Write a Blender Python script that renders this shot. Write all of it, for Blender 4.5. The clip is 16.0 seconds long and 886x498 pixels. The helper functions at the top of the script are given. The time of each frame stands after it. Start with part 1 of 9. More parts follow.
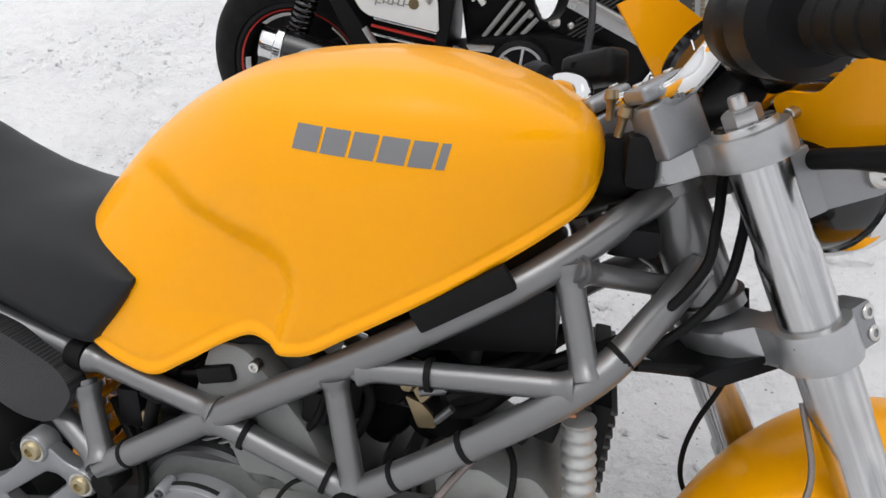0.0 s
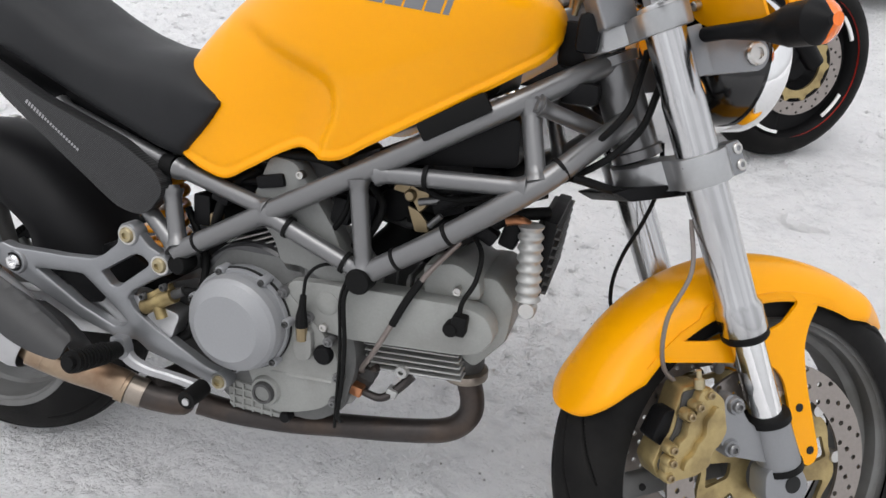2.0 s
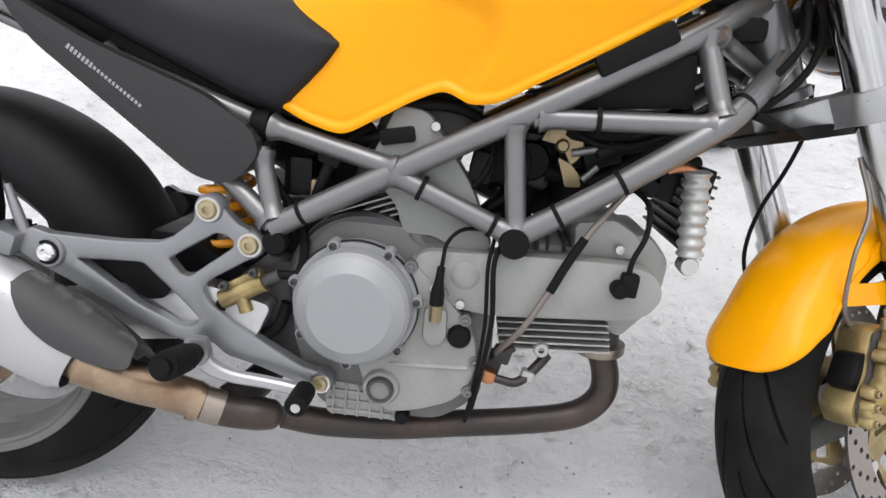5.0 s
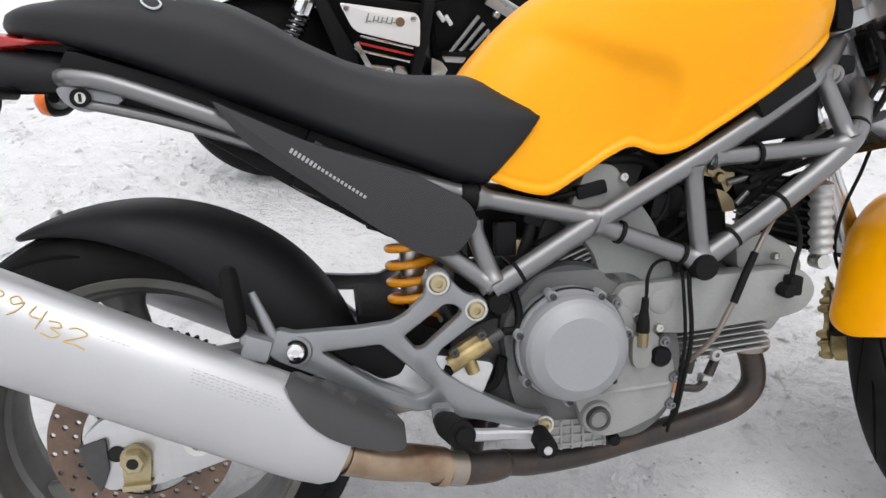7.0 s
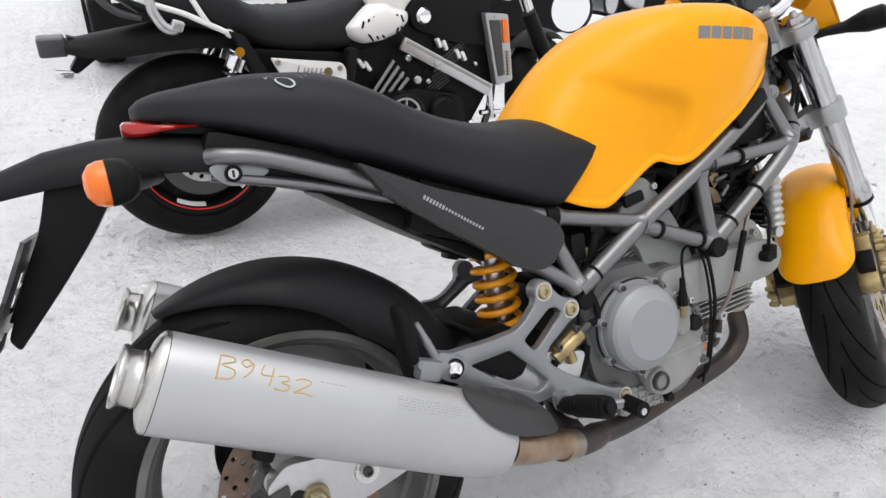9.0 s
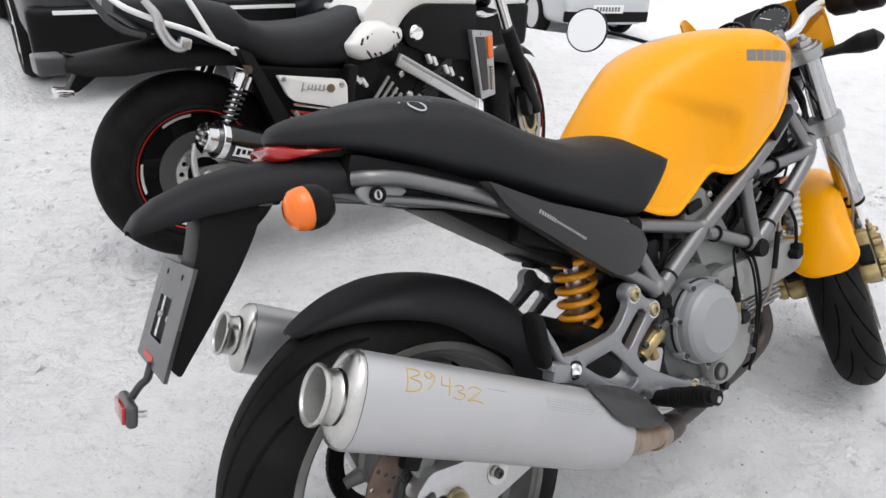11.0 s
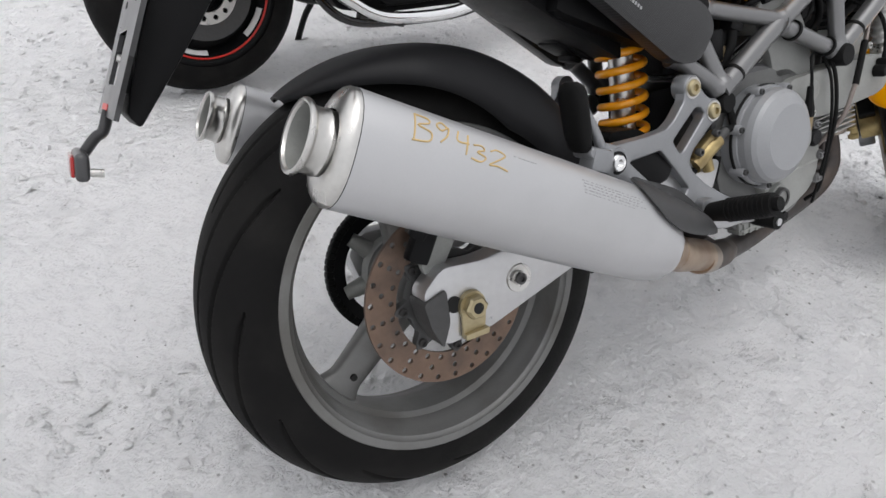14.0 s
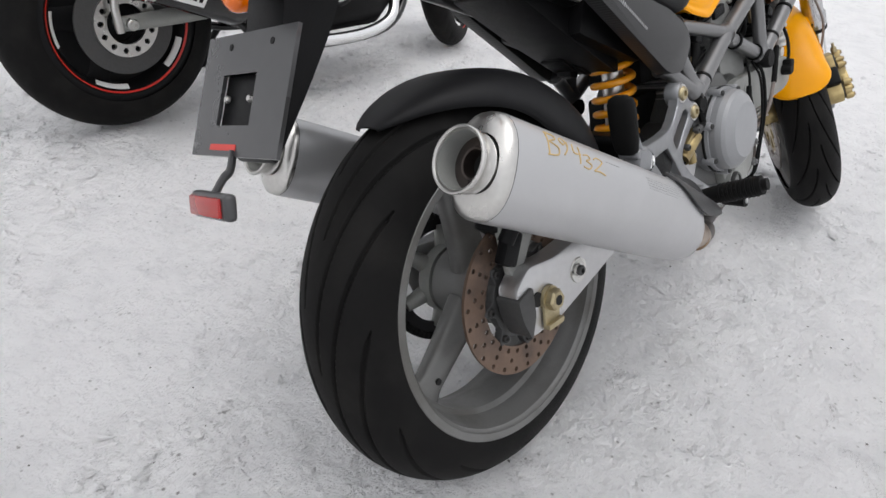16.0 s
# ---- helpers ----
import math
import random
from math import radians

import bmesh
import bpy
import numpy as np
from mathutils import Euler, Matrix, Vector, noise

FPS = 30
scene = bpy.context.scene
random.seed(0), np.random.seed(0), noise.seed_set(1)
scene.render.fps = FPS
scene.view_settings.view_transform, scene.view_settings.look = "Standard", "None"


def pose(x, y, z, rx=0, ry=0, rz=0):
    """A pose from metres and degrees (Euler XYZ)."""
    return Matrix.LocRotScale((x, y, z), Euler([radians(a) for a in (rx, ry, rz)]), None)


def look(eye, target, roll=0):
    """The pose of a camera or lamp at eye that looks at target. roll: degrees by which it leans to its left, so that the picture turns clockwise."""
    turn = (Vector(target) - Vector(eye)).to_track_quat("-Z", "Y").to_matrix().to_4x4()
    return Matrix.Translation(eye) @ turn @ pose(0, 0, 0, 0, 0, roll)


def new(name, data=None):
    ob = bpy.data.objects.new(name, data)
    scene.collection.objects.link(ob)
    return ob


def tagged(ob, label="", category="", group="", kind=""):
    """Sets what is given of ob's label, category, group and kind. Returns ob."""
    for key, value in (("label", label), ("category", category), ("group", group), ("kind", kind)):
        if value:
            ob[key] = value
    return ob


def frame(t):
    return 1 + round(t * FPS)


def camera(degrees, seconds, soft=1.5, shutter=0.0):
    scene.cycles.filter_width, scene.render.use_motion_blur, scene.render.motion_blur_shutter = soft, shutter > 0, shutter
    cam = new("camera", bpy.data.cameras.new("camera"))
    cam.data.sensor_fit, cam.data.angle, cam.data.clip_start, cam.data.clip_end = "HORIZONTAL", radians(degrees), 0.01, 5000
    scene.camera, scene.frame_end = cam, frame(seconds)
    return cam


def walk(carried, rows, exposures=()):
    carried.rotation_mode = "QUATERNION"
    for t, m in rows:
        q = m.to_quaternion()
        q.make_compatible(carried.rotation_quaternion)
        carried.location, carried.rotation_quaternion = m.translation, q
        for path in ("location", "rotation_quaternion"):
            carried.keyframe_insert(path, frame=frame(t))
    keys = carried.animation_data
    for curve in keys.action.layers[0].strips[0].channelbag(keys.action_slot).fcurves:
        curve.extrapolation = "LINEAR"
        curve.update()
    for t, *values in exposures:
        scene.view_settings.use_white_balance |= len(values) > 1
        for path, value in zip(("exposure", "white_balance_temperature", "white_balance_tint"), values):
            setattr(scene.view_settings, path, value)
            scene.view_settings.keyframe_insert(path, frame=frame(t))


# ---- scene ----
cam = camera(67.8, 16.0)
PATH = [
    (0, (1.011, -0.276, 1.153), (0.796, 0.474, 0.528), -5.3),
    (0.5, (1.062, -0.354, 1.148), (0.797, 0.388, 0.532), -3.6),
    (1, (1.069, -0.469, 1.147), (0.858, 0.287, 0.528), -3.3),
    (1.5, (1.073, -0.569, 1.138), (0.881, 0.191, 0.517), -1.1),
    (2, (1.120, -0.591, 1.127), (0.879, 0.166, 0.518), -1.0),
    (2.5, (1.146, -0.591, 1.097), (0.860, 0.178, 0.524), -0.1),
    (3, (1.117, -0.605, 1.059), (0.862, 0.180, 0.495), 0.4),
    (3.2, (1.089, -0.620, 1.051), (0.854, 0.170, 0.484), 0.3),
    (5.3, (0.689, -0.637, 0.977), (0.680, 0.188, 0.413), 4.6),
    (5.5, (0.650, -0.664, 0.984), (0.669, 0.163, 0.422), 4.6),
    (6, (0.507, -0.734, 1.007), (0.593, 0.102, 0.465), 4.0),
    (6.5, (0.409, -0.727, 1.017), (0.491, 0.120, 0.492), 2.7),
    (7, (0.288, -0.671, 1.029), (0.438, 0.171, 0.511), 1.8),
    (7.5, (0.177, -0.664, 1.046), (0.382, 0.175, 0.541), 3.2),
    (8, (0.043, -0.711, 1.075), (0.344, 0.108, 0.586), 3.1),
    (8.2, (0.000, -0.719, 1.076), (0.318, 0.097, 0.593), 2.8),
    (10.3, (-0.353, -0.571, 1.117), (0.181, 0.137, 0.654), 1.8),
    (10.5, (-0.384, -0.568, 1.115), (0.150, 0.141, 0.655), 2.5),
    (11, (-0.437, -0.559, 1.110), (0.083, 0.162, 0.653), 3.2),
    (11.5, (-0.462, -0.554, 1.084), (0.036, 0.160, 0.591), 3.8),
    (12, (-0.462, -0.552, 1.050), (0.037, 0.128, 0.514), 4.2),
    (12.5, (-0.458, -0.552, 1.010), (0.061, 0.117, 0.477), 5.5),
    (13, (-0.441, -0.543, 0.954), (0.042, 0.110, 0.371), 4.9),
    (13.5, (-0.411, -0.531, 0.911), (0.068, 0.132, 0.335), 6.7),
    (14, (-0.390, -0.527, 0.887), (0.063, 0.142, 0.298), 4.3),
    (14.5, (-0.400, -0.531, 0.864), (0.047, 0.130, 0.261), 4.2),
    (15, (-0.485, -0.528, 0.873), (0.026, 0.097, 0.283), 6.4),
    (15.5, (-0.616, -0.495, 0.910), (-0.031, 0.095, 0.353), 6.9),
    (16, (-0.672, -0.389, 0.904), (-0.041, 0.151, 0.347), 6.5),
]
walk(cam, [(t, look(eye, target, roll)) for t, eye, target, roll in PATH], [(0.0, -0.14), (1.5, -0.13), (3.0, -0.01), (5.5, 0.20), (6.5, 0.14), (8.0, 0.02), (10.5, -0.09), (13.0, -0.15), (16.0, -0.20)])

# ---- light: a bright overcast winter day ----
world = bpy.data.worlds.new("overcast")
scene.world = world
world.use_nodes = True
wn = world.node_tree.nodes
sky = wn.new("ShaderNodeTexSky")
sky.sky_type = "NISHITA"
sky.sun_disc = False
sky.sun_elevation = radians(80)
sky.sun_rotation = radians(194)
sky.dust_density, sky.air_density, sky.ozone_density = 6.0, 1.0, 1.0
grey = wn.new("ShaderNodeHueSaturation")
grey.inputs["Saturation"].default_value = 0.12
world.node_tree.links.new(sky.outputs[0], grey.inputs["Color"])
# a closed cloud deck evens the sky out towards the horizon
deck = wn.new("ShaderNodeMix")
deck.data_type = "RGBA"
deck.inputs[0].default_value = 0.35
deck.inputs[7].default_value = (11.9, 12.0, 12.6, 1)
world.node_tree.links.new(grey.outputs[0], deck.inputs[6])
world.node_tree.links.new(deck.outputs[2], wn["Background"].inputs[0])
wn["Background"].inputs[1].default_value = 0.160
sun_data = bpy.data.lights.new("sun", "SUN")
sun_data.energy, sun_data.angle, sun_data.color = 0.5, radians(80), (0.97, 0.985, 1.0)
sun = new("sun", sun_data)
sun.matrix_world = look((-2.0, 0.4, 8), (0, 0, 0))


# ---- materials ----
def material(name, colour, rough=0.5, metal=0.0, coat=0.0, grain=0.0, scale=60.0, bump=0.0, bump_scale=200.0, second=None, mix_scale=8.0, mix_low=0.45, mix_high=0.65, rough_var=0.0, spec=0.5):
    m = bpy.data.materials.new(name)
    m.use_nodes = True
    nt = m.node_tree
    n, l = nt.nodes, nt.links
    b = n["Principled BSDF"]
    b.inputs["Base Color"].default_value = (*colour, 1)
    b.inputs["Roughness"].default_value = rough
    b.inputs["Metallic"].default_value = metal
    b.inputs["Coat Weight"].default_value = coat
    b.inputs["Coat Roughness"].default_value = 0.035
    b.inputs["Specular IOR Level"].default_value = spec
    co = n.new("ShaderNodeTexCoord")
    last = None
    if second:
        t = n.new("ShaderNodeTexNoise")
        t.inputs["Scale"].default_value, t.inputs["Detail"].default_value = mix_scale, 6
        l.new(co.outputs["Object"], t.inputs["Vector"])
        r = n.new("ShaderNodeMapRange")
        r.inputs["From Min"].default_value, r.inputs["From Max"].default_value = mix_low, mix_high
        l.new(t.outputs["Fac"], r.inputs["Value"])
        mx = n.new("ShaderNodeMix")
        mx.data_type = "RGBA"
        mx.inputs[6].default_value, mx.inputs[7].default_value = (*colour, 1), (*second, 1)
        l.new(r.outputs[0], mx.inputs[0])
        last = mx.outputs[2]
    if grain:
        t2 = n.new("ShaderNodeTexNoise")
        t2.inputs["Scale"].default_value, t2.inputs["Detail"].default_value = scale, 4
        l.new(co.outputs["Object"], t2.inputs["Vector"])
        r2 = n.new("ShaderNodeMapRange")
        r2.inputs["To Min"].default_value, r2.inputs["To Max"].default_value = 1 - grain, 1 + grain
        l.new(t2.outputs["Fac"], r2.inputs["Value"])
        hv = n.new("ShaderNodeHueSaturation")
        hv.inputs["Color"].default_value = (*colour, 1)
        if last:
            l.new(last, hv.inputs["Color"])
        l.new(r2.outputs[0], hv.inputs["Value"])
        last = hv.outputs[0]
        if rough_var:
            r3 = n.new("ShaderNodeMapRange")
            r3.inputs["To Min"].default_value, r3.inputs["To Max"].default_value = max(0.02, rough - rough_var), min(1, rough + rough_var)
            t3 = n.new("ShaderNodeTexNoise")
            t3.inputs["Scale"].default_value, t3.inputs["Detail"].default_value = scale * 0.2, 5
            l.new(co.outputs["Object"], t3.inputs["Vector"])
            l.new(t3.outputs["Fac"], r3.inputs["Value"])
            l.new(r3.outputs[0], b.inputs["Roughness"])
    if last:
        l.new(last, b.inputs["Base Color"])
    if bump:
        t4 = n.new("ShaderNodeTexNoise")
        t4.inputs["Scale"].default_value, t4.inputs["Detail"].default_value = bump_scale, 5
        l.new(co.outputs["Object"], t4.inputs["Vector"])
        bp = n.new("ShaderNodeBump")
        bp.inputs["Strength"].default_value, bp.inputs["Distance"].default_value = 1.0, bump
        l.new(t4.outputs["Fac"], bp.inputs["Height"])
        l.new(bp.outputs[0], b.inputs["Normal"])
    return m


YELLOW = material("yellow_paint", (0.83, 0.345, 0.0), 0.36, coat=0.24, grain=0.03, scale=900, second=(0.81, 0.336, 0.0), mix_scale=3, spec=0.1)
FRAME = material("frame_silver_paint", (0.175, 0.175, 0.177), 0.30, 0.65, coat=0.2, grain=0.03, scale=500)
ALU = material("machined_aluminium", (0.52, 0.52, 0.525), 0.32, 0.85, grain=0.08, scale=90, rough_var=0.12)
FORKALU = material("polished_fork_alloy", (0.52, 0.52, 0.525), 0.18, 1.0, grain=0.05, scale=60, rough_var=0.06)
CAST = material("cast_grey_paint", (0.27, 0.275, 0.262), 0.5, 0.2, grain=0.1, scale=300, bump=0.0003, bump_scale=700, second=(0.225, 0.226, 0.215), mix_scale=12)
COVERGREY = material("dark_grey_cover_paint", (0.19, 0.193, 0.186), 0.55, 0.1, grain=0.1, scale=300, bump=0.0003, bump_scale=700)
FINALLOY = material("fin_edge_alloy", (0.40, 0.40, 0.39), 0.42, 0.5, grain=0.12, scale=200)
ENGINEGREY = material("dull_grey_engine_case", (0.115, 0.116, 0.113), 0.5, 0.2, grain=0.15, scale=200, bump=0.0004, bump_scale=500)
BROWNBAND = material("browned_steel_band", (0.30, 0.26, 0.22), 0.34, 0.85, grain=0.12, scale=120)
def reflection_streaks(m, amount):
    """Paints light and dark streaks along the fork's axis into the colour, for its reflections."""
    nt = m.node_tree
    n, l = nt.nodes, nt.links
    b = n["Principled BSDF"]
    co = n.new("ShaderNodeTexCoord")
    mp = n.new("ShaderNodeMapping")
    mp.vector_type = "TEXTURE"
    mp.inputs["Rotation"].default_value = (0, radians(-24.8), 0)
    mp.inputs["Scale"].default_value = (0.010, 0.010, 0.9)
    l.new(co.outputs["Object"], mp.inputs["Vector"])
    t = n.new("ShaderNodeTexNoise")
    t.inputs["Scale"].default_value, t.inputs["Detail"].default_value = 1.0, 3
    l.new(mp.outputs[0], t.inputs["Vector"])
    r = n.new("ShaderNodeMapRange")
    r.inputs["From Min"].default_value, r.inputs["From Max"].default_value = 0.3, 0.7
    r.inputs["To Min"].default_value, r.inputs["To Max"].default_value = 1 - amount, 1 + amount * 0.6
    l.new(t.outputs["Fac"], r.inputs["Value"])
    hv = n.new("ShaderNodeHueSaturation")
    link = b.inputs["Base Color"].links[0]
    l.new(link.from_socket, hv.inputs["Color"])
    l.new(r.outputs[0], hv.inputs["Value"])
    l.new(hv.outputs[0], b.inputs["Base Color"])


reflection_streaks(FORKALU, 0.40)
STICKER = material("faded_sticker", (0.30, 0.22, 0.16), 0.5, grain=0.3, scale=300)
FAINT = material("faint_grey_print", (0.15, 0.15, 0.155), 0.5, grain=0.1, scale=200)
CLUTCH = material("clutch_grey_paint", (0.27, 0.275, 0.285), 0.42, 0.2, grain=0.06, scale=300, bump=0.0002, bump_scale=600, rough_var=0.08)
DARKCAST = material("dark_crankcase", (0.055, 0.055, 0.055), 0.5, 0.3, grain=0.2, scale=120, bump=0.0004, bump_scale=500)
CLAMPALLOY = material("polished_clamp_alloy", (0.40, 0.405, 0.41), 0.30, 0.7, grain=0.06, scale=200, rough_var=0.06)
PEDAL = material("worn_pedal_alloy", (0.40, 0.40, 0.41), 0.42, 0.6, grain=0.1, scale=160, rough_var=0.1)
BRACKET = material("bracket_silver", (0.245, 0.25, 0.26), 0.36, 0.6, grain=0.06, scale=400, rough_var=0.08)
BLACKPL = material("black_plastic", (0.0045, 0.0045, 0.005), 0.42, grain=0.15, scale=200, bump=0.0002, bump_scale=1500, rough_var=0.06, spec=0.13)
HUGGER = material("satin_black_mudguard", (0.010, 0.010, 0.011), 0.52, grain=0.1, scale=60, rough_var=0.10, spec=0.18)
SEATVINYL = material("seat_vinyl", (0.010, 0.0105, 0.012), 0.5, grain=0.12, scale=40, bump=0.0003, bump_scale=1400, rough_var=0.08, second=(0.013, 0.0135, 0.015), mix_scale=6, spec=0.26)
RUBBER = material("rubber", (0.006, 0.006, 0.006), 0.6, grain=0.2, scale=150, bump=0.0003, bump_scale=900, spec=0.12)
TYRE = material("tyre_rubber", (0.0065, 0.0062, 0.0062), 0.62, grain=0.2, scale=120, second=(0.011, 0.0105, 0.010), mix_scale=14, bump=0.0003, bump_scale=800, spec=0.10)
RIM = material("rim_grey_paint", (0.15, 0.15, 0.146), 0.45, 0.3, grain=0.08, scale=300, second=(0.10, 0.097, 0.09), mix_scale=9, rough_var=0.1)
CHROME = material("chrome", (0.78, 0.78, 0.78), 0.09, 1.0, grain=0.04, scale=80, rough_var=0.05)
STEEL = material("brushed_steel", (0.56, 0.55, 0.53), 0.3, 1.0, grain=0.1, scale=160, rough_var=0.1)
CAN = material("satin_can_aluminium", (0.45, 0.45, 0.458), 0.40, 0.6, grain=0.03, scale=500, rough_var=0.06, second=(0.41, 0.41, 0.415), mix_scale=5)
GOLD = material("gold_caliper", (0.40, 0.31, 0.145), 0.36, 0.7, grain=0.15, scale=150, second=(0.24, 0.18, 0.085), mix_scale=25)
ZINC = material("yellow_zinc", (0.40, 0.34, 0.21), 0.42, 0.8, grain=0.15, scale=200)
PIPE = material("heat_browned_pipe", (0.045, 0.039, 0.037), 0.45, 0.6, grain=0.2, scale=120, second=(0.075, 0.054, 0.042), mix_scale=9, rough_var=0.15)
COLLECTOR = material("straw_blued_steel", (0.36, 0.27, 0.19), 0.32, 0.9, grain=0.15, scale=90, second=(0.22, 0.14, 0.09), mix_scale=14)
DISC = material("brake_disc_steel", (0.30, 0.27, 0.25), 0.35, 0.9, grain=0.12, scale=200)
RUSTDISC = material("rust_filmed_disc", (0.17, 0.115, 0.085), 0.5, 0.6, grain=0.18, scale=150, second=(0.11, 0.08, 0.065), mix_scale=20)
SPRING = material("orange_spring", (0.90, 0.35, 0.006), 0.35, coat=0.4, grain=0.08, scale=200)
GREYPL = material("grey_plastic_plate", (0.040, 0.040, 0.042), 0.30, grain=0.15, scale=60, rough_var=0.10, spec=0.6)
WHITE = material("white_paint", (0.78, 0.78, 0.77), 0.35, grain=0.03, scale=50)
SIDEWHITE = material("off_white_bodywork", (0.72, 0.71, 0.69), 0.3, coat=0.5, grain=0.04, scale=30)
LETTER = material("grey_tank_lettering", (0.16, 0.16, 0.165), 0.4, grain=0.05, scale=100)
FAINT = material("faded_grey_print", (0.34, 0.34, 0.345), 0.42, 0.5, grain=0.05, scale=300)
SCRAWL = material("ochre_marker", (0.50, 0.36, 0.16), 0.6, grain=0.1, scale=100)
PALEMARK = material("chalk_mark", (0.30, 0.30, 0.31), 0.7, grain=0.1, scale=200)
CHALK = material("pale_chalk", (0.48, 0.49, 0.51), 0.8, grain=0.3, scale=400)
REDPAINT = material("red_pinstripe", (0.55, 0.03, 0.02), 0.4, grain=0.05, scale=50)
SHIELD = material("dull_shield_plastic", (0.026, 0.026, 0.027), 0.5, grain=0.15, scale=150, rough_var=0.1)
SOOT = material("sooty_steel", (0.030, 0.029, 0.028), 0.6, 0.3, grain=0.3, scale=160)
WHEELBLK = material("wheel_black_paint", (0.006, 0.006, 0.0065), 0.5, grain=0.1, scale=40, spec=0.15)
BLACKGLOSS = material("gloss_black", (0.004, 0.004, 0.0045), 0.15, coat=0.2, grain=0.1, scale=20)
MIRROR = material("mirror_glass", (0.9, 0.9, 0.9), 0.02, 1.0)
COPPER = material("copper", (0.45, 0.2, 0.1), 0.35, 0.9, grain=0.1, scale=100)
BRAID = material("braided_hose", (0.20, 0.17, 0.155), 0.4, 0.5, grain=0.4, scale=900)
# black painted in for the shade inside holes, slots and seams
GAP_SHADE = material("painted_gap_shade", (0.004, 0.004, 0.004), 0.8, grain=0.1, scale=100)
BRASS = material("brass", (0.27, 0.21, 0.125), 0.42, 0.8, grain=0.1, scale=120)
CARPAINT = material("silver_car_paint", (0.50, 0.51, 0.53), 0.3, 0.5, coat=1.0, grain=0.04, scale=900)
CARDARK = material("dark_car_paint", (0.008, 0.009, 0.013), 0.3, coat=0.3, grain=0.05, scale=40)
GLASSDK = material("tinted_glass", (0.01, 0.012, 0.014), 0.05, grain=0.02, scale=10)


def lens_material(name, colour):
    m = material(name, colour, 0.12, coat=0.6, spec=0.4)
    b = m.node_tree.nodes["Principled BSDF"]
    b.inputs["Transmission Weight"].default_value = 0.08
    b.inputs["Subsurface Weight"].default_value = 0.0
    nt = m.node_tree
    w = nt.nodes.new("ShaderNodeTexWave")
    w.inputs["Scale"].default_value = 70
    co = nt.nodes.new("ShaderNodeTexCoord")
    bp = nt.nodes.new("ShaderNodeBump")
    bp.inputs["Distance"].default_value = 0.00015
    nt.links.new(co.outputs["Object"], w.inputs["Vector"])
    nt.links.new(w.outputs["Fac"], bp.inputs["Height"])
    nt.links.new(bp.outputs[0], b.inputs["Normal"])
    return m


AMBER = lens_material("amber_lens", (0.86, 0.165, 0.0))
REDLENS = lens_material("red_lens", (0.36, 0.010, 0.008))


def carbon():
    m = material("carbon_weave", (0.03, 0.03, 0.031), 0.42, coat=0.12, spec=0.25)
    nt = m.node_tree
    n, l = nt.nodes, nt.links
    b = n["Principled BSDF"]
    co = n.new("ShaderNodeTexCoord")
    waves = []
    for turn in (0.55, -0.9):
        mp = n.new("ShaderNodeMapping")
        mp.inputs["Rotation"].default_value = (0, turn, 0)
        l.new(co.outputs["Object"], mp.inputs["Vector"])
        w = n.new("ShaderNodeTexWave")
        w.inputs["Scale"].default_value = 130
        l.new(mp.outputs[0], w.inputs["Vector"])
        waves.append(w)
    mul = n.new("ShaderNodeMath")
    mul.operation = "MULTIPLY"
    l.new(waves[0].outputs["Fac"], mul.inputs[0])
    l.new(waves[1].outputs["Fac"], mul.inputs[1])
    r = n.new("ShaderNodeValToRGB")
    r.color_ramp.elements[0].color = (0.014, 0.014, 0.0145, 1)
    r.color_ramp.elements[1].color = (0.062, 0.062, 0.064, 1)
    l.new(mul.outputs[0], r.inputs[0])
    l.new(r.outputs[0], b.inputs["Base Color"])
    return m


CARBON = carbon()


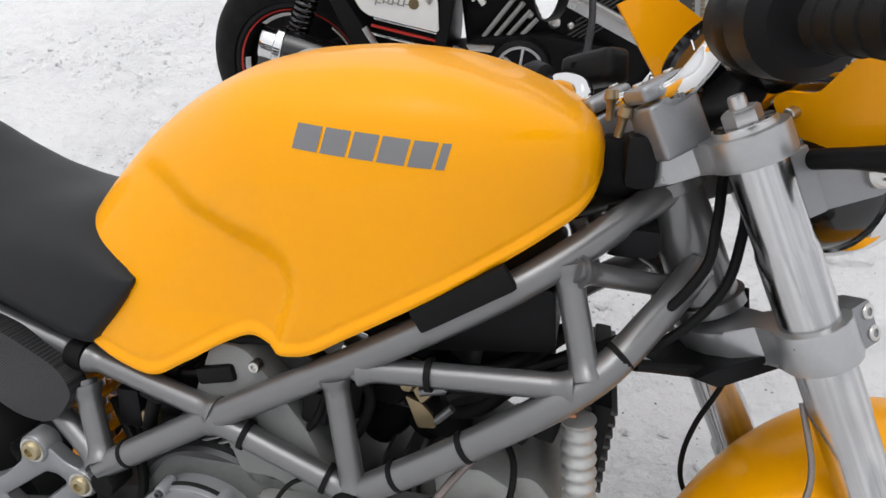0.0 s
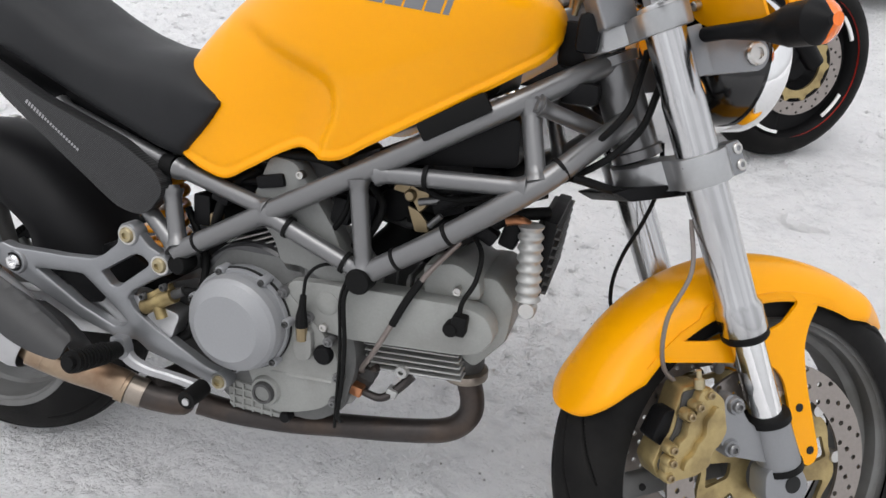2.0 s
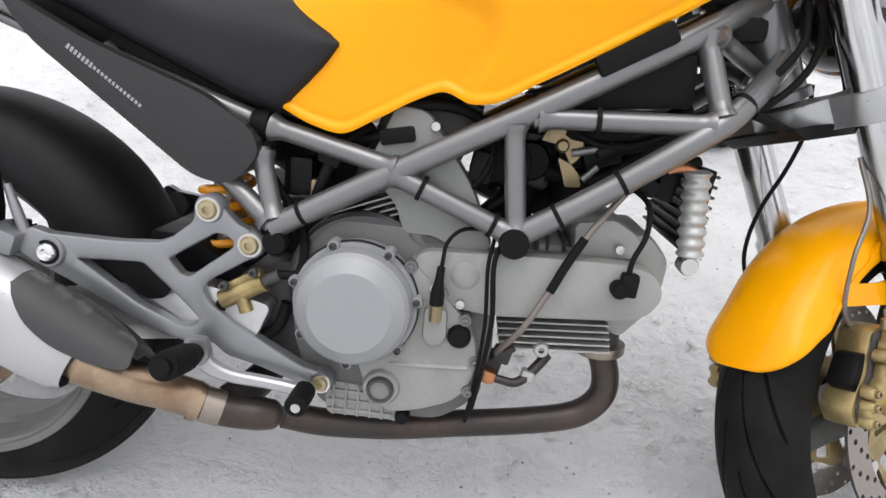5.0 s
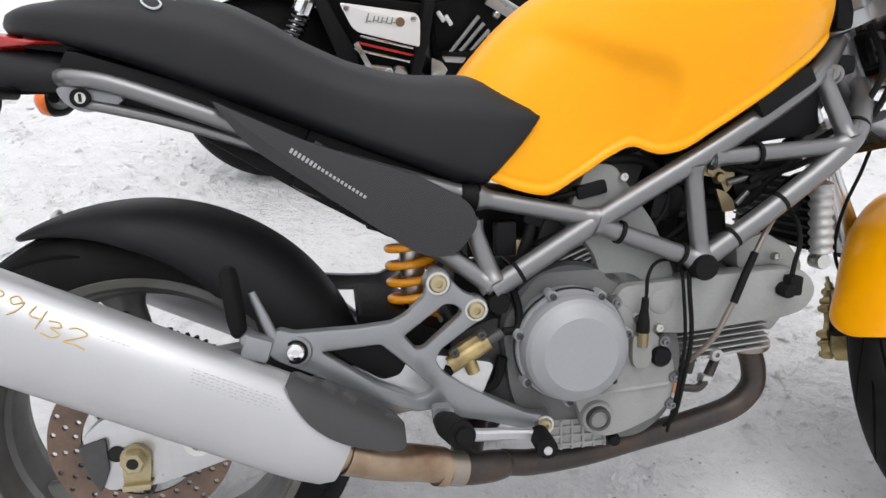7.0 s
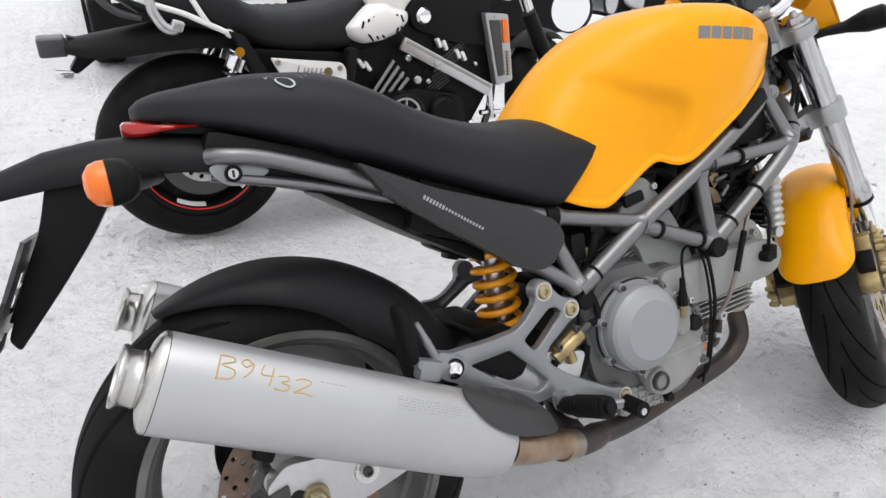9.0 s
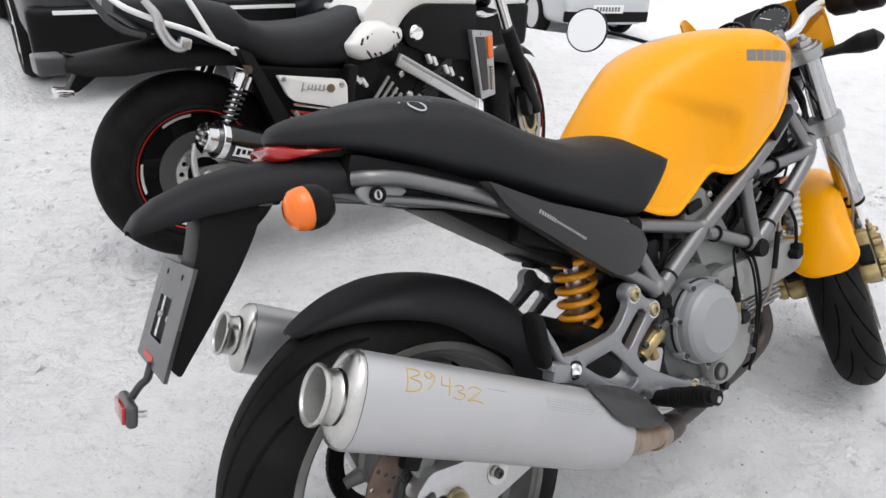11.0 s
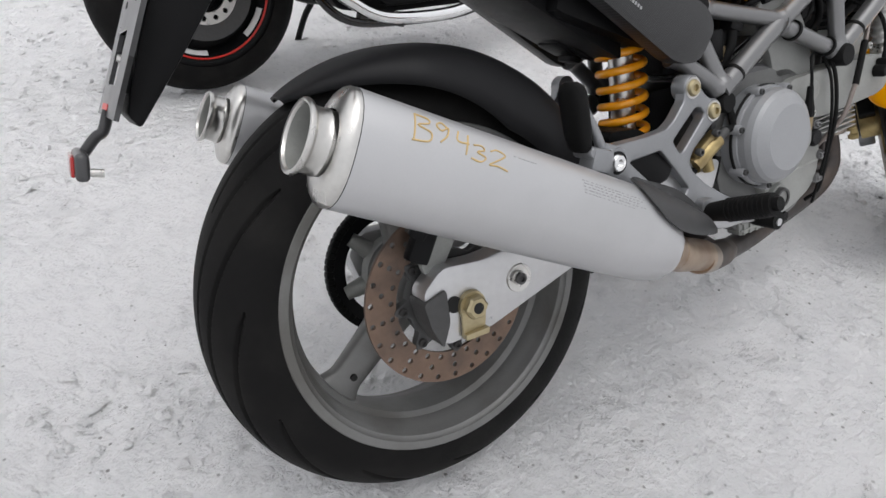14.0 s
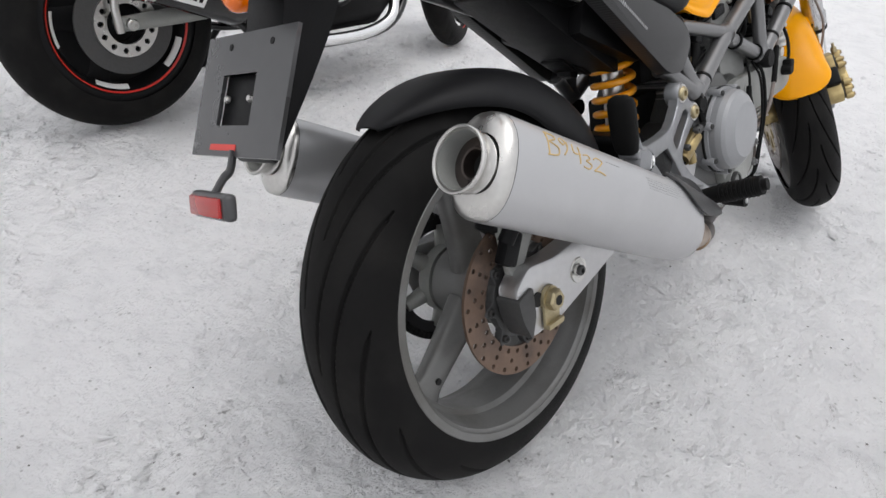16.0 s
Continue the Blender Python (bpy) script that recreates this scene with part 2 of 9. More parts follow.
def snow_material():
    m = bpy.data.materials.new("trodden_snow")
    m.use_nodes = True
    nt = m.node_tree
    n, l = nt.nodes, nt.links
    b = n["Principled BSDF"]
    b.inputs["Roughness"].default_value = 0.55
    b.inputs["Subsurface Weight"].default_value = 0.0
    co = n.new("ShaderNodeTexCoord")

    def noise_tex(scale, detail, rough=0.55):
        t = n.new("ShaderNodeTexNoise")
        t.inputs["Scale"].default_value, t.inputs["Detail"].default_value, t.inputs["Roughness"].default_value = scale, detail, rough
        l.new(co.outputs["Object"], t.inputs["Vector"])
        return t

    def ramp(src, low, high, a, c):
        r = n.new("ShaderNodeMapRange")
        r.inputs["From Min"].default_value, r.inputs["From Max"].default_value = low, high
        r.inputs["To Min"].default_value, r.inputs["To Max"].default_value = a, c
        l.new(src, r.inputs["Value"])
        return r.outputs[0]

    def mix(fac, a, c):
        x = n.new("ShaderNodeMix")
        x.data_type = "RGBA"
        l.new(fac, x.inputs[0])
        for slot, v in ((6, a), (7, c)):
            if isinstance(v, tuple):
                x.inputs[slot].default_value = (*v, 1)
            else:
                l.new(v, x.inputs[slot])
        return x.outputs[2]

    big, mid, dirt = noise_tex(0.9, 5), noise_tex(7, 6), noise_tex(3.0, 9, 0.7)
    fleck, patchy, crust = noise_tex(42, 8, 0.75), noise_tex(1.7, 6, 0.65), noise_tex(16, 8, 0.62)
    base = mix(ramp(big.outputs["Fac"], 0.35, 0.7, 0, 1), (0.95, 0.945, 0.948), (0.90, 0.897, 0.903))
    base = mix(ramp(mid.outputs["Fac"], 0.48, 0.72, 0, 0.6), base, (0.80, 0.80, 0.81))
    base = mix(ramp(crust.outputs["Fac"], 0.55, 0.70, 0, 0.4), base, (0.69, 0.69, 0.70))
    base = mix(ramp(dirt.outputs["Fac"], 0.60, 0.76, 0, 0.42), base, (0.47, 0.458, 0.445))
    # grit: small dark grains where the dirt lies
    grains = n.new("ShaderNodeTexVoronoi")
    grains.inputs["Scale"].default_value = 85
    l.new(co.outputs["Object"], grains.inputs["Vector"])
    pick = n.new("ShaderNodeSeparateColor")
    l.new(grains.outputs["Color"], pick.inputs[0])
    few = n.new("ShaderNodeMath")
    few.operation = "MULTIPLY"
    l.new(ramp(pick.outputs[0], 0.90, 0.97, 0, 1), few.inputs[0])
    l.new(ramp(grains.outputs["Distance"], 0.16, 0.34, 1, 0), few.inputs[1])
    some = n.new("ShaderNodeMath")
    some.operation = "MULTIPLY"
    l.new(few.outputs[0], some.inputs[0])
    l.new(ramp(patchy.outputs["Fac"], 0.38, 0.62, 0.0, 0.85), some.inputs[1])
    base = mix(some.outputs[0], base, (0.17, 0.16, 0.15))
    base = mix(ramp(fleck.outputs["Fac"], 0.66, 0.74, 0, 0.75), base, (0.27, 0.255, 0.24))
    # scrapes: short dark hairlines where soles and tyres have torn the crust
    def hairlines(scale, turn, thin, low, high, amount):
        nonlocal base
        mp = n.new("ShaderNodeMapping")
        mp.inputs["Scale"].default_value = (scale, scale * 2.6, scale)
        mp.inputs["Rotation"].default_value = (0, 0, turn)
        l.new(co.outputs["Object"], mp.inputs["Vector"])
        t = n.new("ShaderNodeTexNoise")
        t.inputs["Scale"].default_value, t.inputs["Detail"].default_value, t.inputs["Roughness"].default_value = 1.0, 5, 0.62
        l.new(mp.outputs[0], t.inputs["Vector"])
        near = n.new("ShaderNodeMath")
        near.operation = "COMPARE"
        near.inputs[1].default_value, near.inputs[2].default_value = 0.5, thin
        l.new(t.outputs["Fac"], near.inputs[0])
        keep = n.new("ShaderNodeMath")
        keep.operation = "MULTIPLY"
        l.new(near.outputs[0], keep.inputs[0])
        l.new(ramp(noise_tex(scale * 0.55, 5, 0.7).outputs["Fac"], low, high, 0, amount), keep.inputs[1])
        base = mix(keep.outputs[0], base, (0.30, 0.29, 0.285))

    hairlines(9.0, 0.5, 0.006, 0.54, 0.66, 0.5)
    hairlines(15.0, -0.9, 0.007, 0.56, 0.68, 0.4)
    l.new(base, b.inputs["Base Color"])
    # relief: trodden lumps, a crumbly crust and short scuffs
    chips = n.new("ShaderNodeTexVoronoi")
    chips.inputs["Scale"].default_value = 20
    l.new(co.outputs["Object"], chips.inputs["Vector"])
    add = n.new("ShaderNodeMath")
    add.operation = "MULTIPLY_ADD"
    l.new(ramp(chips.outputs["Distance"], 0.1, 0.6, 0, 1), add.inputs[0])
    add.inputs[1].default_value = 0.16
    l.new(noise_tex(34, 9, 0.68).outputs["Fac"], add.inputs[2])
    stretch = n.new("ShaderNodeMapping")
    stretch.inputs["Scale"].default_value = (3.0, 16.0, 8.0)
    stretch.inputs["Rotation"].default_value = (0, 0, 0.7)
    l.new(co.outputs["Object"], stretch.inputs["Vector"])
    scuff = n.new("ShaderNodeTexNoise")
    scuff.inputs["Scale"].default_value, scuff.inputs["Detail"].default_value = 1.0, 8
    l.new(stretch.outputs[0], scuff.inputs["Vector"])
    add2 = n.new("ShaderNodeMath")
    add2.operation = "MULTIPLY_ADD"
    l.new(scuff.outputs["Fac"], add2.inputs[0])
    add2.inputs[1].default_value = 0.6
    l.new(add.outputs[0], add2.inputs[2])
    # broken crust: low steps with crisp edges, here and there
    crisp = n.new("ShaderNodeMath")
    crisp.operation = "MULTIPLY"
    l.new(ramp(noise_tex(13, 7, 0.60).outputs["Fac"], 0.57, 0.61, 0.22, 0), crisp.inputs[0])
    l.new(ramp(noise_tex(2.3, 4).outputs["Fac"], 0.42, 0.58, 0.15, 1), crisp.inputs[1])
    add3 = n.new("ShaderNodeMath")
    l.new(add2.outputs[0], add3.inputs[0])
    l.new(crisp.outputs[0], add3.inputs[1])
    bp = n.new("ShaderNodeBump")
    bp.inputs["Strength"].default_value, bp.inputs["Distance"].default_value = 1.0, 0.036
    l.new(add3.outputs[0], bp.inputs["Height"])
    l.new(bp.outputs[0], b.inputs["Normal"])
    return m


SNOW = snow_material()
GRIT = material("dark_grit", (0.13, 0.125, 0.12), 0.8, grain=0.3, scale=60)


# ---- mesh tools ----
def part(name, bm, mat, parent=None, label="", m=None, sharp=38):
    """Links a bmesh as one mesh object under a thing or a part."""
    if m is not None:
        bmesh.ops.transform(bm, matrix=m, verts=bm.verts)
    bmesh.ops.recalc_face_normals(bm, faces=bm.faces)
    lim = radians(sharp)
    for f in bm.faces:
        f.smooth = True
    for e in bm.edges:
        if len(e.link_faces) == 2 and e.calc_face_angle(0) > lim:
            e.smooth = False
    me = bpy.data.meshes.new(name)
    bm.to_mesh(me)
    bm.free()
    me.materials.append(mat)
    ob = new(name, me)
    if parent is not None:
        ob.parent = parent
    if label:
        ob["label"] = label
    return ob


def curve_points(pts, step=6):
    """A smooth run through the points (Catmull-Rom)."""
    p = [Vector(q) for q in pts]
    if len(p) < 3 or step < 2:
        return p
    ext = [p[0] * 2 - p[1]] + p + [p[-1] * 2 - p[-2]]
    out = []
    for i in range(1, len(ext) - 2):
        a, b, c, d = ext[i - 1 : i + 3]
        for k in range(step):
            t = k / step
            out.append(0.5 * ((2 * b) + (c - a) * t + (2 * a - 5 * b + 4 * c - d) * t * t + (3 * b - a - 3 * c + d) * t**3))
    return out + [p[-1]]


def loft(bm, rings, caps=True, closed=True):
    """Skins rings of equal length."""
    vs = [[bm.verts.new(q) for q in r] for r in rings]
    n = len(vs[0])
    for a, b in zip(vs, vs[1:]):
        for i in range(n if closed else n - 1):
            j = (i + 1) % n
            bm.faces.new((a[i], a[j], b[j], b[i]))
    if caps and closed:
        bm.faces.new(list(reversed(vs[0])))
        bm.faces.new(vs[-1])
    return bm


def tube(bm, pts, r, n=12, step=6, caps=True, squash=1.0):
    """A round bar along the points; r may be a list, one radius a point."""
    p = curve_points(pts, step)
    if isinstance(r, (list, tuple)):
        radii = [r[0] + 0.0] * len(p)
        for i in range(len(p)):
            f = i / (len(p) - 1) * (len(r) - 1)
            k = min(int(f), len(r) - 2)
            radii[i] = r[k] + (r[k + 1] - r[k]) * (f - k)
    else:
        radii = [r] * len(p)
    rings, up = [], None
    for i, q in enumerate(p):
        d = (p[min(i + 1, len(p) - 1)] - p[max(i - 1, 0)]).normalized()
        if up is None:
            up = d.orthogonal().normalized()
        up = (up - d * up.dot(d)).normalized()
        side = d.cross(up)
        rings.append([q + (up * math.cos(a) + side * math.sin(a) * squash) * radii[i] for a in (2 * math.pi * k / n for k in range(n))])
    return loft(bm, rings, caps)


def rev(bm, profile, m=None, n=48, closed=False, a0=0.0, a1=2 * math.pi):
    """Turns a profile of (radius, height) about the z axis of m. closed: the profile is a loop."""
    m = m or Matrix()
    full = abs(a1 - a0 - 2 * math.pi) < 1e-6
    cols = []
    for k in range(n if full else n + 1):
        a = a0 + (a1 - a0) * k / n
        cols.append([bm.verts.new(m @ Vector((r * math.cos(a), r * math.sin(a), h))) for r, h in profile])
    pairs = list(zip(cols, cols[1:] + (cols[:1] if full else [])))
    if not full:
        pairs = list(zip(cols, cols[1:]))
    np_ = len(profile)
    for a, b in pairs:
        for i in range(np_ if closed else np_ - 1):
            j = (i + 1) % np_
            bm.faces.new((a[i], b[i], b[j], a[j]))
    if full and not closed:
        for i in (0, -1):
            if profile[i][0] > 1e-6:
                ring = [c[i] for c in cols]
                bm.faces.new(ring)
    bmesh.ops.remove_doubles(bm, verts=bm.verts, dist=1e-6)
    return bm


def axis(p, d=(0, -1, 0)):
    """A pose at p whose z axis points along d."""
    return Matrix.Translation(p) @ Vector(d).to_track_quat("Z", "Y").to_matrix().to_4x4()


def rounded(pts, r, k=4):
    """Rounds the corners of a plane outline."""
    out, n = [], len(pts)
    for i in range(n):
        a, b, c = (Vector(pts[(i + j) % n]) for j in (-1, 0, 1))
        u, v = a - b, c - b
        rr = r[i] if isinstance(r, (list, tuple)) else r
        d = min(rr, u.length * 0.45, v.length * 0.45)
        s, e = b + u.normalized() * d, b + v.normalized() * d
        for q in range(k + 1):
            t = q / k
            out.append((s * (1 - t) ** 2 + b * 2 * t * (1 - t) + e * t * t).to_tuple())
    return out


def slab(bm, outline, y0, y1, bevel=0.002, bend=None):
    """A plate in the x-z plane between y0 and y1 with eased edges; bend moves each point sideways."""
    tmp = bmesh.new()
    loop = [tmp.verts.new((x, y0, z)) for x, z in outline]
    f = tmp.faces.new(loop)
    ext = bmesh.ops.extrude_face_region(tmp, geom=[f])
    bmesh.ops.translate(tmp, vec=(0, y1 - y0, 0), verts=[v for v in ext["geom"] if isinstance(v, bmesh.types.BMVert)])
    if bevel:
        rim = [e for e in tmp.edges if abs(e.verts[0].co.y - e.verts[1].co.y) < 1e-7]
        bmesh.ops.bevel(tmp, geom=rim, offset=bevel, segments=2, affect="EDGES", profile=0.6, clamp_overlap=True)
    if bend:
        for v in tmp.verts:
            v.co.y += bend(v.co.x, v.co.z)
    join(bm, tmp)
    return bm


def join(bm, tmp):
    me = bpy.data.meshes.new("tmp")
    tmp.to_mesh(me)
    tmp.free()
    bm.from_mesh(me)
    bpy.data.meshes.remove(me)


def block(bm, size, m=None, bevel=0.003, seg=2):
    tmp = bmesh.new()
    bmesh.ops.create_cube(tmp, size=1.0)
    bmesh.ops.scale(tmp, vec=size, verts=tmp.verts)
    if bevel:
        bmesh.ops.bevel(tmp, geom=list(tmp.edges), offset=bevel, segments=seg, affect="EDGES", profile=0.6, clamp_overlap=True)
    if m is not None:
        bmesh.ops.transform(tmp, matrix=m, verts=tmp.verts)
    join(bm, tmp)
    return bm


def bolt(bm, p, d=(0, -1, 0), r=0.006, h=0.006):
    """A socket-head bolt with a hollow in its head."""
    rev(bm, [(0.0, h * 0.4), (r * 0.5, h * 0.4), (r * 0.5, h), (r * 0.85, h), (r, h * 0.8), (r, -0.004)], axis(p, d), 14)
    return bm


def disc_plate(bm, r0, r1, th, rows, count, hole, m, twist=0.12):
    """A flat ring bored through with rows of holes."""
    sub = []
    nr = len(rows)
    for face in (0.5, -0.5):
        z = th * face
        for k in range(count):
            a0, a1 = 2 * math.pi * k / count, 2 * math.pi * (k + 1) / count
            for j in range(nr):
                ra, rb = r0 + (r1 - r0) * j / nr, r0 + (r1 - r0) * (j + 1) / nr
                am, rm = (a0 + a1) / 2, (ra + rb) / 2
                edge = [(ra, a0), (ra, am), (ra, a1), (rm, a1), (rb, a1), (rb, am), (rb, a0), (rm, a0)]
                outer = [bm.verts.new((r * math.cos(a), r * math.sin(a), z)) for r, a in edge]
                if rows[j] and (k + j) % rows[j] == 0:
                    cx, cy = rm * math.cos(am), rm * math.sin(am)
                    inner = []
                    for r, a in edge:
                        d = Vector((r * math.cos(a) - cx, r * math.sin(a) - cy)).normalized() * hole
                        inner.append(bm.verts.new((cx + d.x, cy + d.y, z)))
                    for i in range(8):
                        q = (i + 1) % 8
                        bm.faces.new((outer[i], outer[q], inner[q], inner[i]))
                    sub.append(inner)
                else:
                    bm.faces.new(outer)
    half = len(sub) // 2
    for a, b in zip(sub[:half], sub[half:]):
        for i in range(8):
            q = (i + 1) % 8
            bm.faces.new((a[i], a[q], b[q], b[i]))
    for r in (r0, r1):
        ring = [[bm.verts.new((r * math.cos(math.pi * k / count), r * math.sin(math.pi * k / count), z)) for k in range(2 * count)] for z in (th * 0.5, -th * 0.5)]
        for k in range(2 * count):
            q = (k + 1) % (2 * count)
            bm.faces.new((ring[0][k], ring[0][q], ring[1][q], ring[1][k]))
    bmesh.ops.remove_doubles(bm, verts=bm.verts, dist=1e-5)
    bmesh.ops.transform(bm, matrix=m, verts=bm.verts)
    return bm


def thing(name, label, category, m=None, group="", kind=""):
    ob = new(name)
    ob.empty_display_size = 0.1
    if m is not None:
        ob.matrix_world = m
    return tagged(ob, label, category, group, kind)


def mirrored(pts):
    return [(x, -y, z) for x, y, z in pts]


def holed(bm, outline, holes, y0, y1, bevel=0.0015):
    """A plate in the x-z plane with openings through it."""
    tmp = bmesh.new()
    edges = []
    for loop in [outline] + holes:
        vs = [tmp.verts.new((x, y0, z)) for x, z in loop]
        edges += [tmp.edges.new((vs[k], vs[(k + 1) % len(vs)])) for k in range(len(vs))]
    bmesh.ops.triangle_fill(tmp, edges=edges, use_beauty=True)
    bmesh.ops.recalc_face_normals(tmp, faces=tmp.faces)
    ext = bmesh.ops.extrude_face_region(tmp, geom=list(tmp.faces))
    bmesh.ops.translate(tmp, vec=(0, y1 - y0, 0), verts=[v for v in ext["geom"] if isinstance(v, bmesh.types.BMVert)])
    join(bm, tmp)
    return bm


# ---- ground ----
def ground_height(x, y):
    v = Vector((x, y, 0))
    h = 0.007 * noise.noise(v * 2.3) + 0.005 * noise.noise(v * 6.0) + 0.0032 * noise.noise(v * 15.0) + 0.0018 * noise.noise(v * 37.0)
    # trodden hollows
    tread = noise.noise(Vector((x * 3.1 + 5, y * 5.2, 2.0)))
    h -= 0.010 * max(0.0, tread - 0.18)
    # flakes of broken crust with steep edges, and shallow scrapes across them
    flake = noise.noise(Vector((x * 9.0, y * 12.0, 7.0))) + 0.45 * noise.noise(Vector((x * 26.0, y * 30.0, 3.0)))
    h += 0.0045 * max(-1.0, min(1.0, (flake - 0.12) * 9.0)) * max(0.0, min(1.0, 0.4 + 1.6 * noise.noise(Vector((x * 1.3, y * 1.3, 11.0)))))
    u, v_ = 0.77 * x + 0.64 * y, 0.77 * y - 0.64 * x
    h -= 0.004 * max(0.0, noise.noise(Vector((u * 4.0, v_ * 34.0, 5.0))) - 0.22) * 2.0
    # the yard falls away towards the far car
    f = max(0.0, min(1.0, (0.9 * x + 0.44 * y - 6.2) / 3.2))
    return h - 0.002 - 0.55 * f * f * (3 - 2 * f)


bm = bmesh.new()
far = 400.0
xs = [-far, -60, -20, -8, -4, -2.6] + [-1.9 + 0.014 * i for i in range(333)] + [2.9, 3.2, 3.6, 4.2, 4.8, 5.4, 6, 6.6, 7.2, 7.8, 8.4, 9.2, 10, 11.5, 13, 16, 30, 80, far]
ys = [-far, -60, -15, -5, -2.4, -1.6, -1.2] + [-0.95 + 0.014 * i for i in range(236)] + [2.5, 2.8, 3.2, 3.8, 4.4, 5, 5.6, 6.2, 6.8, 7.4, 8, 8.8, 9.6, 10.4, 11.5, 13, 16, 30, 80, far]
grid = [[bm.verts.new((x, y, ground_height(x, y))) for y in ys] for x in xs]
for a, b in zip(grid, grid[1:]):
    for i in range(len(ys) - 1):
        bm.faces.new((a[i], b[i], b[i + 1], a[i + 1]))
tagged(part("ground", bm, SNOW), "trodden dirty-white snow with grit and scuffs", "ground", kind="structure")


def scatter(name, label, category, mat, count, small, large, seed, flat):
    """Loose crumbs lying on the snow, thick in some patches and thin in others."""
    rnd = random.Random(seed)
    verts, faces = [], []
    made = 0
    while made < count:
        x, y = rnd.uniform(-2.0, 3.2), rnd.uniform(-0.9, 3.4)
        if noise.noise(Vector((x * 1.4, y * 1.4, seed))) + 0.35 * rnd.random() < 0.12:
            continue
        r = small + (large - small) * rnd.random() ** 3
        z = ground_height(x, y)
        k = len(verts)
        turn = rnd.uniform(0, 6.28)
        tip = [(1, 0, 0), (0, 1, 0), (-1, 0, 0), (0, -1, 0), (0, 0, 1), (0, 0, -1)]
        for px, py, pz in tip:
            sx, sy, sz = (r * rnd.uniform(0.6, 1.3) for _ in range(3))
            qx, qy = px * sx + rnd.uniform(-0.3, 0.3) * r, py * sy + rnd.uniform(-0.3, 0.3) * r
            verts.append((x + qx * math.cos(turn) - qy * math.sin(turn), y + qx * math.sin(turn) + qy * math.cos(turn), z + pz * sz * flat + r * flat * 0.35))
        for a, b, c in ((0, 1, 4), (1, 2, 4), (2, 3, 4), (3, 0, 4), (1, 0, 5), (2, 1, 5), (3, 2, 5), (0, 3, 5)):
            faces.append((k + a, k + b, k + c))
        made += 1
    me = bpy.data.meshes.new(name)
    me.from_pydata(verts, [], faces)
    me.materials.append(mat)
    return tagged(new(name, me), label, category, kind="stuff")


scatter("snow_crumbs", "loose crumbs of white snow on the ground", "snow", SNOW, 8200, 0.003, 0.017, 11, 0.6)
scatter("grit", "scattered dark grit on trodden snow", "grit", GRIT, 1100, 0.0010, 0.0034, 23, 0.5)


# ---- the yellow motorcycle: x ahead from the rear axle, y to its left, z up; it leans on its stand ----
LEAN = -20.5
bike = thing("motorcycle", "yellow naked motorcycle with silver trellis frame on trodden snow", "motorcycle", pose(0, 0, -0.006, LEAN, 0, 0))

RW = Vector((0.0, 0.0, 0.313))
RAKE = Vector((-0.4196, 0, 0.9077)).normalized()
STEM = Vector((1.096, 0, 0.857))
STEER = Matrix.Translation(STEM) @ Matrix.Rotation(radians(32), 4, RAKE) @ Matrix.Translation(-STEM)
FORE = Vector((0.9077, 0, 0.4196)).normalized()
FW = Vector((1.353, 0.0, 0.301))


def tyre_mesh(big, section, half, centre, nu, nv, grooves):
    """A tyre with its tread grooves sunk into the crown."""
    bm = bmesh.new()
    rc = big - section
    rings = []
    for i in range(nu):
        th = 2 * math.pi * i / nu
        ring = []
        for j in range(nv + 1):
            ph = radians(-98 + 196 * j / nv)
            y, r = half * math.sin(ph), rc + section * math.cos(ph)
            sink = grooves(th, abs(ph), 1 if ph > 0 else -1) if abs(ph) < 1.25 else 0.0
            r -= sink * max(0.3, math.cos(ph))
            y -= sink * math.sin(ph) * 0.7
            ring.append(bm.verts.new(centre + Vector((r * math.cos(th), y, r * math.sin(th)))))
        rings.append(ring)
    for a, b in zip(rings, rings[1:] + rings[:1]):
        for j in range(nv):
            bm.faces.new((a[j], a[j + 1], b[j + 1], b[j]))
    return bm


def sweep_grooves(count, span, flip, width=0.028):
    """Curved tread grooves that start near the crown and sweep out to the shoulder."""

    def sink(th, ph, side):
        depth = 0.0
        step = 2 * math.pi / count
        shift = 0.0 if side > 0 else step / 2
        base = (flip * th + shift) % step
        for k in range(int(span / step) + 1):
            f = (base + k * step) / span
            if 0.0 < f < 1.0:
                line = 0.14 + 0.98 * f**1.6
                wide = width * (0.70 + 0.6 * f) * min(1.0, f / 0.08 + 0.2, (1.0 - f) / 0.06 + 0.2)
                d = abs(ph - line)
                if d < wide:
                    depth = max(depth, 0.0055 * min(1.0, (wide - d) / (wide * 0.7)))
        return depth

    return sink


def rim_mesh(centre, lip, width, well):
    """The rolled rim: a flat lip, a step, a sloping wall and the well."""
    bm = bmesh.new()
    h = width / 2
    half_prof = [(lip, h - 0.001), (lip - 0.002, h + 0.0015), (lip - 0.013, h + 0.001), (lip - 0.0145, h - 0.003), (lip - 0.019, h - 0.006), (lip - 0.021, h - 0.014), (well + 0.006, h - 0.024), (well + 0.003, h - 0.028), (well + 0.001, h * 0.42), (well - 0.006, h * 0.34), (well - 0.008, 0.0)]
    back = [(well + 0.008, h * 0.3), (lip - 0.010, h - 0.012)]
    prof = half_prof + [(r, -z) for r, z in half_prof[-2::-1]] + [(r, -z) for r, z in back[::-1]] + back
    rev(bm, prof, axis(centre), 112, closed=True)
    return bm


def hub_mesh(centre, hub, half):
    bm = bmesh.new()
    rev(bm, [(0.012, half), (hub * 0.8, half), (hub, half - 0.008), (hub * 0.9, 0.0), (hub, -half + 0.008), (hub * 0.8, -half), (0.012, -half)], axis(centre), 40)
    return bm


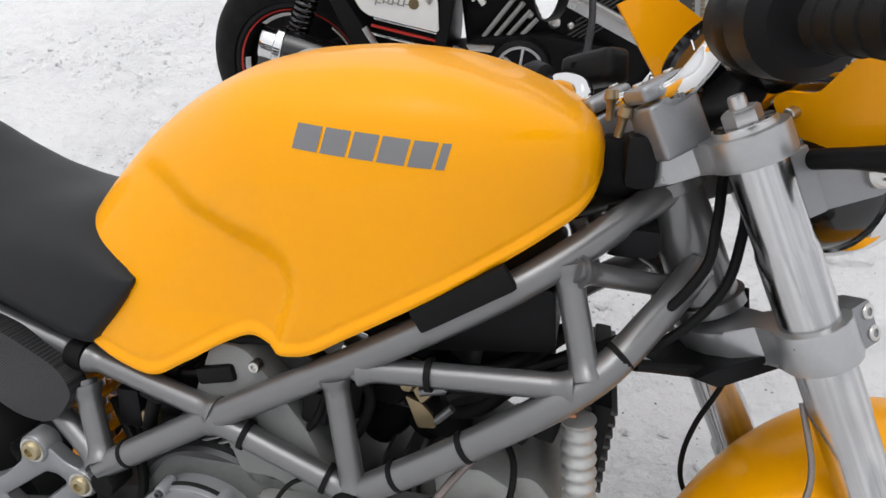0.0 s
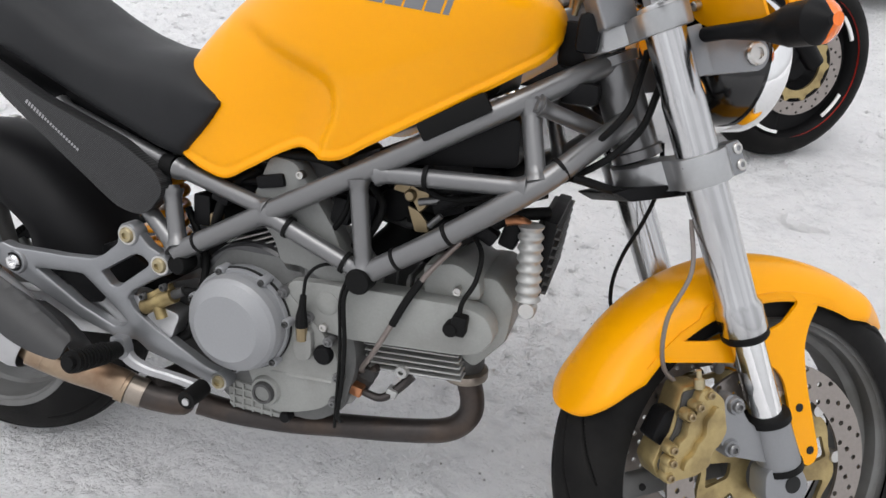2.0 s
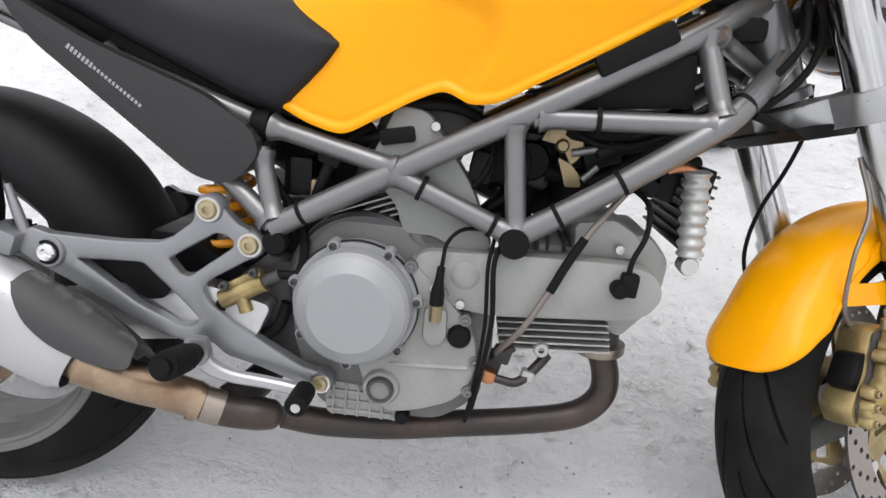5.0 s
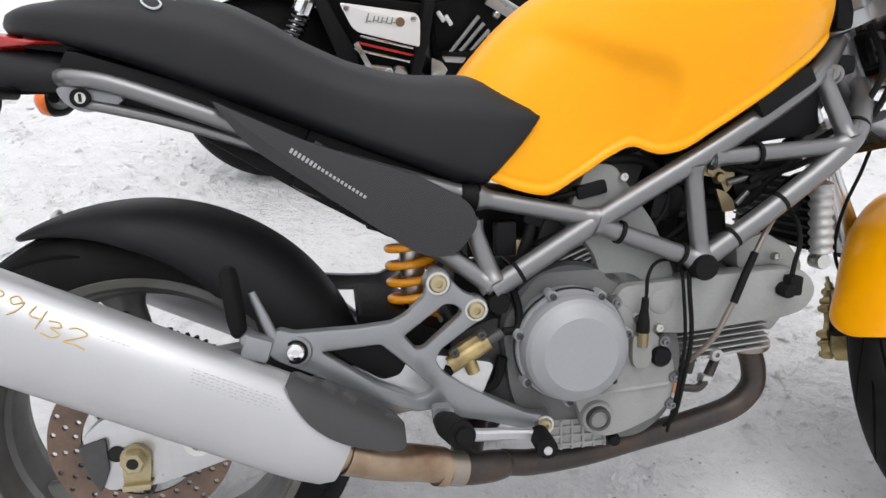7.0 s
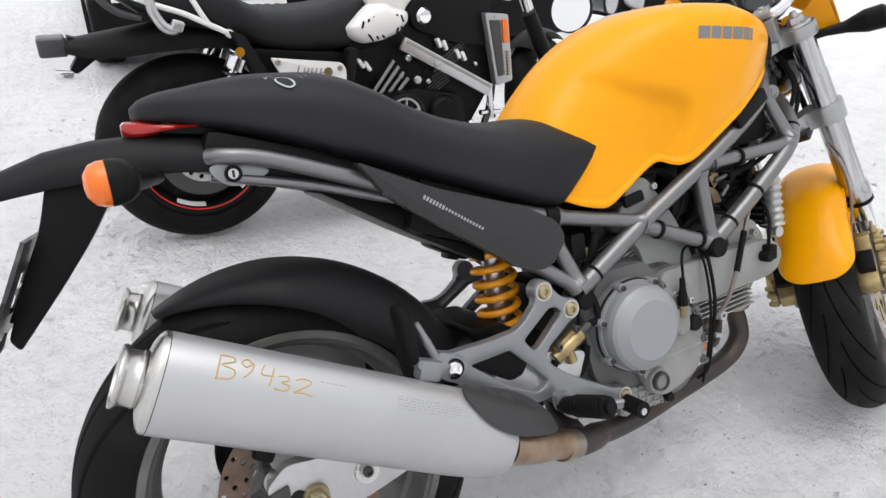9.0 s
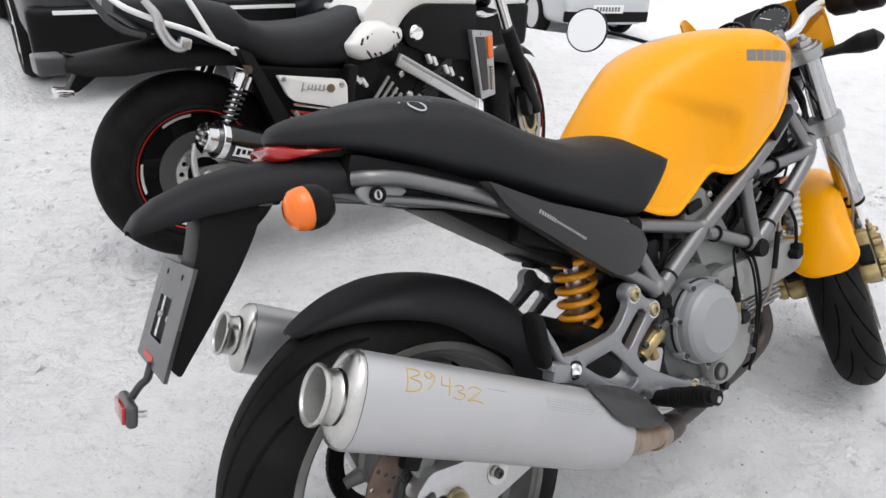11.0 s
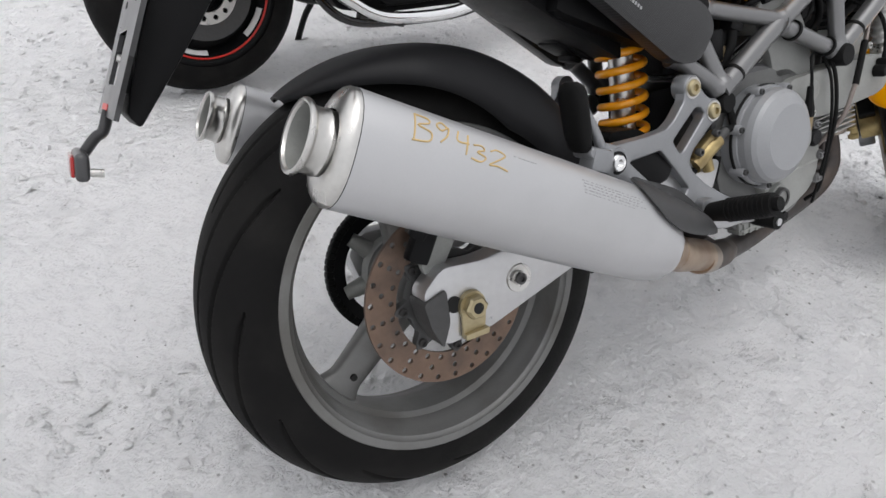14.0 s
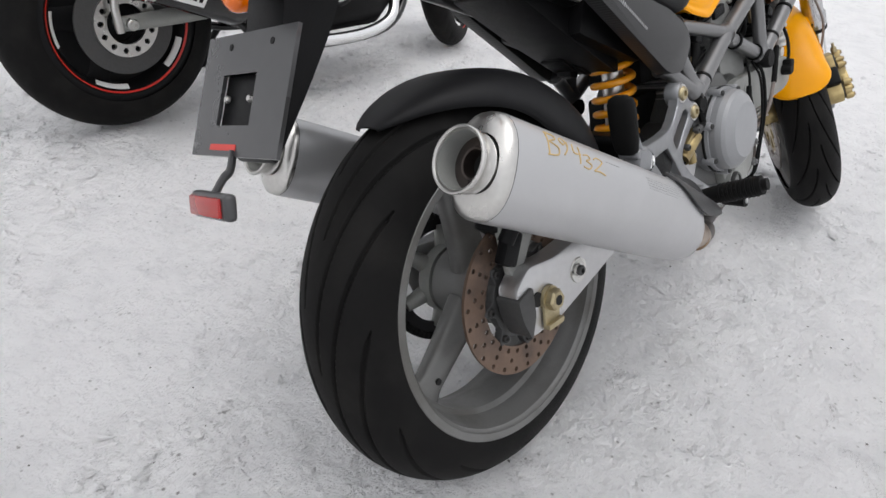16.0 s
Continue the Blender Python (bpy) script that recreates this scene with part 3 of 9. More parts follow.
def spoke_mesh(centre, a, r0, r1, wide, thick):
    """A cast spoke that narrows to a waist and flares into the rim."""
    bm = bmesh.new()
    rings = []
    d, s = Vector((math.cos(a), 0, math.sin(a))), Vector((-math.sin(a), 0, math.cos(a)))
    for i in range(21):
        f = i / 20
        w = wide * (1.15 - 0.75 * f + 0.42 * f * f + 1.5 * max(0.0, f - 0.80) ** 1.6 * 6)
        th = thick * (1.0 - 0.30 * f)
        ring = []
        for q in range(20):
            t = 2 * math.pi * q / 20
            cx, cy = math.cos(t), math.sin(t)
            cx, cy = math.copysign(abs(cx) ** 0.75, cx), math.copysign(abs(cy) ** 0.55, cy)
            ring.append(centre + d * (r0 + (r1 - r0) * f) + s * cx * w / 2 + Vector((0, cy * th * (1 - 0.25 * abs(cx)), 0)))
        rings.append(ring)
    loft(bm, rings)
    return bm


def three_spoke(centre, lip, width, well, hub, half, wide, thick, first, label, m=None):
    wheel = part("wheel_rim", rim_mesh(centre, lip, width, well), RIM, bike, label, m=m)
    part("hub", hub_mesh(centre, hub, half), RIM, wheel, m=m)
    for k in range(3):
        a = first + 2 * math.pi * k / 3
        part("spoke", spoke_mesh(centre, a, hub * 0.7, well + 0.003, wide, thick), RIM, wheel, m=m)
        # solid black disc, painted as the shaded depth of the spoke hole
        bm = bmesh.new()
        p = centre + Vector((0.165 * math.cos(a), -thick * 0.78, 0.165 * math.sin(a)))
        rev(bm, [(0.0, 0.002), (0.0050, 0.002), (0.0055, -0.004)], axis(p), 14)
        part("spoke_hole_disc", bm, GAP_SHADE, wheel, m=m)
    return wheel


# rear wheel
rear_wheel = three_spoke(RW, 0.229, 0.152, 0.200, 0.055, 0.052, 0.060, 0.024, radians(219), "grey three-spoke cast rear wheel")
part("tyre", tyre_mesh(0.308, 0.075, 0.0765, RW, 760, 150, sweep_grooves(11, 1.35, -1, 0.042)), TYRE, rear_wheel, "worn black tyre with swept tread grooves")
bm = bmesh.new()
disc_plate(bm, 0.080, 0.1225, 0.005, [2, 3, 2], 52, 0.0040, axis(RW + Vector((0, -0.088, 0))))
part("brake_disc", bm, RUSTDISC, rear_wheel, "drilled disc filmed with rust")
bm = bmesh.new()
star = []
for k in range(120):
    a = 2 * math.pi * k / 120
    r = 0.064 + 0.020 * max(0.0, math.cos(a * 8)) ** 1.5
    star.append((RW.x + r * math.cos(a), RW.z + r * math.sin(a)))
slab(bm, star, -0.092, -0.078, 0.002)
part("disc_carrier", bm, DARKCAST, rear_wheel, "dark star-shaped disc carrier")
for k in range(8):
    a = 2 * math.pi * k / 8
    bm = bmesh.new()
    bolt(bm, RW + Vector((0.072 * math.cos(a), -0.092, 0.072 * math.sin(a))), r=0.006, h=0.005)
    part("disc_bolt", bm, SOOT, rear_wheel)
# toothed sprocket ring on its carrier
bm = bmesh.new()
cols = []
for k in range(240):
    a = 2 * math.pi * k / 240
    ro = 0.099 + 0.0042 * math.cos(a * 40)
    ri = 0.078
    cols.append([bm.verts.new(RW + Vector((r * math.cos(a), y, r * math.sin(a)))) for r, y in ((ro, 0.082), (ro, 0.090), (ri, 0.090), (ri, 0.082))])
for a, b in zip(cols, cols[1:] + cols[:1]):
    for i in range(4):
        j = (i + 1) % 4
        bm.faces.new((a[i], b[i], b[j], a[j]))
sprocket = part("sprocket", bm, BLACKPL, rear_wheel, "black toothed rear sprocket")
for k in range(6):
    a = radians(15) + 2 * math.pi * k / 6
    bm = bmesh.new()
    tube(bm, [RW + Vector((0.040 * math.cos(a), 0.072, 0.040 * math.sin(a))), RW + Vector((0.084 * math.cos(a), 0.084, 0.084 * math.sin(a)))], [0.016, 0.011], 12, 1)
    part("sprocket_arm", bm, CAST, sprocket)
bm = bmesh.new()
rev(bm, [(0.0, 0.0), (0.046, 0.0), (0.056, 0.012), (0.056, 0.034), (0.0, 0.034)], axis(RW + Vector((0, 0.084, 0))), 36)
part("cush_drive", bm, CAST, sprocket)
bm = bmesh.new()
for k in range(52):
    a = radians(88) + 2 * math.pi * k / 64
    block(bm, (0.012, 0.014, 0.011), Matrix.Translation(RW + Vector((0.102 * math.cos(a), 0.0855, 0.102 * math.sin(a)))) @ Matrix.Rotation(-a, 4, "Y"), 0.002, 1)
chain = part("chain_wrap", bm, RUBBER, rear_wheel, "dirty drive chain round the sprocket")
tagged(chain, "dirty drive chain round the sprocket", kind="stuff")

# swingarm
bm = bmesh.new()
arm_out = rounded([(-0.062, 0.345), (-0.040, 0.268), (0.03, 0.270), (0.20, 0.318), (0.47, 0.352), (0.49, 0.40), (0.40, 0.420), (0.20, 0.385), (0.03, 0.366), (-0.03, 0.372)], 0.012)
slab(bm, arm_out, -0.135, -0.100, 0.003)
slab(bm, arm_out, 0.100, 0.135, 0.003)
swing = part("swingarm", bm, ALU, bike, "bare aluminium swingarm")
bm = bmesh.new()
slab(bm, rounded([(0.345, 0.330), (0.332, 0.400), (0.300, 0.462), (0.306, 0.474), (0.362, 0.470), (0.400, 0.446), (0.455, 0.430), (0.485, 0.400), (0.480, 0.330)], 0.010), -0.088, 0.088, 0.005)
part("arm_bridge", bm, BLACKPL, swing, "black bridge across the swingarm")
bm = bmesh.new()
slab(bm, rounded([(0.440, 0.300), (0.432, 0.430), (0.500, 0.455), (0.545, 0.440), (0.550, 0.292)], 0.012), -0.098, 0.098, 0.006)
part("pivot_casting", bm, DARKCAST, swing, "dark casting round the swingarm pivot")
bm = bmesh.new()
slab(bm, rounded([(-0.064, 0.335), (-0.058, 0.300), (-0.044, 0.268), (-0.030, 0.300), (-0.030, 0.345)], 0.006), -0.140, -0.098, 0.002)
part("arm_end_cap", bm, DARKCAST, swing)
bm = bmesh.new()
tube(bm, [RW + Vector((0.004, -0.154, 0)), RW + Vector((0.004, 0.15, 0))], 0.0110, 20, 1)
part("axle", bm, ZINC, swing, "yellow zinc wheel axle")
# black disc on the solid axle, painted for its shaded hollow
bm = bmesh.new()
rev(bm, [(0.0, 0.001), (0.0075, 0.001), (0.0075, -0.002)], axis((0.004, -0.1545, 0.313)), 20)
part("axle_bore_disc", bm, GAP_SHADE, swing)
bm = bmesh.new()
rev(bm, [(0.0105, 0.012), (0.0135, 0.012), (0.0165, 0.009), (0.0165, -0.004)], axis((0.004, -0.143, 0.313)), 6)
part("axle_nut", bm, ZINC, swing, "yellow zinc axle nut")
bm = bmesh.new()
rev(bm, [(0.010, 0.003), (0.019, 0.003), (0.020, -0.003)], axis((0.004, -0.139, 0.313)), 24)
part("axle_washer", bm, ZINC, swing)
bm = bmesh.new()
slab(bm, rounded([(-0.012, 0.326), (-0.015, 0.274), (0.018, 0.274), (0.023, 0.300), (0.017, 0.323)], 0.006), -0.1415, -0.1365, 0.001)
slab(bm, rounded([(-0.015, 0.279), (-0.015, 0.271), (0.020, 0.271), (0.022, 0.279)], 0.002), -0.148, -0.136, 0.001)
part("chain_adjuster", bm, ZINC, swing, "bent yellow zinc chain adjuster")
bm = bmesh.new()
rev(bm, [(0.0, 0.002), (0.009, 0.002), (0.010, 0.0), (0.019, 0.0015), (0.021, -0.004)], axis((0.083, -0.136, 0.325)), 24)
part("arm_bolt", bm, STEEL, swing)
# black disc, painted for the shade in the slot
bm = bmesh.new()
rev(bm, [(0.0, 0.001), (0.011, 0.001), (0.011, -0.004)], axis((-0.020, -0.136, 0.320)), 18)
part("arm_slot_disc", bm, GAP_SHADE, swing)
bm = bmesh.new()
bolt(bm, (0.083, -0.138, 0.325), r=0.008)
part("arm_screw", bm, DARKCAST, swing)
# rear caliper and its stay
bm = bmesh.new()
block(bm, (0.055, 0.042, 0.036), pose(-0.030, -0.092, 0.432, 0, 40, 0), 0.008, 3)
block(bm, (0.030, 0.020, 0.050), pose(-0.045, -0.118, 0.405, 0, 30, 0), 0.006)
tube(bm, [(-0.05, -0.118, 0.415), (-0.035, -0.125, 0.44)], 0.012, 14, 1)
part("rear_caliper", bm, BLACKPL, bike, "black rear brake caliper")
bm = bmesh.new()
slab(bm, rounded([(-0.058, 0.46), (-0.045, 0.36), (-0.02, 0.36), (0.03, 0.43), (0.05, 0.47), (0.0, 0.49)], 0.01), -0.115, -0.104, 0.002)
part("caliper_bracket", bm, CAST, bike)

# mudguard that hugs the rear tyre
bm = bmesh.new()
rings = []
ang0, ang1, steps = radians(118.5), radians(20), 44
for i in range(steps + 1):
    f = i / steps
    a = ang0 + (ang1 - ang0) * f
    R = 0.3235 + 0.003 * math.sin(f * math.pi)
    wide = 0.103 * min(1.0, 0.22 + 1.9 * f**0.75) if f < 0.5 else 0.103
    drop = 0.006 + (0.085 * min(1.0, f * 1.7) if f < 0.75 else 0.085 + (f - 0.75) * 0.2)
    outer, inner = [], []
    for k in range(17):
        s = -1 + k / 8
        y = wide * math.sin(s * math.pi / 2)
        fall = drop * (1 - math.cos(s * math.pi / 2)) ** 1.35
        outer.append(RW + Vector(((R - fall) * math.cos(a), y, (R - fall) * math.sin(a))))
        y2 = (wide - 0.004) * math.sin(s * math.pi / 2)
        inner.append(RW + Vector(((R - fall - 0.0035) * math.cos(a), y2, (R - fall - 0.0035) * math.sin(a))))
    rings.append(outer + inner[::-1])
loft(bm, rings)
part("rear_mudguard", bm, HUGGER, bike, "satin black mudguard hugging the rear tyre", sharp=60)

def lerp_table(table, x):
    """A smooth, never overshooting run through the rows of a table (first column x)."""
    n = len(table)
    if x <= table[0][0]:
        return tuple(table[0][1:])
    if x >= table[-1][0]:
        return tuple(table[-1][1:])
    k = max(i for i in range(n - 1) if table[i][0] <= x)
    h = table[k + 1][0] - table[k][0]
    f = (x - table[k][0]) / h
    out = []
    for c in range(1, len(table[0])):
        slope = [(table[i + 1][c] - table[i][c]) / (table[i + 1][0] - table[i][0]) for i in range(n - 1)]

        def tangent(i):
            if i == 0 or i == n - 1:
                return slope[0] if i == 0 else slope[-1]
            a, b = slope[i - 1], slope[i]
            return 0.0 if a * b <= 0 else 2 * a * b / (a + b)

        m0, m1 = tangent(k), tangent(k + 1)
        a, b = table[k][c], table[k + 1][c]
        out.append((2 * f**3 - 3 * f * f + 1) * a + (f**3 - 2 * f * f + f) * h * m0 + (3 * f * f - 2 * f**3) * b + (f**3 - f * f) * h * m1)
    return tuple(out)


# silencers
OVAL = 28


def can_axis(side):
    q = Vector((-0.161, side * 0.206, 0.554))
    d = Vector((0.895, 0.0, -0.446)).normalized()
    up = Vector((0.446, 0, 0.895)).normalized()
    return q, d, up


def can_ring(side, along, ra, rb, lift=0.0, n=OVAL):
    q, d, up = can_axis(side)
    out = []
    for k in range(n):
        t = 2 * math.pi * k / n
        c, s = math.cos(t), math.sin(t)
        out.append(q + d * along + up * (lift + ra * math.copysign(abs(s) ** 0.86, s)) + Vector((0, rb * math.copysign(abs(c) ** 0.86, c), 0)))
    return out


for side, what in ((-1, "right"), (1, "left")):
    bm = bmesh.new()
    loft(bm, [can_ring(side, a, ra, rb, li) for a, ra, rb, li in ((-0.003, 0.0596, 0.0432, 0), (0.000, 0.0606, 0.0442, 0), (0.40, 0.0612, 0.0448, 0), (0.44, 0.058, 0.044, -0.002), (0.475, 0.049, 0.041, -0.006), (0.49, 0.038, 0.036, -0.008))], caps=False)
    can = part("silencer", bm, CAN, bike, "satin aluminium oval silencer")
    bm = bmesh.new()
    loft(bm, [can_ring(side, a, ra, rb, li) for a, ra, rb, li in ((0.000, 0.0602, 0.0438, 0), (-0.005, 0.0602, 0.0438, 0), (-0.008, 0.0590, 0.0428, 0), (-0.012, 0.0540, 0.0405, 0), (-0.0155, 0.0450, 0.0370, 0.001), (-0.018, 0.0335, 0.0330, 0.001))], caps=False)
    q, d, up = can_axis(side)
    rev(bm, [(0.0325, 0.014), (0.0325, 0.0205), (0.0338, 0.0225), (0.0325, 0.0245), (0.0325, 0.0365), (0.0340, 0.0385), (0.0366, 0.0405), (0.0374, 0.043), (0.0368, 0.0455), (0.0352, 0.0464), (0.0332, 0.0458), (0.0318, 0.043), (0.0312, 0.030)], axis(q, -d), 44, closed=True)
    part("end_cap", bm, STEEL, can, "brushed steel end cap with a flared tip")
    bm = bmesh.new()
    rev(bm, [(0.0314, 0.0425), (0.0308, 0.034), (0.0304, 0.010), (0.0309, 0.010), (0.0313, 0.034), (0.0318, 0.0425)], axis(q, -d), 36, closed=True)
    part("tip_liner", bm, CAST, can, "dull grey inside of the tip")
    bm = bmesh.new()
    rev(bm, [(0.0305, 0.016), (0.020, 0.015), (0.0180, 0.020), (0.0160, 0.019), (0.0155, -0.03), (0.018, -0.03), (0.0305, 0.012)], axis(q, -d), 28, closed=True)
    part("baffle", bm, PIPE, can, "dark steel baffle pipe")
    # black plug across the baffle pipe, painted for its shaded depth
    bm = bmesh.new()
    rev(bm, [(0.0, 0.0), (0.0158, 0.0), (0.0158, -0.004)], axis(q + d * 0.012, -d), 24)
    part("baffle_bore_disc", bm, GAP_SHADE, can)
    bm = bmesh.new()
    tube(bm, [q + d * 0.482 + up * -0.008, q + d * 0.52 + up * -0.008 + Vector((0, -side * 0.003, 0))], 0.0265, 20, 1)
    part("joint_ring", bm, COLLECTOR, can, "heat-coloured steel joint")
    bm = bmesh.new()
    loft(bm, [can_ring(side, -0.0020, 0.0602, 0.0438), can_ring(side, 0.0, 0.0603, 0.0439)])
    part("seam", bm, GAP_SHADE, can)


def can_point(along, t, off=0.0006):
    """A point on the right silencer's skin; t turns from its flank to its top."""
    q, d, up = can_axis(-1)
    c, s_ = math.cos(t), math.sin(t)
    return q + d * along + up * (0.0608 + off) * math.copysign(abs(s_) ** 0.86, s_) + Vector((0, -(0.0444 + off) * math.copysign(abs(c) ** 0.86, c), 0))


# ochre marker scrawl "B9432": strokes in a box one wide and two high
GLYPHS = {
    "B": [[(0.0, 0.0), (0.05, 2.0)], [(0.0, 1.95), (0.8, 1.9), (0.9, 1.5), (0.2, 1.1), (1.0, 0.8), (0.9, 0.2), (-0.1, 0.0)]],
    "9": [[(0.9, 1.5), (0.4, 2.0), (0.0, 1.5), (0.4, 1.1), (0.95, 1.6), (0.8, 0.7), (0.3, 0.0)]],
    "4": [[(0.1, 2.0), (0.0, 1.0), (0.9, 1.0)], [(0.85, 1.9), (0.7, 0.0)]],
    "3": [[(0.1, 1.8), (0.6, 2.0), (0.8, 1.5), (0.35, 1.1), (0.9, 0.7), (0.6, 0.1), (0.0, 0.2)]],
    "2": [[(0.0, 1.6), (0.4, 2.0), (0.9, 1.6), (0.4, 0.7), (0.0, 0.1), (0.5, 0.2), (1.1, 0.0)]],
}
can_right = [ob for ob in bike.children if ob.name.startswith("silencer")][0]
for ch, a0, t0, wide, tall in (("B", 0.053, 0.39, 0.019, 0.58), ("9", 0.079, 0.50, 0.015, 0.46), ("4", 0.104, 0.42, 0.016, 0.46), ("3", 0.122, 0.36, 0.020, 0.34), ("2", 0.146, 0.36, 0.022, 0.36)):
    for stroke in GLYPHS[ch]:
        bm = bmesh.new()
        if len(stroke) == 2:
            (xa, ya), (xb, yb) = stroke
            stroke = [(xa + (xb - xa) * k / 4, ya + (yb - ya) * k / 4) for k in range(5)]
        pts = [can_point(a0 + wide * v.x, t0 + tall * v.y / 2, 0.0001) for v in curve_points([(x, y, 0) for x, y in stroke], 5)]
        tube(bm, pts, 0.0010, 6, 1)
        part("marker_stroke", bm, SCRAWL, can_right, "ochre marker writing")
# small unreadable print: a short line by the scrawl and a faded block further along
for row, (a_from, a_to, t0, step_) in enumerate(((0.178, 0.212, 0.72, 0.0052), (0.282, 0.392, 0.72, 0.006), (0.284, 0.388, 0.65, 0.006), (0.284, 0.380, 0.58, 0.006), (0.286, 0.390, 0.51, 0.006), (0.286, 0.372, 0.44, 0.006))):
    bm = bmesh.new()
    rnd = random.Random(40 + row)
    a0 = a_from
    while a0 < a_to:
        wide = step_ * rnd.uniform(0.4, 0.75)
        tube(bm, [can_point(a0, t0, 0.0001), can_point(a0 + wide, t0, 0.0001)], 0.0006, 6, 1)
        a0 += step_ * rnd.uniform(0.8, 1.5)
    part("faint_print", bm, FAINT, can_right, "faint grey print")

# heat shield on the right silencer's front shoulder: a curved plastic shell, round at the back
bm = bmesh.new()
q, d, up = can_axis(-1)
SHIELD_EDGE = [(0.211, 0.447, 0.432), (0.214, 0.454, 0.424), (0.222, 0.457, 0.410), (0.238, 0.450, 0.387), (0.270, 0.437, 0.362), (0.303, 0.421, 0.348), (0.333, 0.398, 0.340), (0.346, 0.384, 0.338), (0.352, 0.376, 0.342)]
rings = []
for i in range(29):
    x = 0.211 + 0.141 * i / 28
    ztop, zlow = lerp_table(SHIELD_EDGE, x)
    ztop -= 0.016
    ring = []
    for off, way in ((0.0070, 1), (0.0035, -1)):
        arc = []
        for k in range(15):
            z = zlow + (ztop - zlow) * k / 14
            rel = Vector((x, 0, z)) - Vector((q.x, 0, q.z))
            along, rise = rel.dot(d), rel.dot(up)
            shrink = 1.0 if along < 0.415 else 1.0 - (along - 0.415) * 1.5
            ra, rb = 0.0612 * shrink + off, 0.0448 * shrink + off
            arc.append(Vector((x, -0.206 - rb * math.sqrt(max(0.01, 1 - (rise / ra) ** 2)), z)))
        ring += arc if way > 0 else arc[::-1]
    rings.append(ring)
loft(bm, rings)
part("heat_shield", bm, SHIELD, bike, "black heat shield over the silencer front", sharp=60)

# inboard return of the shield, set low to stand for a shadowed gap
bm = bmesh.new()
rings = []
for i in range(14):
    x = 0.262 + 0.088 * i / 13
    ztop = lerp_table(SHIELD_EDGE, x)[0] - 0.030
    rings.append([Vector((x, y, ztop - h)) for y, h in ((-0.214, 0.004), (-0.196, 0.006), (-0.170, 0.018), (-0.158, 0.042), (-0.162, 0.044), (-0.174, 0.022), (-0.196, 0.010), (-0.214, 0.008))])
loft(bm, rings)
part("shield_shade_flange", bm, SHIELD, bike, sharp=80)

# exhaust pipes
bm = bmesh.new()
tube(bm, [(0.936, -0.040, 0.366), (0.953, -0.040, 0.315), (0.948, -0.043, 0.280), (0.915, -0.043, 0.250), (0.84, -0.050, 0.234), (0.74, -0.060, 0.222), (0.65, -0.072, 0.213), (0.56, -0.092, 0.218), (0.505, -0.112, 0.234)], 0.0195, 20, 8)
tube(bm, [(0.70, 0.06, 0.50), (0.52, 0.03, 0.40), (0.47, -0.06, 0.28), (0.44, -0.145, 0.262)], 0.0235, 16, 6)
header = part("exhaust_pipe", bm, PIPE, bike, "heat-browned exhaust header pipe")
bm = bmesh.new()
tube(bm, [(0.509, -0.134, 0.245), (0.500, -0.137, 0.246), (0.48, -0.143, 0.248), (0.445, -0.152, 0.253), (0.41, -0.162, 0.264)], [0.011, 0.0195, 0.0225, 0.0225, 0.0225], 20, 6)
part("collector", bm, PIPE, header, "brown collector box")
bm = bmesh.new()
tube(bm, [(0.405, -0.166, 0.271), (0.37, -0.178, 0.285), (0.33, -0.192, 0.300), (0.275, -0.209, 0.327)], [0.0245, 0.0245, 0.0255, 0.028], 20, 6)
part("link_pipe", bm, COLLECTOR, header, "straw-coloured steel link pipe")
bm = bmesh.new()
tube(bm, [(0.434, -0.155, 0.256), (0.411, -0.162, 0.264)], 0.0242, 24, 1)
part("clamp", bm, BROWNBAND, header, "browned steel clamp band")
bm = bmesh.new()
tube(bm, [(0.409, -0.163, 0.265), (0.397, -0.167, 0.270)], 0.0258, 24, 1)
part("joint_collar", bm, COLLECTOR, header)
bm = bmesh.new()
rev(bm, [(0.024, 0.008), (0.034, 0.008), (0.036, 0.005), (0.036, -0.006), (0.024, -0.006)], axis((0.937, -0.040, 0.360), (0.05, 0, -1)), 28)
part("flange", bm, BROWNBAND, header, "exhaust flange with nuts")

# rear shock
bm = bmesh.new()
top, low = Vector((0.387, -0.030, 0.612)), Vector((0.391, -0.030, 0.432))
coil = []
dv = (low - top)
ax = dv.normalized()
e1 = ax.orthogonal().normalized()
e2 = ax.cross(e1)
turns = 6.6
for k in range(int(turns * 22) + 1):
    f = k / (turns * 22)
    a = f * turns * 2 * math.pi
    coil.append(top + dv * (0.03 + 0.94 * f) + (e1 * math.cos(a) + e2 * math.sin(a)) * 0.0345)
tube(bm, coil, 0.0063, 10, 1)
shock = part("shock_spring", bm, SPRING, bike, "orange coil spring of the rear shock")
bm = bmesh.new()
tube(bm, [top + Vector((0, 0, 0.03)), low + Vector((0, 0, -0.04))], 0.019, 20, 1)
rev(bm, [(0.0, 0.006), (0.042, 0.006), (0.042, -0.006), (0.034, -0.030), (0.0, -0.030)], axis(low, -ax), 28)
part("damper", bm, STEEL, shock)

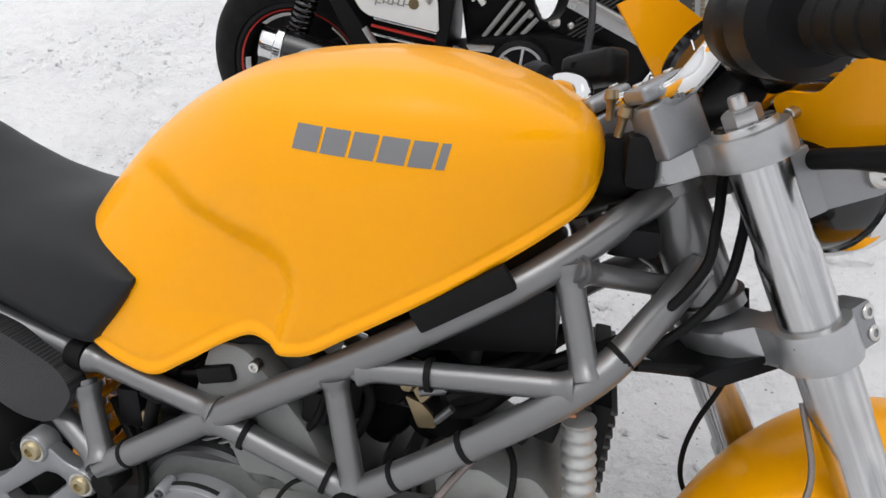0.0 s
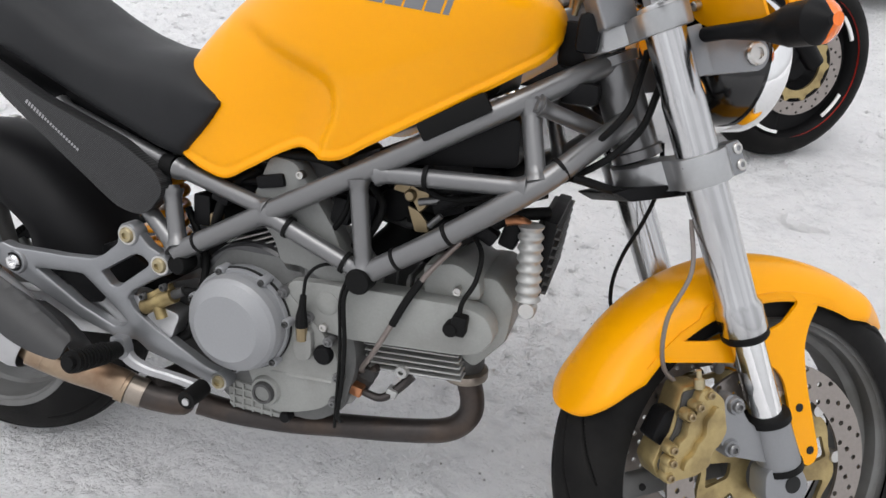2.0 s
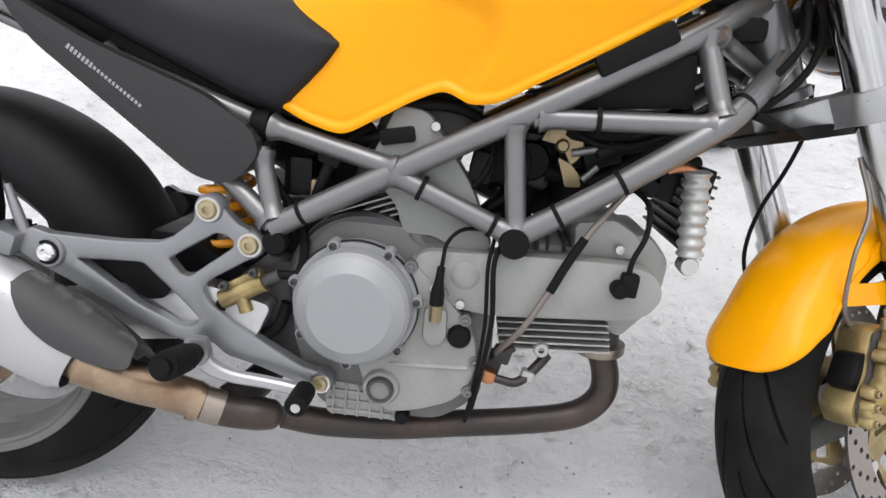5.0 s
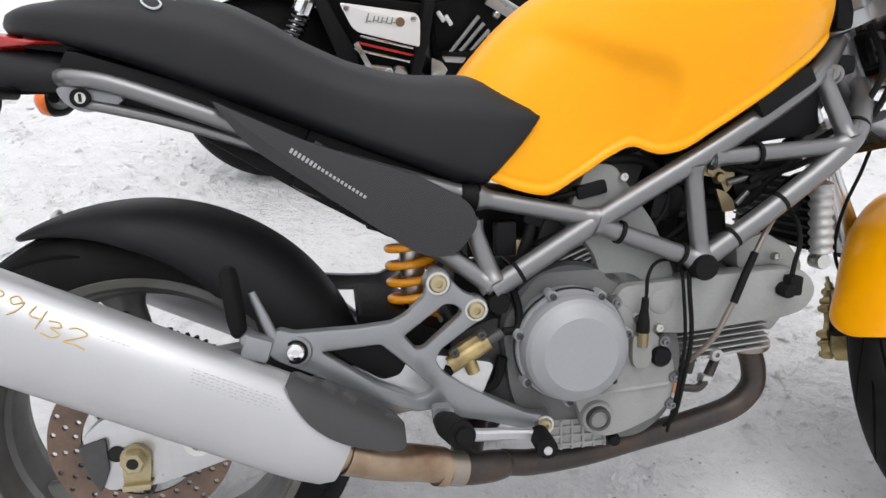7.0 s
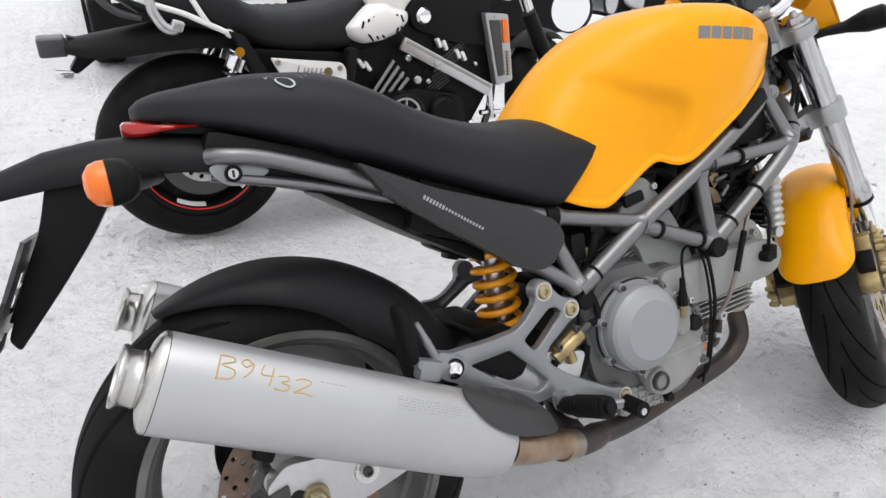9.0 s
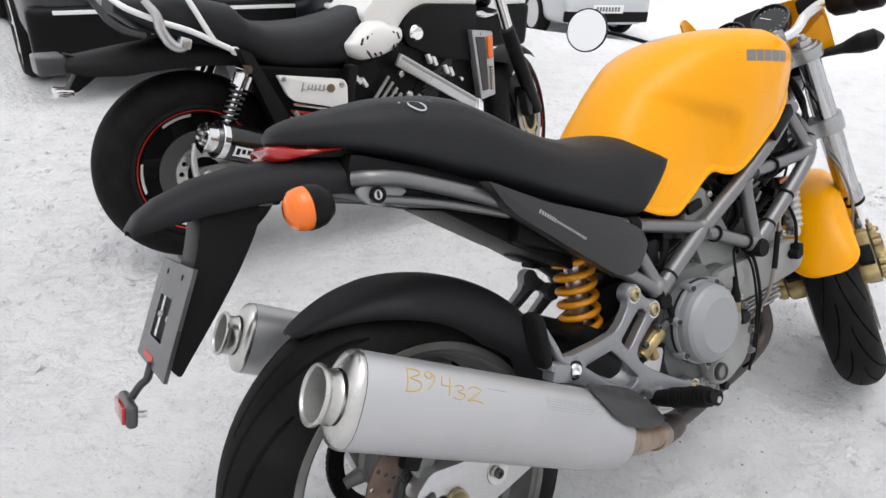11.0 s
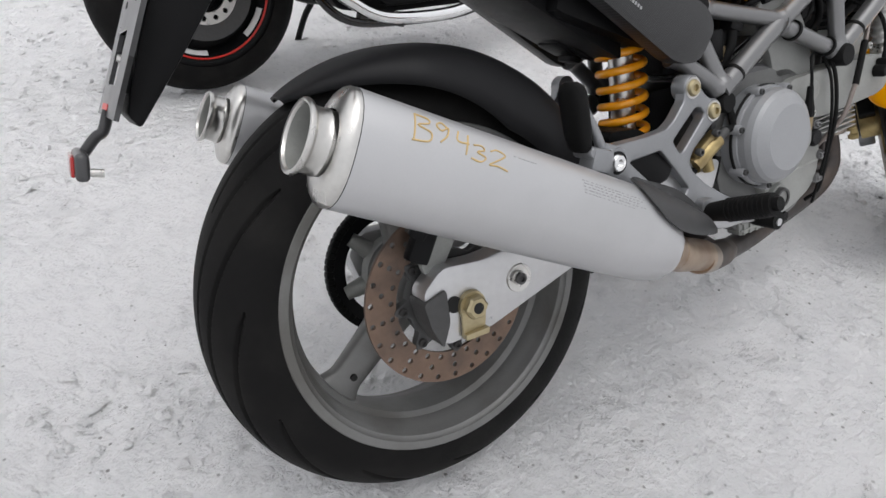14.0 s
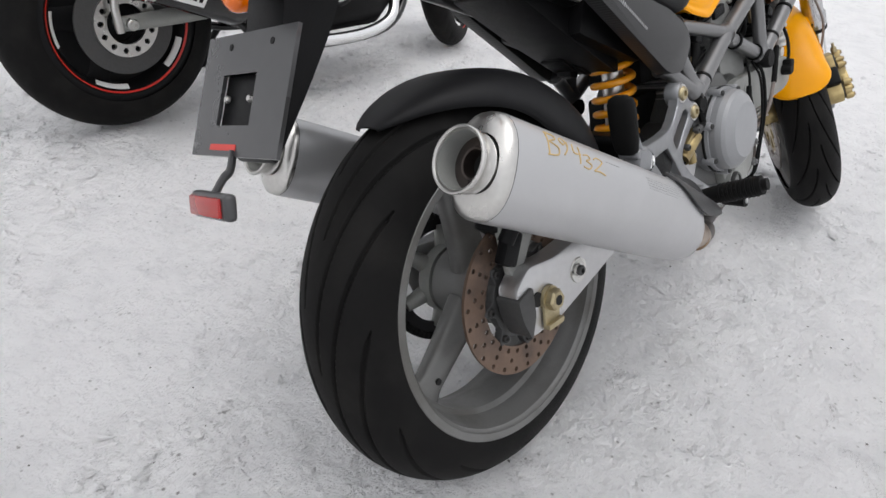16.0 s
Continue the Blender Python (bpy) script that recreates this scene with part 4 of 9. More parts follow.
# ---- frame ----
frame_runs = [
    ([(0.487, -0.134, 0.505), (0.633, -0.127, 0.588), (0.806, -0.130, 0.684), (0.93, -0.122, 0.755), (1.005, -0.085, 0.798), (1.078, -0.020, 0.840)], 0.0154),
    ([(0.790, -0.133, 0.523), (0.905, -0.136, 0.600), (1.016, -0.133, 0.683), (1.075, -0.085, 0.735), (1.115, -0.030, 0.770)], 0.0154),
]
frame_straight = [
    ([(0.777, -0.130, 0.668), (0.795, -0.133, 0.527)], 0.0130),
    ([(0.800, -0.130, 0.672), (1.014, -0.134, 0.683)], 0.0124),
    ([(0.992, -0.095, 0.790), (1.020, -0.132, 0.686)], 0.0130),
    ([(0.630, -0.127, 0.590), (0.792, -0.132, 0.527)], 0.0134),
    ([(0.645, -0.126, 0.593), (0.470, -0.106, 0.631)], 0.0130),
    ([(0.490, -0.134, 0.508), (0.405, -0.110, 0.572)], 0.0130),
    ([(0.492, -0.134, 0.510), (0.462, -0.110, 0.600)], 0.0130),
    ([(0.470, -0.106, 0.631), (0.25, -0.100, 0.70)], 0.0124),
    ([(1.000, -0.110, 0.785), (1.10, -0.025, 0.745)], 0.0108),
]
trellis = None
for runs, step in ((frame_runs, 8), (frame_straight, 1)):
    for run, r in runs:
        for pts in (run, mirrored(run)):
            bm = bmesh.new()
            tube(bm, pts, r, 18, step)
            if trellis is None:
                trellis = part("frame", bm, FRAME, bike, "silver tubular trellis frame")
            else:
                part("frame_tube", bm, FRAME, trellis)
            if step == 1:
                for a_, b_ in ((Vector(pts[0]), Vector(pts[1])), (Vector(pts[1]), Vector(pts[0]))):
                    bm = bmesh.new()
                    dd = (b_ - a_).normalized()
                    tube(bm, [a_ + dd * (0.006 + 0.004 * k) for k in range(6)], [r * 1.42, r * 1.36, r * 1.20, r * 1.08, r * 1.03, r * 0.99], 18, 1)
                    part("weld", bm, FRAME, trellis)
bm = bmesh.new()
HEAD = STEM - FORE * 0.020
tube(bm, [HEAD + RAKE * 0.000, HEAD - RAKE * 0.140], 0.031, 28, 1)
rev(bm, [(0.030, 0.0), (0.036, 0.002), (0.036, 0.014), (0.030, 0.016)], axis(HEAD - RAKE * 0.014, RAKE), 28)
rev(bm, [(0.030, 0.0), (0.036, 0.002), (0.036, 0.014), (0.030, 0.016)], axis(HEAD - RAKE * 0.143, RAKE), 28)
part("head_tube", bm, FRAME, trellis)
for y in (-0.135, 0.135):
    for prof, p, d in (
        ([(0.0, 0.02), (0.017, 0.02), (0.019, 0.016), (0.019, -0.01)], (0.793, y, 0.520), (0, y, 0)),
        ([(0.0, 0.012), (0.014, 0.012), (0.016, 0.009), (0.016, -0.02)], (0.494, y, 0.488), (0, y, 0)),
        ([(0.0, 0.012), (0.016, 0.012), (0.018, 0.009), (0.018, -0.01)], (0.463, y * 0.8, 0.632), (-1, 0, 0.1)),
    ):
        bm = bmesh.new()
        rev(bm, prof, axis(p, d), 24)
        part("frame_plug", bm, RUBBER, trellis, "black plastic frame plug")
for p, d in (((0.525, -0.131, 0.527), (0.87, 0.0, 0.5)), ((0.673, -0.128, 0.574), (0.93, 0, -0.36)), ((0.765, -0.131, 0.538), (0.93, 0, -0.36)), ((0.842, -0.134, 0.558), (0.83, 0, 0.55)), ((0.912, -0.136, 0.606), (0.83, 0, 0.58)), ((0.875, -0.131, 0.676), (1, 0, 0.05)), ((1.045, -0.115, 0.709), (0.7, 0.4, 0.6))):
    bm = bmesh.new()
    rev(bm, [(0.0130, 0.0028), (0.0168, 0.0028), (0.0168, -0.0028), (0.0130, -0.0028)], axis(p, d), 20, closed=True)
    part("cable_tie", bm, RUBBER, trellis, "black cable tie")
bm = bmesh.new()
block(bm, (0.098, 0.014, 0.026), pose(0.906, -0.139, 0.760, 0, -30, 5), 0.005)
part("tank_buffer", bm, RUBBER, trellis, "black rubber tank buffer")


# ---- tank ----
# x, lower edge, top, half width, height of the widest line (0..1)
TANK = [
    (0.455, 0.690, 0.778, 0.085), (0.475, 0.664, 0.806, 0.108), (0.500, 0.650, 0.835, 0.119), (0.530, 0.638, 0.866, 0.124),
    (0.565, 0.631, 0.895, 0.129), (0.610, 0.652, 0.923, 0.135), (0.660, 0.681, 0.946, 0.143), (0.690, 0.692, 0.956, 0.148),
    (0.725, 0.681, 0.964, 0.154), (0.745, 0.683, 0.967, 0.156), (0.800, 0.712, 0.970, 0.162), (0.860, 0.747, 0.966, 0.162),
    (0.910, 0.776, 0.955, 0.153), (0.950, 0.800, 0.940, 0.139), (0.980, 0.819, 0.926, 0.122), (1.000, 0.832, 0.913, 0.104),
    (1.012, 0.846, 0.900, 0.082), (1.018, 0.862, 0.886, 0.050),
]
KNEE = [Vector(v) for v in curve_points([(0.500, 0.872, 0), (0.605, 0.850, 0), (0.640, 0.836, 0), (0.690, 0.820, 0), (0.726, 0.810, 0), (0.748, 0.790, 0), (0.752, 0.765, 0), (0.746, 0.738, 0), (0.732, 0.710, 0), (0.715, 0.660, 0)], 5)]


def knee_dent(x, z):
    """The hollow for the knee: a soft step down along a line that ends in a rounded pocket."""
    best, side, along = 9.0, -1.0, 0.0
    p = Vector((x, z, 0))
    n = len(KNEE)
    for i in range(n - 1):
        a, b = KNEE[i], KNEE[i + 1]
        e = b - a
        f = max(0.0, min(1.0, (p - a).dot(e) / e.length_squared))
        gap = (p - (a + e * f)).length
        if gap < best:
            best = gap
            side = e.x * (p.y - a.y) - e.y * (p.x - a.x)
            along = (i + f) / (n - 1)
    if side > 0:
        best = -best
    band = 0.018 + 0.019 * math.sin(min(1.0, along * 1.25) * math.pi) ** 1.5
    f = max(0.0, min(1.0, (best + 0.004) / band))
    f = f * f * (3 - 2 * f)
    fade = max(0.0, min(1.0, (x - 0.55) / 0.12))
    low = max(0.0, min(1.0, (z - 0.66) / 0.05))
    return 0.0155 * f * (0.15 + 0.85 * fade) * (0.45 + 0.55 * low)


FLANK = [(0.0, 0.875), (0.12, 0.905), (0.30, 0.950), (0.50, 0.990), (0.64, 1.0), (0.74, 0.985), (0.82, 0.950), (0.88, 0.885), (0.93, 0.780)]


def flank(x, z):
    """Half the tank's width at x, z."""
    zb, zt, wide = lerp_table(TANK, x)
    h = max(0.0, min(0.93, (z - zb) / max(1e-6, zt - zb)))
    box = max(0.0, min(1.0, (x - 0.52) / 0.24))
    box = box * box * (3 - 2 * box)
    y = wide * (box * 1.03 * lerp_table(FLANK, h)[0] + (1 - box) * (1 - h ** 2.35) ** (1 / 2.7))
    y -= knee_dent(x, z)
    low = z - zb
    if low < 0.024:
        y += 0.0032 * math.exp(-(((low - 0.005) / 0.0050) ** 2)) - 0.0014 * math.exp(-(((low - 0.0145) / 0.0028) ** 2))
    return y


bm = bmesh.new()
rings = []
NX, NV = 140, 44
for i in range(NX + 1):
    x = TANK[0][0] + (TANK[-1][0] - TANK[0][0]) * (1 - math.cos(math.pi * (0.06 + 0.94 * i / NX))) / 2 if i else TANK[0][0]
    zb, zt, wide = lerp_table(TANK, x)
    half = []
    for k in range(NV + 1):
        u = k / NV
        h = 0.93 * (0.35 * u + 0.65 * u * u)
        half.append((flank(x, zb + (zt - zb) * h), zb + (zt - zb) * h))
    edge_y = half[-1][0]
    for k in range(1, 13):
        y = edge_y * (1 - k / 12)
        half.append((y, zb + (zt - zb) * (1 - 0.07 * (y / edge_y) ** 2.4)))
    ring = [Vector((x, -y, z)) for y, z in half] + [Vector((x, y, z)) for y, z in half[-2::-1]]
    for k in range(1, 8):
        f = k / 8
        ring.append(Vector((x, half[0][0] * (1 - 2 * f) * 0.97, zb + 0.012)))
    rings.append(ring)
loft(bm, rings)
tank = part("fuel_tank", bm, YELLOW, bike, "glossy yellow fuel tank with a knee hollow", sharp=50)
# filler cap on the crown
bm = bmesh.new()
rev(bm, [(0.0, 0.006), (0.052, 0.006), (0.060, 0.003), (0.062, -0.006)], axis((0.765, 0, 0.9580), (0.0, 0, 1)), 40)
for k in range(6):
    a = 2 * math.pi * k / 6
    bolt(bm, (0.765 + 0.052 * math.cos(a), 0.052 * math.sin(a), 0.9600), (0, 0, 1), 0.004, 0.004)
part("filler_cap", bm, ALU, tank, "round alloy filler cap")


def tank_side(x, z, off=0.0008):
    """The tank's flank at x, z on the rider's right."""
    return -(flank(x, z) + off)


# the maker's word on the flank, as plain slanted blocks
x = 0.7640
for wide in (0.026, 0.025, 0.024, 0.026, 0.022, 0.010):
    n = 4
    bm = bmesh.new()
    rows = []
    for j in range(4):
        zz = 0.8905 + 0.0215 * j / 3
        row = []
        for i in range(n + 1):
            xx = x + (wide - 0.003) * i / n + 0.006 * j / 3
            drop = -0.090 * (xx - 0.764)
            row.append(bm.verts.new((xx, tank_side(xx, zz + drop), zz + drop)))
        rows.append(row)
    for a, b in zip(rows, rows[1:]):
        for i in range(n):
            bm.faces.new((a[i], a[i + 1], b[i + 1], b[i]))
    x += wide
    part("badge_block", bm, LETTER, tank, "grey slanted badge block")

# ---- seat ----
SEAT = [  # x, lower edge, top, half width
    (-0.128, 0.868, 0.881, 0.022), (-0.115, 0.858, 0.891, 0.045), (-0.085, 0.852, 0.899, 0.066), (-0.03, 0.838, 0.904, 0.084), (0.03, 0.818, 0.906, 0.096),
    (0.10, 0.790, 0.903, 0.105), (0.15, 0.768, 0.894, 0.110), (0.20, 0.748, 0.872, 0.114), (0.26, 0.724, 0.838, 0.117), (0.32, 0.700, 0.814, 0.120),
    (0.40, 0.668, 0.800, 0.125), (0.45, 0.649, 0.800, 0.129), (0.485, 0.643, 0.797, 0.132), (0.51, 0.665, 0.785, 0.132), (0.535, 0.695, 0.768, 0.131), (0.552, 0.720, 0.752, 0.129), (0.558, 0.732, 0.741, 0.126),
]
bm = bmesh.new()
rings = []
for i in range(61):
    x = SEAT[0][0] + (SEAT[-1][0] - SEAT[0][0]) * i / 60
    zb, zt, wide = lerp_table(SEAT, x)
    zc = zb + (zt - zb) * 0.45
    ring = []
    for k in range(72):
        t = 2 * math.pi * k / 72
        c, s = math.cos(t), math.sin(t)
        p = 2.6 if s > 0 else 5.0
        z = zc + ((zt - zc) if s > 0 else (zc - zb)) * math.copysign(abs(s) ** (2 / p), s)
        y = wide * math.copysign(abs(c) ** (2 / p), c)
        if s > 0:
            pad = max(0.0, min(1.0, (0.90 - abs(y) / wide) / 0.10))
            ends = max(0.0, min(1.0, (x + 0.06) / 0.08)) * max(0.0, min(1.0, (0.42 - x) / 0.14))
            z += 0.0055 * pad * pad * (3 - 2 * pad) * ends
        ring.append(Vector((x, y, z)))
    rings.append(ring)
loft(bm, rings)
seat = part("seat", bm, SEATVINYL, bike, "black vinyl dual seat with a raised pillion end", sharp=50)
# chalk scribbles on the pillion pad
def seat_top(xx, yy):
    zb, zt, wide = lerp_table(SEAT, xx)
    zc = zb + (zt - zb) * 0.45
    return zc + (zt - zc) * max(0.0, 1 - (abs(yy) / wide) ** 2.6) ** (1 / 2.6) + 0.0040


scribbles = [[(0.072 + 0.012 * math.cos(2 * math.pi * k / 20 + 0.4), -0.086 + 0.0085 * math.sin(2 * math.pi * k / 20)) for k in range(23)]]
scribbles.append([(0.040 + 0.0022 * k, -0.074 + 0.005 * math.sin(k * 1.3)) for k in range(9)])
scribbles.append([(0.092 + 0.0022 * k, -0.076 + 0.005 * math.sin(k * 1.1 + 1)) for k in range(8)])
for line in scribbles:
    bm = bmesh.new()
    tube(bm, [(xx, yy, seat_top(xx, yy)) for xx, yy in line], 0.0014, 6, 2)
    part("chalk_mark", bm, CHALK, seat, "pale chalk scribble")

# ---- side panels, subframe, tail ----
for side in (-1, 1):
    bm = bmesh.new()
    outl = rounded([(0.140, 0.768), (0.176, 0.714), (0.388, 0.560), (0.436, 0.554), (0.471, 0.598), (0.458, 0.628), (0.40, 0.662), (0.25, 0.715)], [0.006, 0.03, 0.03, 0.03, 0.02, 0.02, 0.02, 0.02])
    slab(bm, outl, -0.139 if side < 0 else 0.112, -0.112 if side < 0 else 0.139, 0.010)
    panel = part("side_panel", bm, CARBON, bike, "dark carbon-weave side panel")
    if side < 0:
        bm = bmesh.new()
        for i in range(20):
            f = i / 19
            px, pz = 0.232 + 0.088 * f, 0.704 - 0.062 * f
            tall = 0.0065 if i < 7 else 0.0042
            block(bm, (0.0034, 0.0006, tall), pose(px, -0.1394, pz, 0, 35, 0), 0)
        part("panel_lettering", bm, FAINT, panel, "faint grey lettering")
bm = bmesh.new()
for s in (-1, 1):
    tube(bm, [(0.20, s * 0.108, 0.722), (0.10, s * 0.108, 0.762), (0.02, s * 0.104, 0.791), (-0.025, s * 0.098, 0.800), (-0.045, s * 0.080, 0.802)], 0.0115, 14, 8)
    tube(bm, [(0.20, s * 0.100, 0.705), (0.08, s * 0.096, 0.745), (-0.03, s * 0.09, 0.772)], 0.007, 12, 6)
subframe = part("subframe", bm, FRAME, bike, "silver grab-rail tube under the seat")
bm = bmesh.new()
slab(bm, rounded([(-0.052, 0.789), (-0.040, 0.768), (-0.02, 0.758), (0.006, 0.761), (0.030, 0.772), (0.022, 0.782), (-0.02, 0.794)], 0.01), -0.094, -0.086, 0.002)
plate = part("lock_plate", bm, BRACKET, subframe)
bm = bmesh.new()
rev(bm, [(0.0, 0.004), (0.0072, 0.004), (0.0072, 0.0075), (0.0115, 0.0075), (0.0115, -0.004)], axis((-0.020, -0.094, 0.776)), 28)
lock = part("seat_lock", bm, BLACKPL, subframe, "round black seat lock")
bm = bmesh.new()
rev(bm, [(0.0, 0.0055), (0.0068, 0.0055), (0.0068, 0.003)], axis((-0.020, -0.094, 0.776)), 20)
part("lock_barrel", bm, STEEL, subframe)
bm = bmesh.new()
block(bm, (0.003, 0.002, 0.010), pose(-0.020, -0.1002, 0.776), 0)
part("key_slot", bm, GAP_SHADE, subframe)
bm = bmesh.new()
block(bm, (0.32, 0.16, 0.06), pose(0.10, 0, 0.765, 0, 18, 0), 0.02)
block(bm, (0.20, 0.17, 0.10), pose(0.33, 0, 0.66, 0, 22, 0), 0.02)
slab(bm, rounded([(0.10, 0.73), (0.24, 0.64), (0.36, 0.57), (0.36, 0.62), (0.24, 0.72)], 0.01), -0.06, 0.06, 0.004)
tray = part("under_seat_tray", bm, BLACKPL, bike, "black battery tray under the seat")
bm = bmesh.new()
block(bm, (0.046, 0.05, 0.045), pose(0.322, 0.03, 0.612, 0, 30, 0), 0.008)
block(bm, (0.030, 0.04, 0.040), pose(0.300, 0.02, 0.628, 0, 42, 0), 0.006)
block(bm, (0.026, 0.03, 0.022), pose(0.340, 0.03, 0.582, 0, 18, 0), 0.005)
part("rectifier", bm, BLACKPL, tray, "black rectifier with its plug")
bm = bmesh.new()
tube(bm, [(0.290, 0.0, 0.64), (0.318, 0.0, 0.600), (0.350, -0.005, 0.578), (0.372, -0.01, 0.590)], 0.006, 10, 5)
part("tray_cable", bm, RUBBER, tray)

# tail lamp and rear guard
bm = bmesh.new()
rings = []
for x, w_, zt, zb in ((-0.143, 0.038, 0.860, 0.846), (-0.138, 0.046, 0.864, 0.840), (-0.122, 0.053, 0.863, 0.837), (-0.100, 0.060, 0.856, 0.840), (-0.072, 0.066, 0.851, 0.843), (-0.045, 0.069, 0.848, 0.844)):
    ring = []
    for k in range(20):
        t = 2 * math.pi * k / 20
        c, s = math.cos(t), math.sin(t)
        ring.append(Vector((x, w_ * math.copysign(abs(c) ** 0.6, c), (zt + zb) / 2 + (zt - zb) / 2 * math.copysign(abs(s) ** 0.6, s))))
    rings.append(ring)
loft(bm, rings)
lamp = part("tail_lamp", bm, REDLENS, bike, "red tail lamp under the seat end")
bm = bmesh.new()
block(bm, (0.12, 0.112, 0.020), pose(-0.035, 0, 0.842, 0, 8, 0), 0.006)
part("lamp_housing", bm, BLACKPL, lamp, "black lamp housing")
GUARD = [  # x, crown height, half width, skirt
    (0.06, 0.800, 0.080, 0.040), (0.0, 0.820, 0.080, 0.045), (-0.06, 0.838, 0.076, 0.048), (-0.12, 0.845, 0.068, 0.050), (-0.18, 0.845, 0.060, 0.050), (-0.24, 0.837, 0.054, 0.044), (-0.29, 0.820, 0.050, 0.032), (-0.315, 0.805, 0.046, 0.020), (-0.328, 0.790, 0.034, 0.008),
]
bm = bmesh.new()
rings = []
for x, zt, w_, sk in GUARD:
    outer, inner = [], []
    for k in range(15):
        s = -1 + k / 7
        fall = sk * abs(s) ** 2.6
        outer.append(Vector((x, w_ * math.sin(s * math.pi / 2), zt - fall)))
        inner.append(Vector((x, (w_ - 0.004) * math.sin(s * math.pi / 2), zt - fall - 0.005)))
    rings.append(outer + inner[::-1])
loft(bm, rings)
guard = part("rear_guard", bm, HUGGER, bike, "matt black tail guard", sharp=60)
bm = bmesh.new()
slab(bm, rounded([(-0.240, 0.805), (-0.165, 0.800), (-0.172, 0.765), (-0.205, 0.715), (-0.250, 0.660), (-0.312, 0.590), (-0.322, 0.606), (-0.292, 0.680), (-0.262, 0.735)], [0.01, 0.01, 0.03, 0.03, 0.03, 0.006, 0.006, 0.03, 0.03]), -0.040, 0.040, 0.008)
part("plate_hanger", bm, BLACKPL, guard)
PL = Matrix.Translation((-0.306, 0.0, 0.668)) @ Matrix.Rotation(radians(-26.5), 4, "Y").inverted()
bm = bmesh.new()
fr = [(-0.090, -0.070, 0.104, -0.035), (-0.090, 0.023, 0.104, 0.070), (-0.090, -0.035, -0.022, 0.023), (0.053, -0.035, 0.104, 0.023)]
for y0, z0, y1, z1 in fr:
    block(bm, (0.005, y1 - y0, z1 - z0), Matrix.Translation((0, (y0 + y1) / 2, (z0 + z1) / 2)), 0)
bmesh.ops.remove_doubles(bm, verts=bm.verts, dist=1e-5)
board = part("plate_board", bm, GREYPL, guard, "bare grey number-plate board with a window", m=PL)
# black discs on the board, painted for shade in the screw holes
for y, z in ((0.045, 0.055), (-0.045, 0.055)):
    bm = bmesh.new()
    rev(bm, [(0.0, 0.0032), (0.004, 0.0032), (0.004, 0.0)], Matrix.Translation((0, y, z)) @ Matrix.Rotation(radians(-90), 4, "Y"), 12)
    part("screw_hole", bm, GAP_SHADE, guard, m=PL)
bm = bmesh.new()
block(bm, (0.012, 0.090, 0.070), Matrix.Translation((0.0125, 0.015, -0.006)), 0.002)
part("board_back", bm, BLACKPL, guard, m=PL)
for y in (0.044, -0.008):
    bm = bmesh.new()
    rev(bm, [(0.0, 0.005), (0.0035, 0.005), (0.0045, 0.003), (0.0045, 0.0)], Matrix.Translation((0.004, y, -0.004)) @ Matrix.Rotation(radians(-90), 4, "Y"), 6)
    part("plate_screw", bm, STEEL, guard, m=PL)
bm = bmesh.new()
block(bm, (0.0006, 0.060, 0.007), Matrix.Translation((-0.0030, 0.028, -0.060)), 0)
part("plate_caption", bm, REDPAINT, guard, "faint red caption bar", m=PL)
bm = bmesh.new()
tube(bm, [(-0.335, 0.005, 0.612), (-0.345, 0.005, 0.592), (-0.355, 0.005, 0.586), (-0.372, 0.005, 0.570)], 0.008, 10, 4, squash=0.5)
block(bm, (0.014, 0.084, 0.030), pose(-0.376, 0.000, 0.562, 0, 12, 0), 0.0068, 3)
part("reflector_holder", bm, GREYPL, guard)
bm = bmesh.new()
tube(bm, [(-0.372, 0.0, 0.552), (-0.356, 0.0, 0.548)], 0.0045, 10, 1)
part("reflector_stud", bm, STEEL, guard)
bm = bmesh.new()
block(bm, (0.006, 0.070, 0.022), pose(-0.3840, 0.004, 0.5632, 0, 12, 0), 0.0029)
part("reflector", bm, REDLENS, guard, "red reflector")


def indicator(parent, p, d, m=None, r=0.030):
    """A turn signal: black shell on a stalk, amber lens on the other face."""
    mm = axis(p, d)
    if m is not None:
        mm = m @ mm
    bm = bmesh.new()
    rev(bm, [(r, -0.001), (r * 0.99, 0.008), (r * 0.90, 0.018), (r * 0.65, 0.028), (0.0, 0.034)], mm, 28)
    shell = part("indicator", bm, BLACKPL, parent, "black turn signal with an amber lens")
    bm = bmesh.new()
    rev(bm, [(r * 0.97, 0.0), (r * 0.96, -0.008), (r * 0.85, -0.017), (r * 0.5, -0.024), (0.0, -0.026)], mm, 28)
    part("lens", bm, AMBER, shell)
    return shell


for s in (-1, 1):
    indicator(guard, (-0.166, s * 0.203, 0.787), (1, -s * 0.05, 0.02), r=0.0265)
    bm = bmesh.new()
    tube(bm, [(-0.150, s * 0.185, 0.787), (-0.12, s * 0.12, 0.785), (-0.11, s * 0.06, 0.785)], [0.016, 0.009, 0.008], 12, 4)
    part("stalk", bm, BLACKPL, guard)


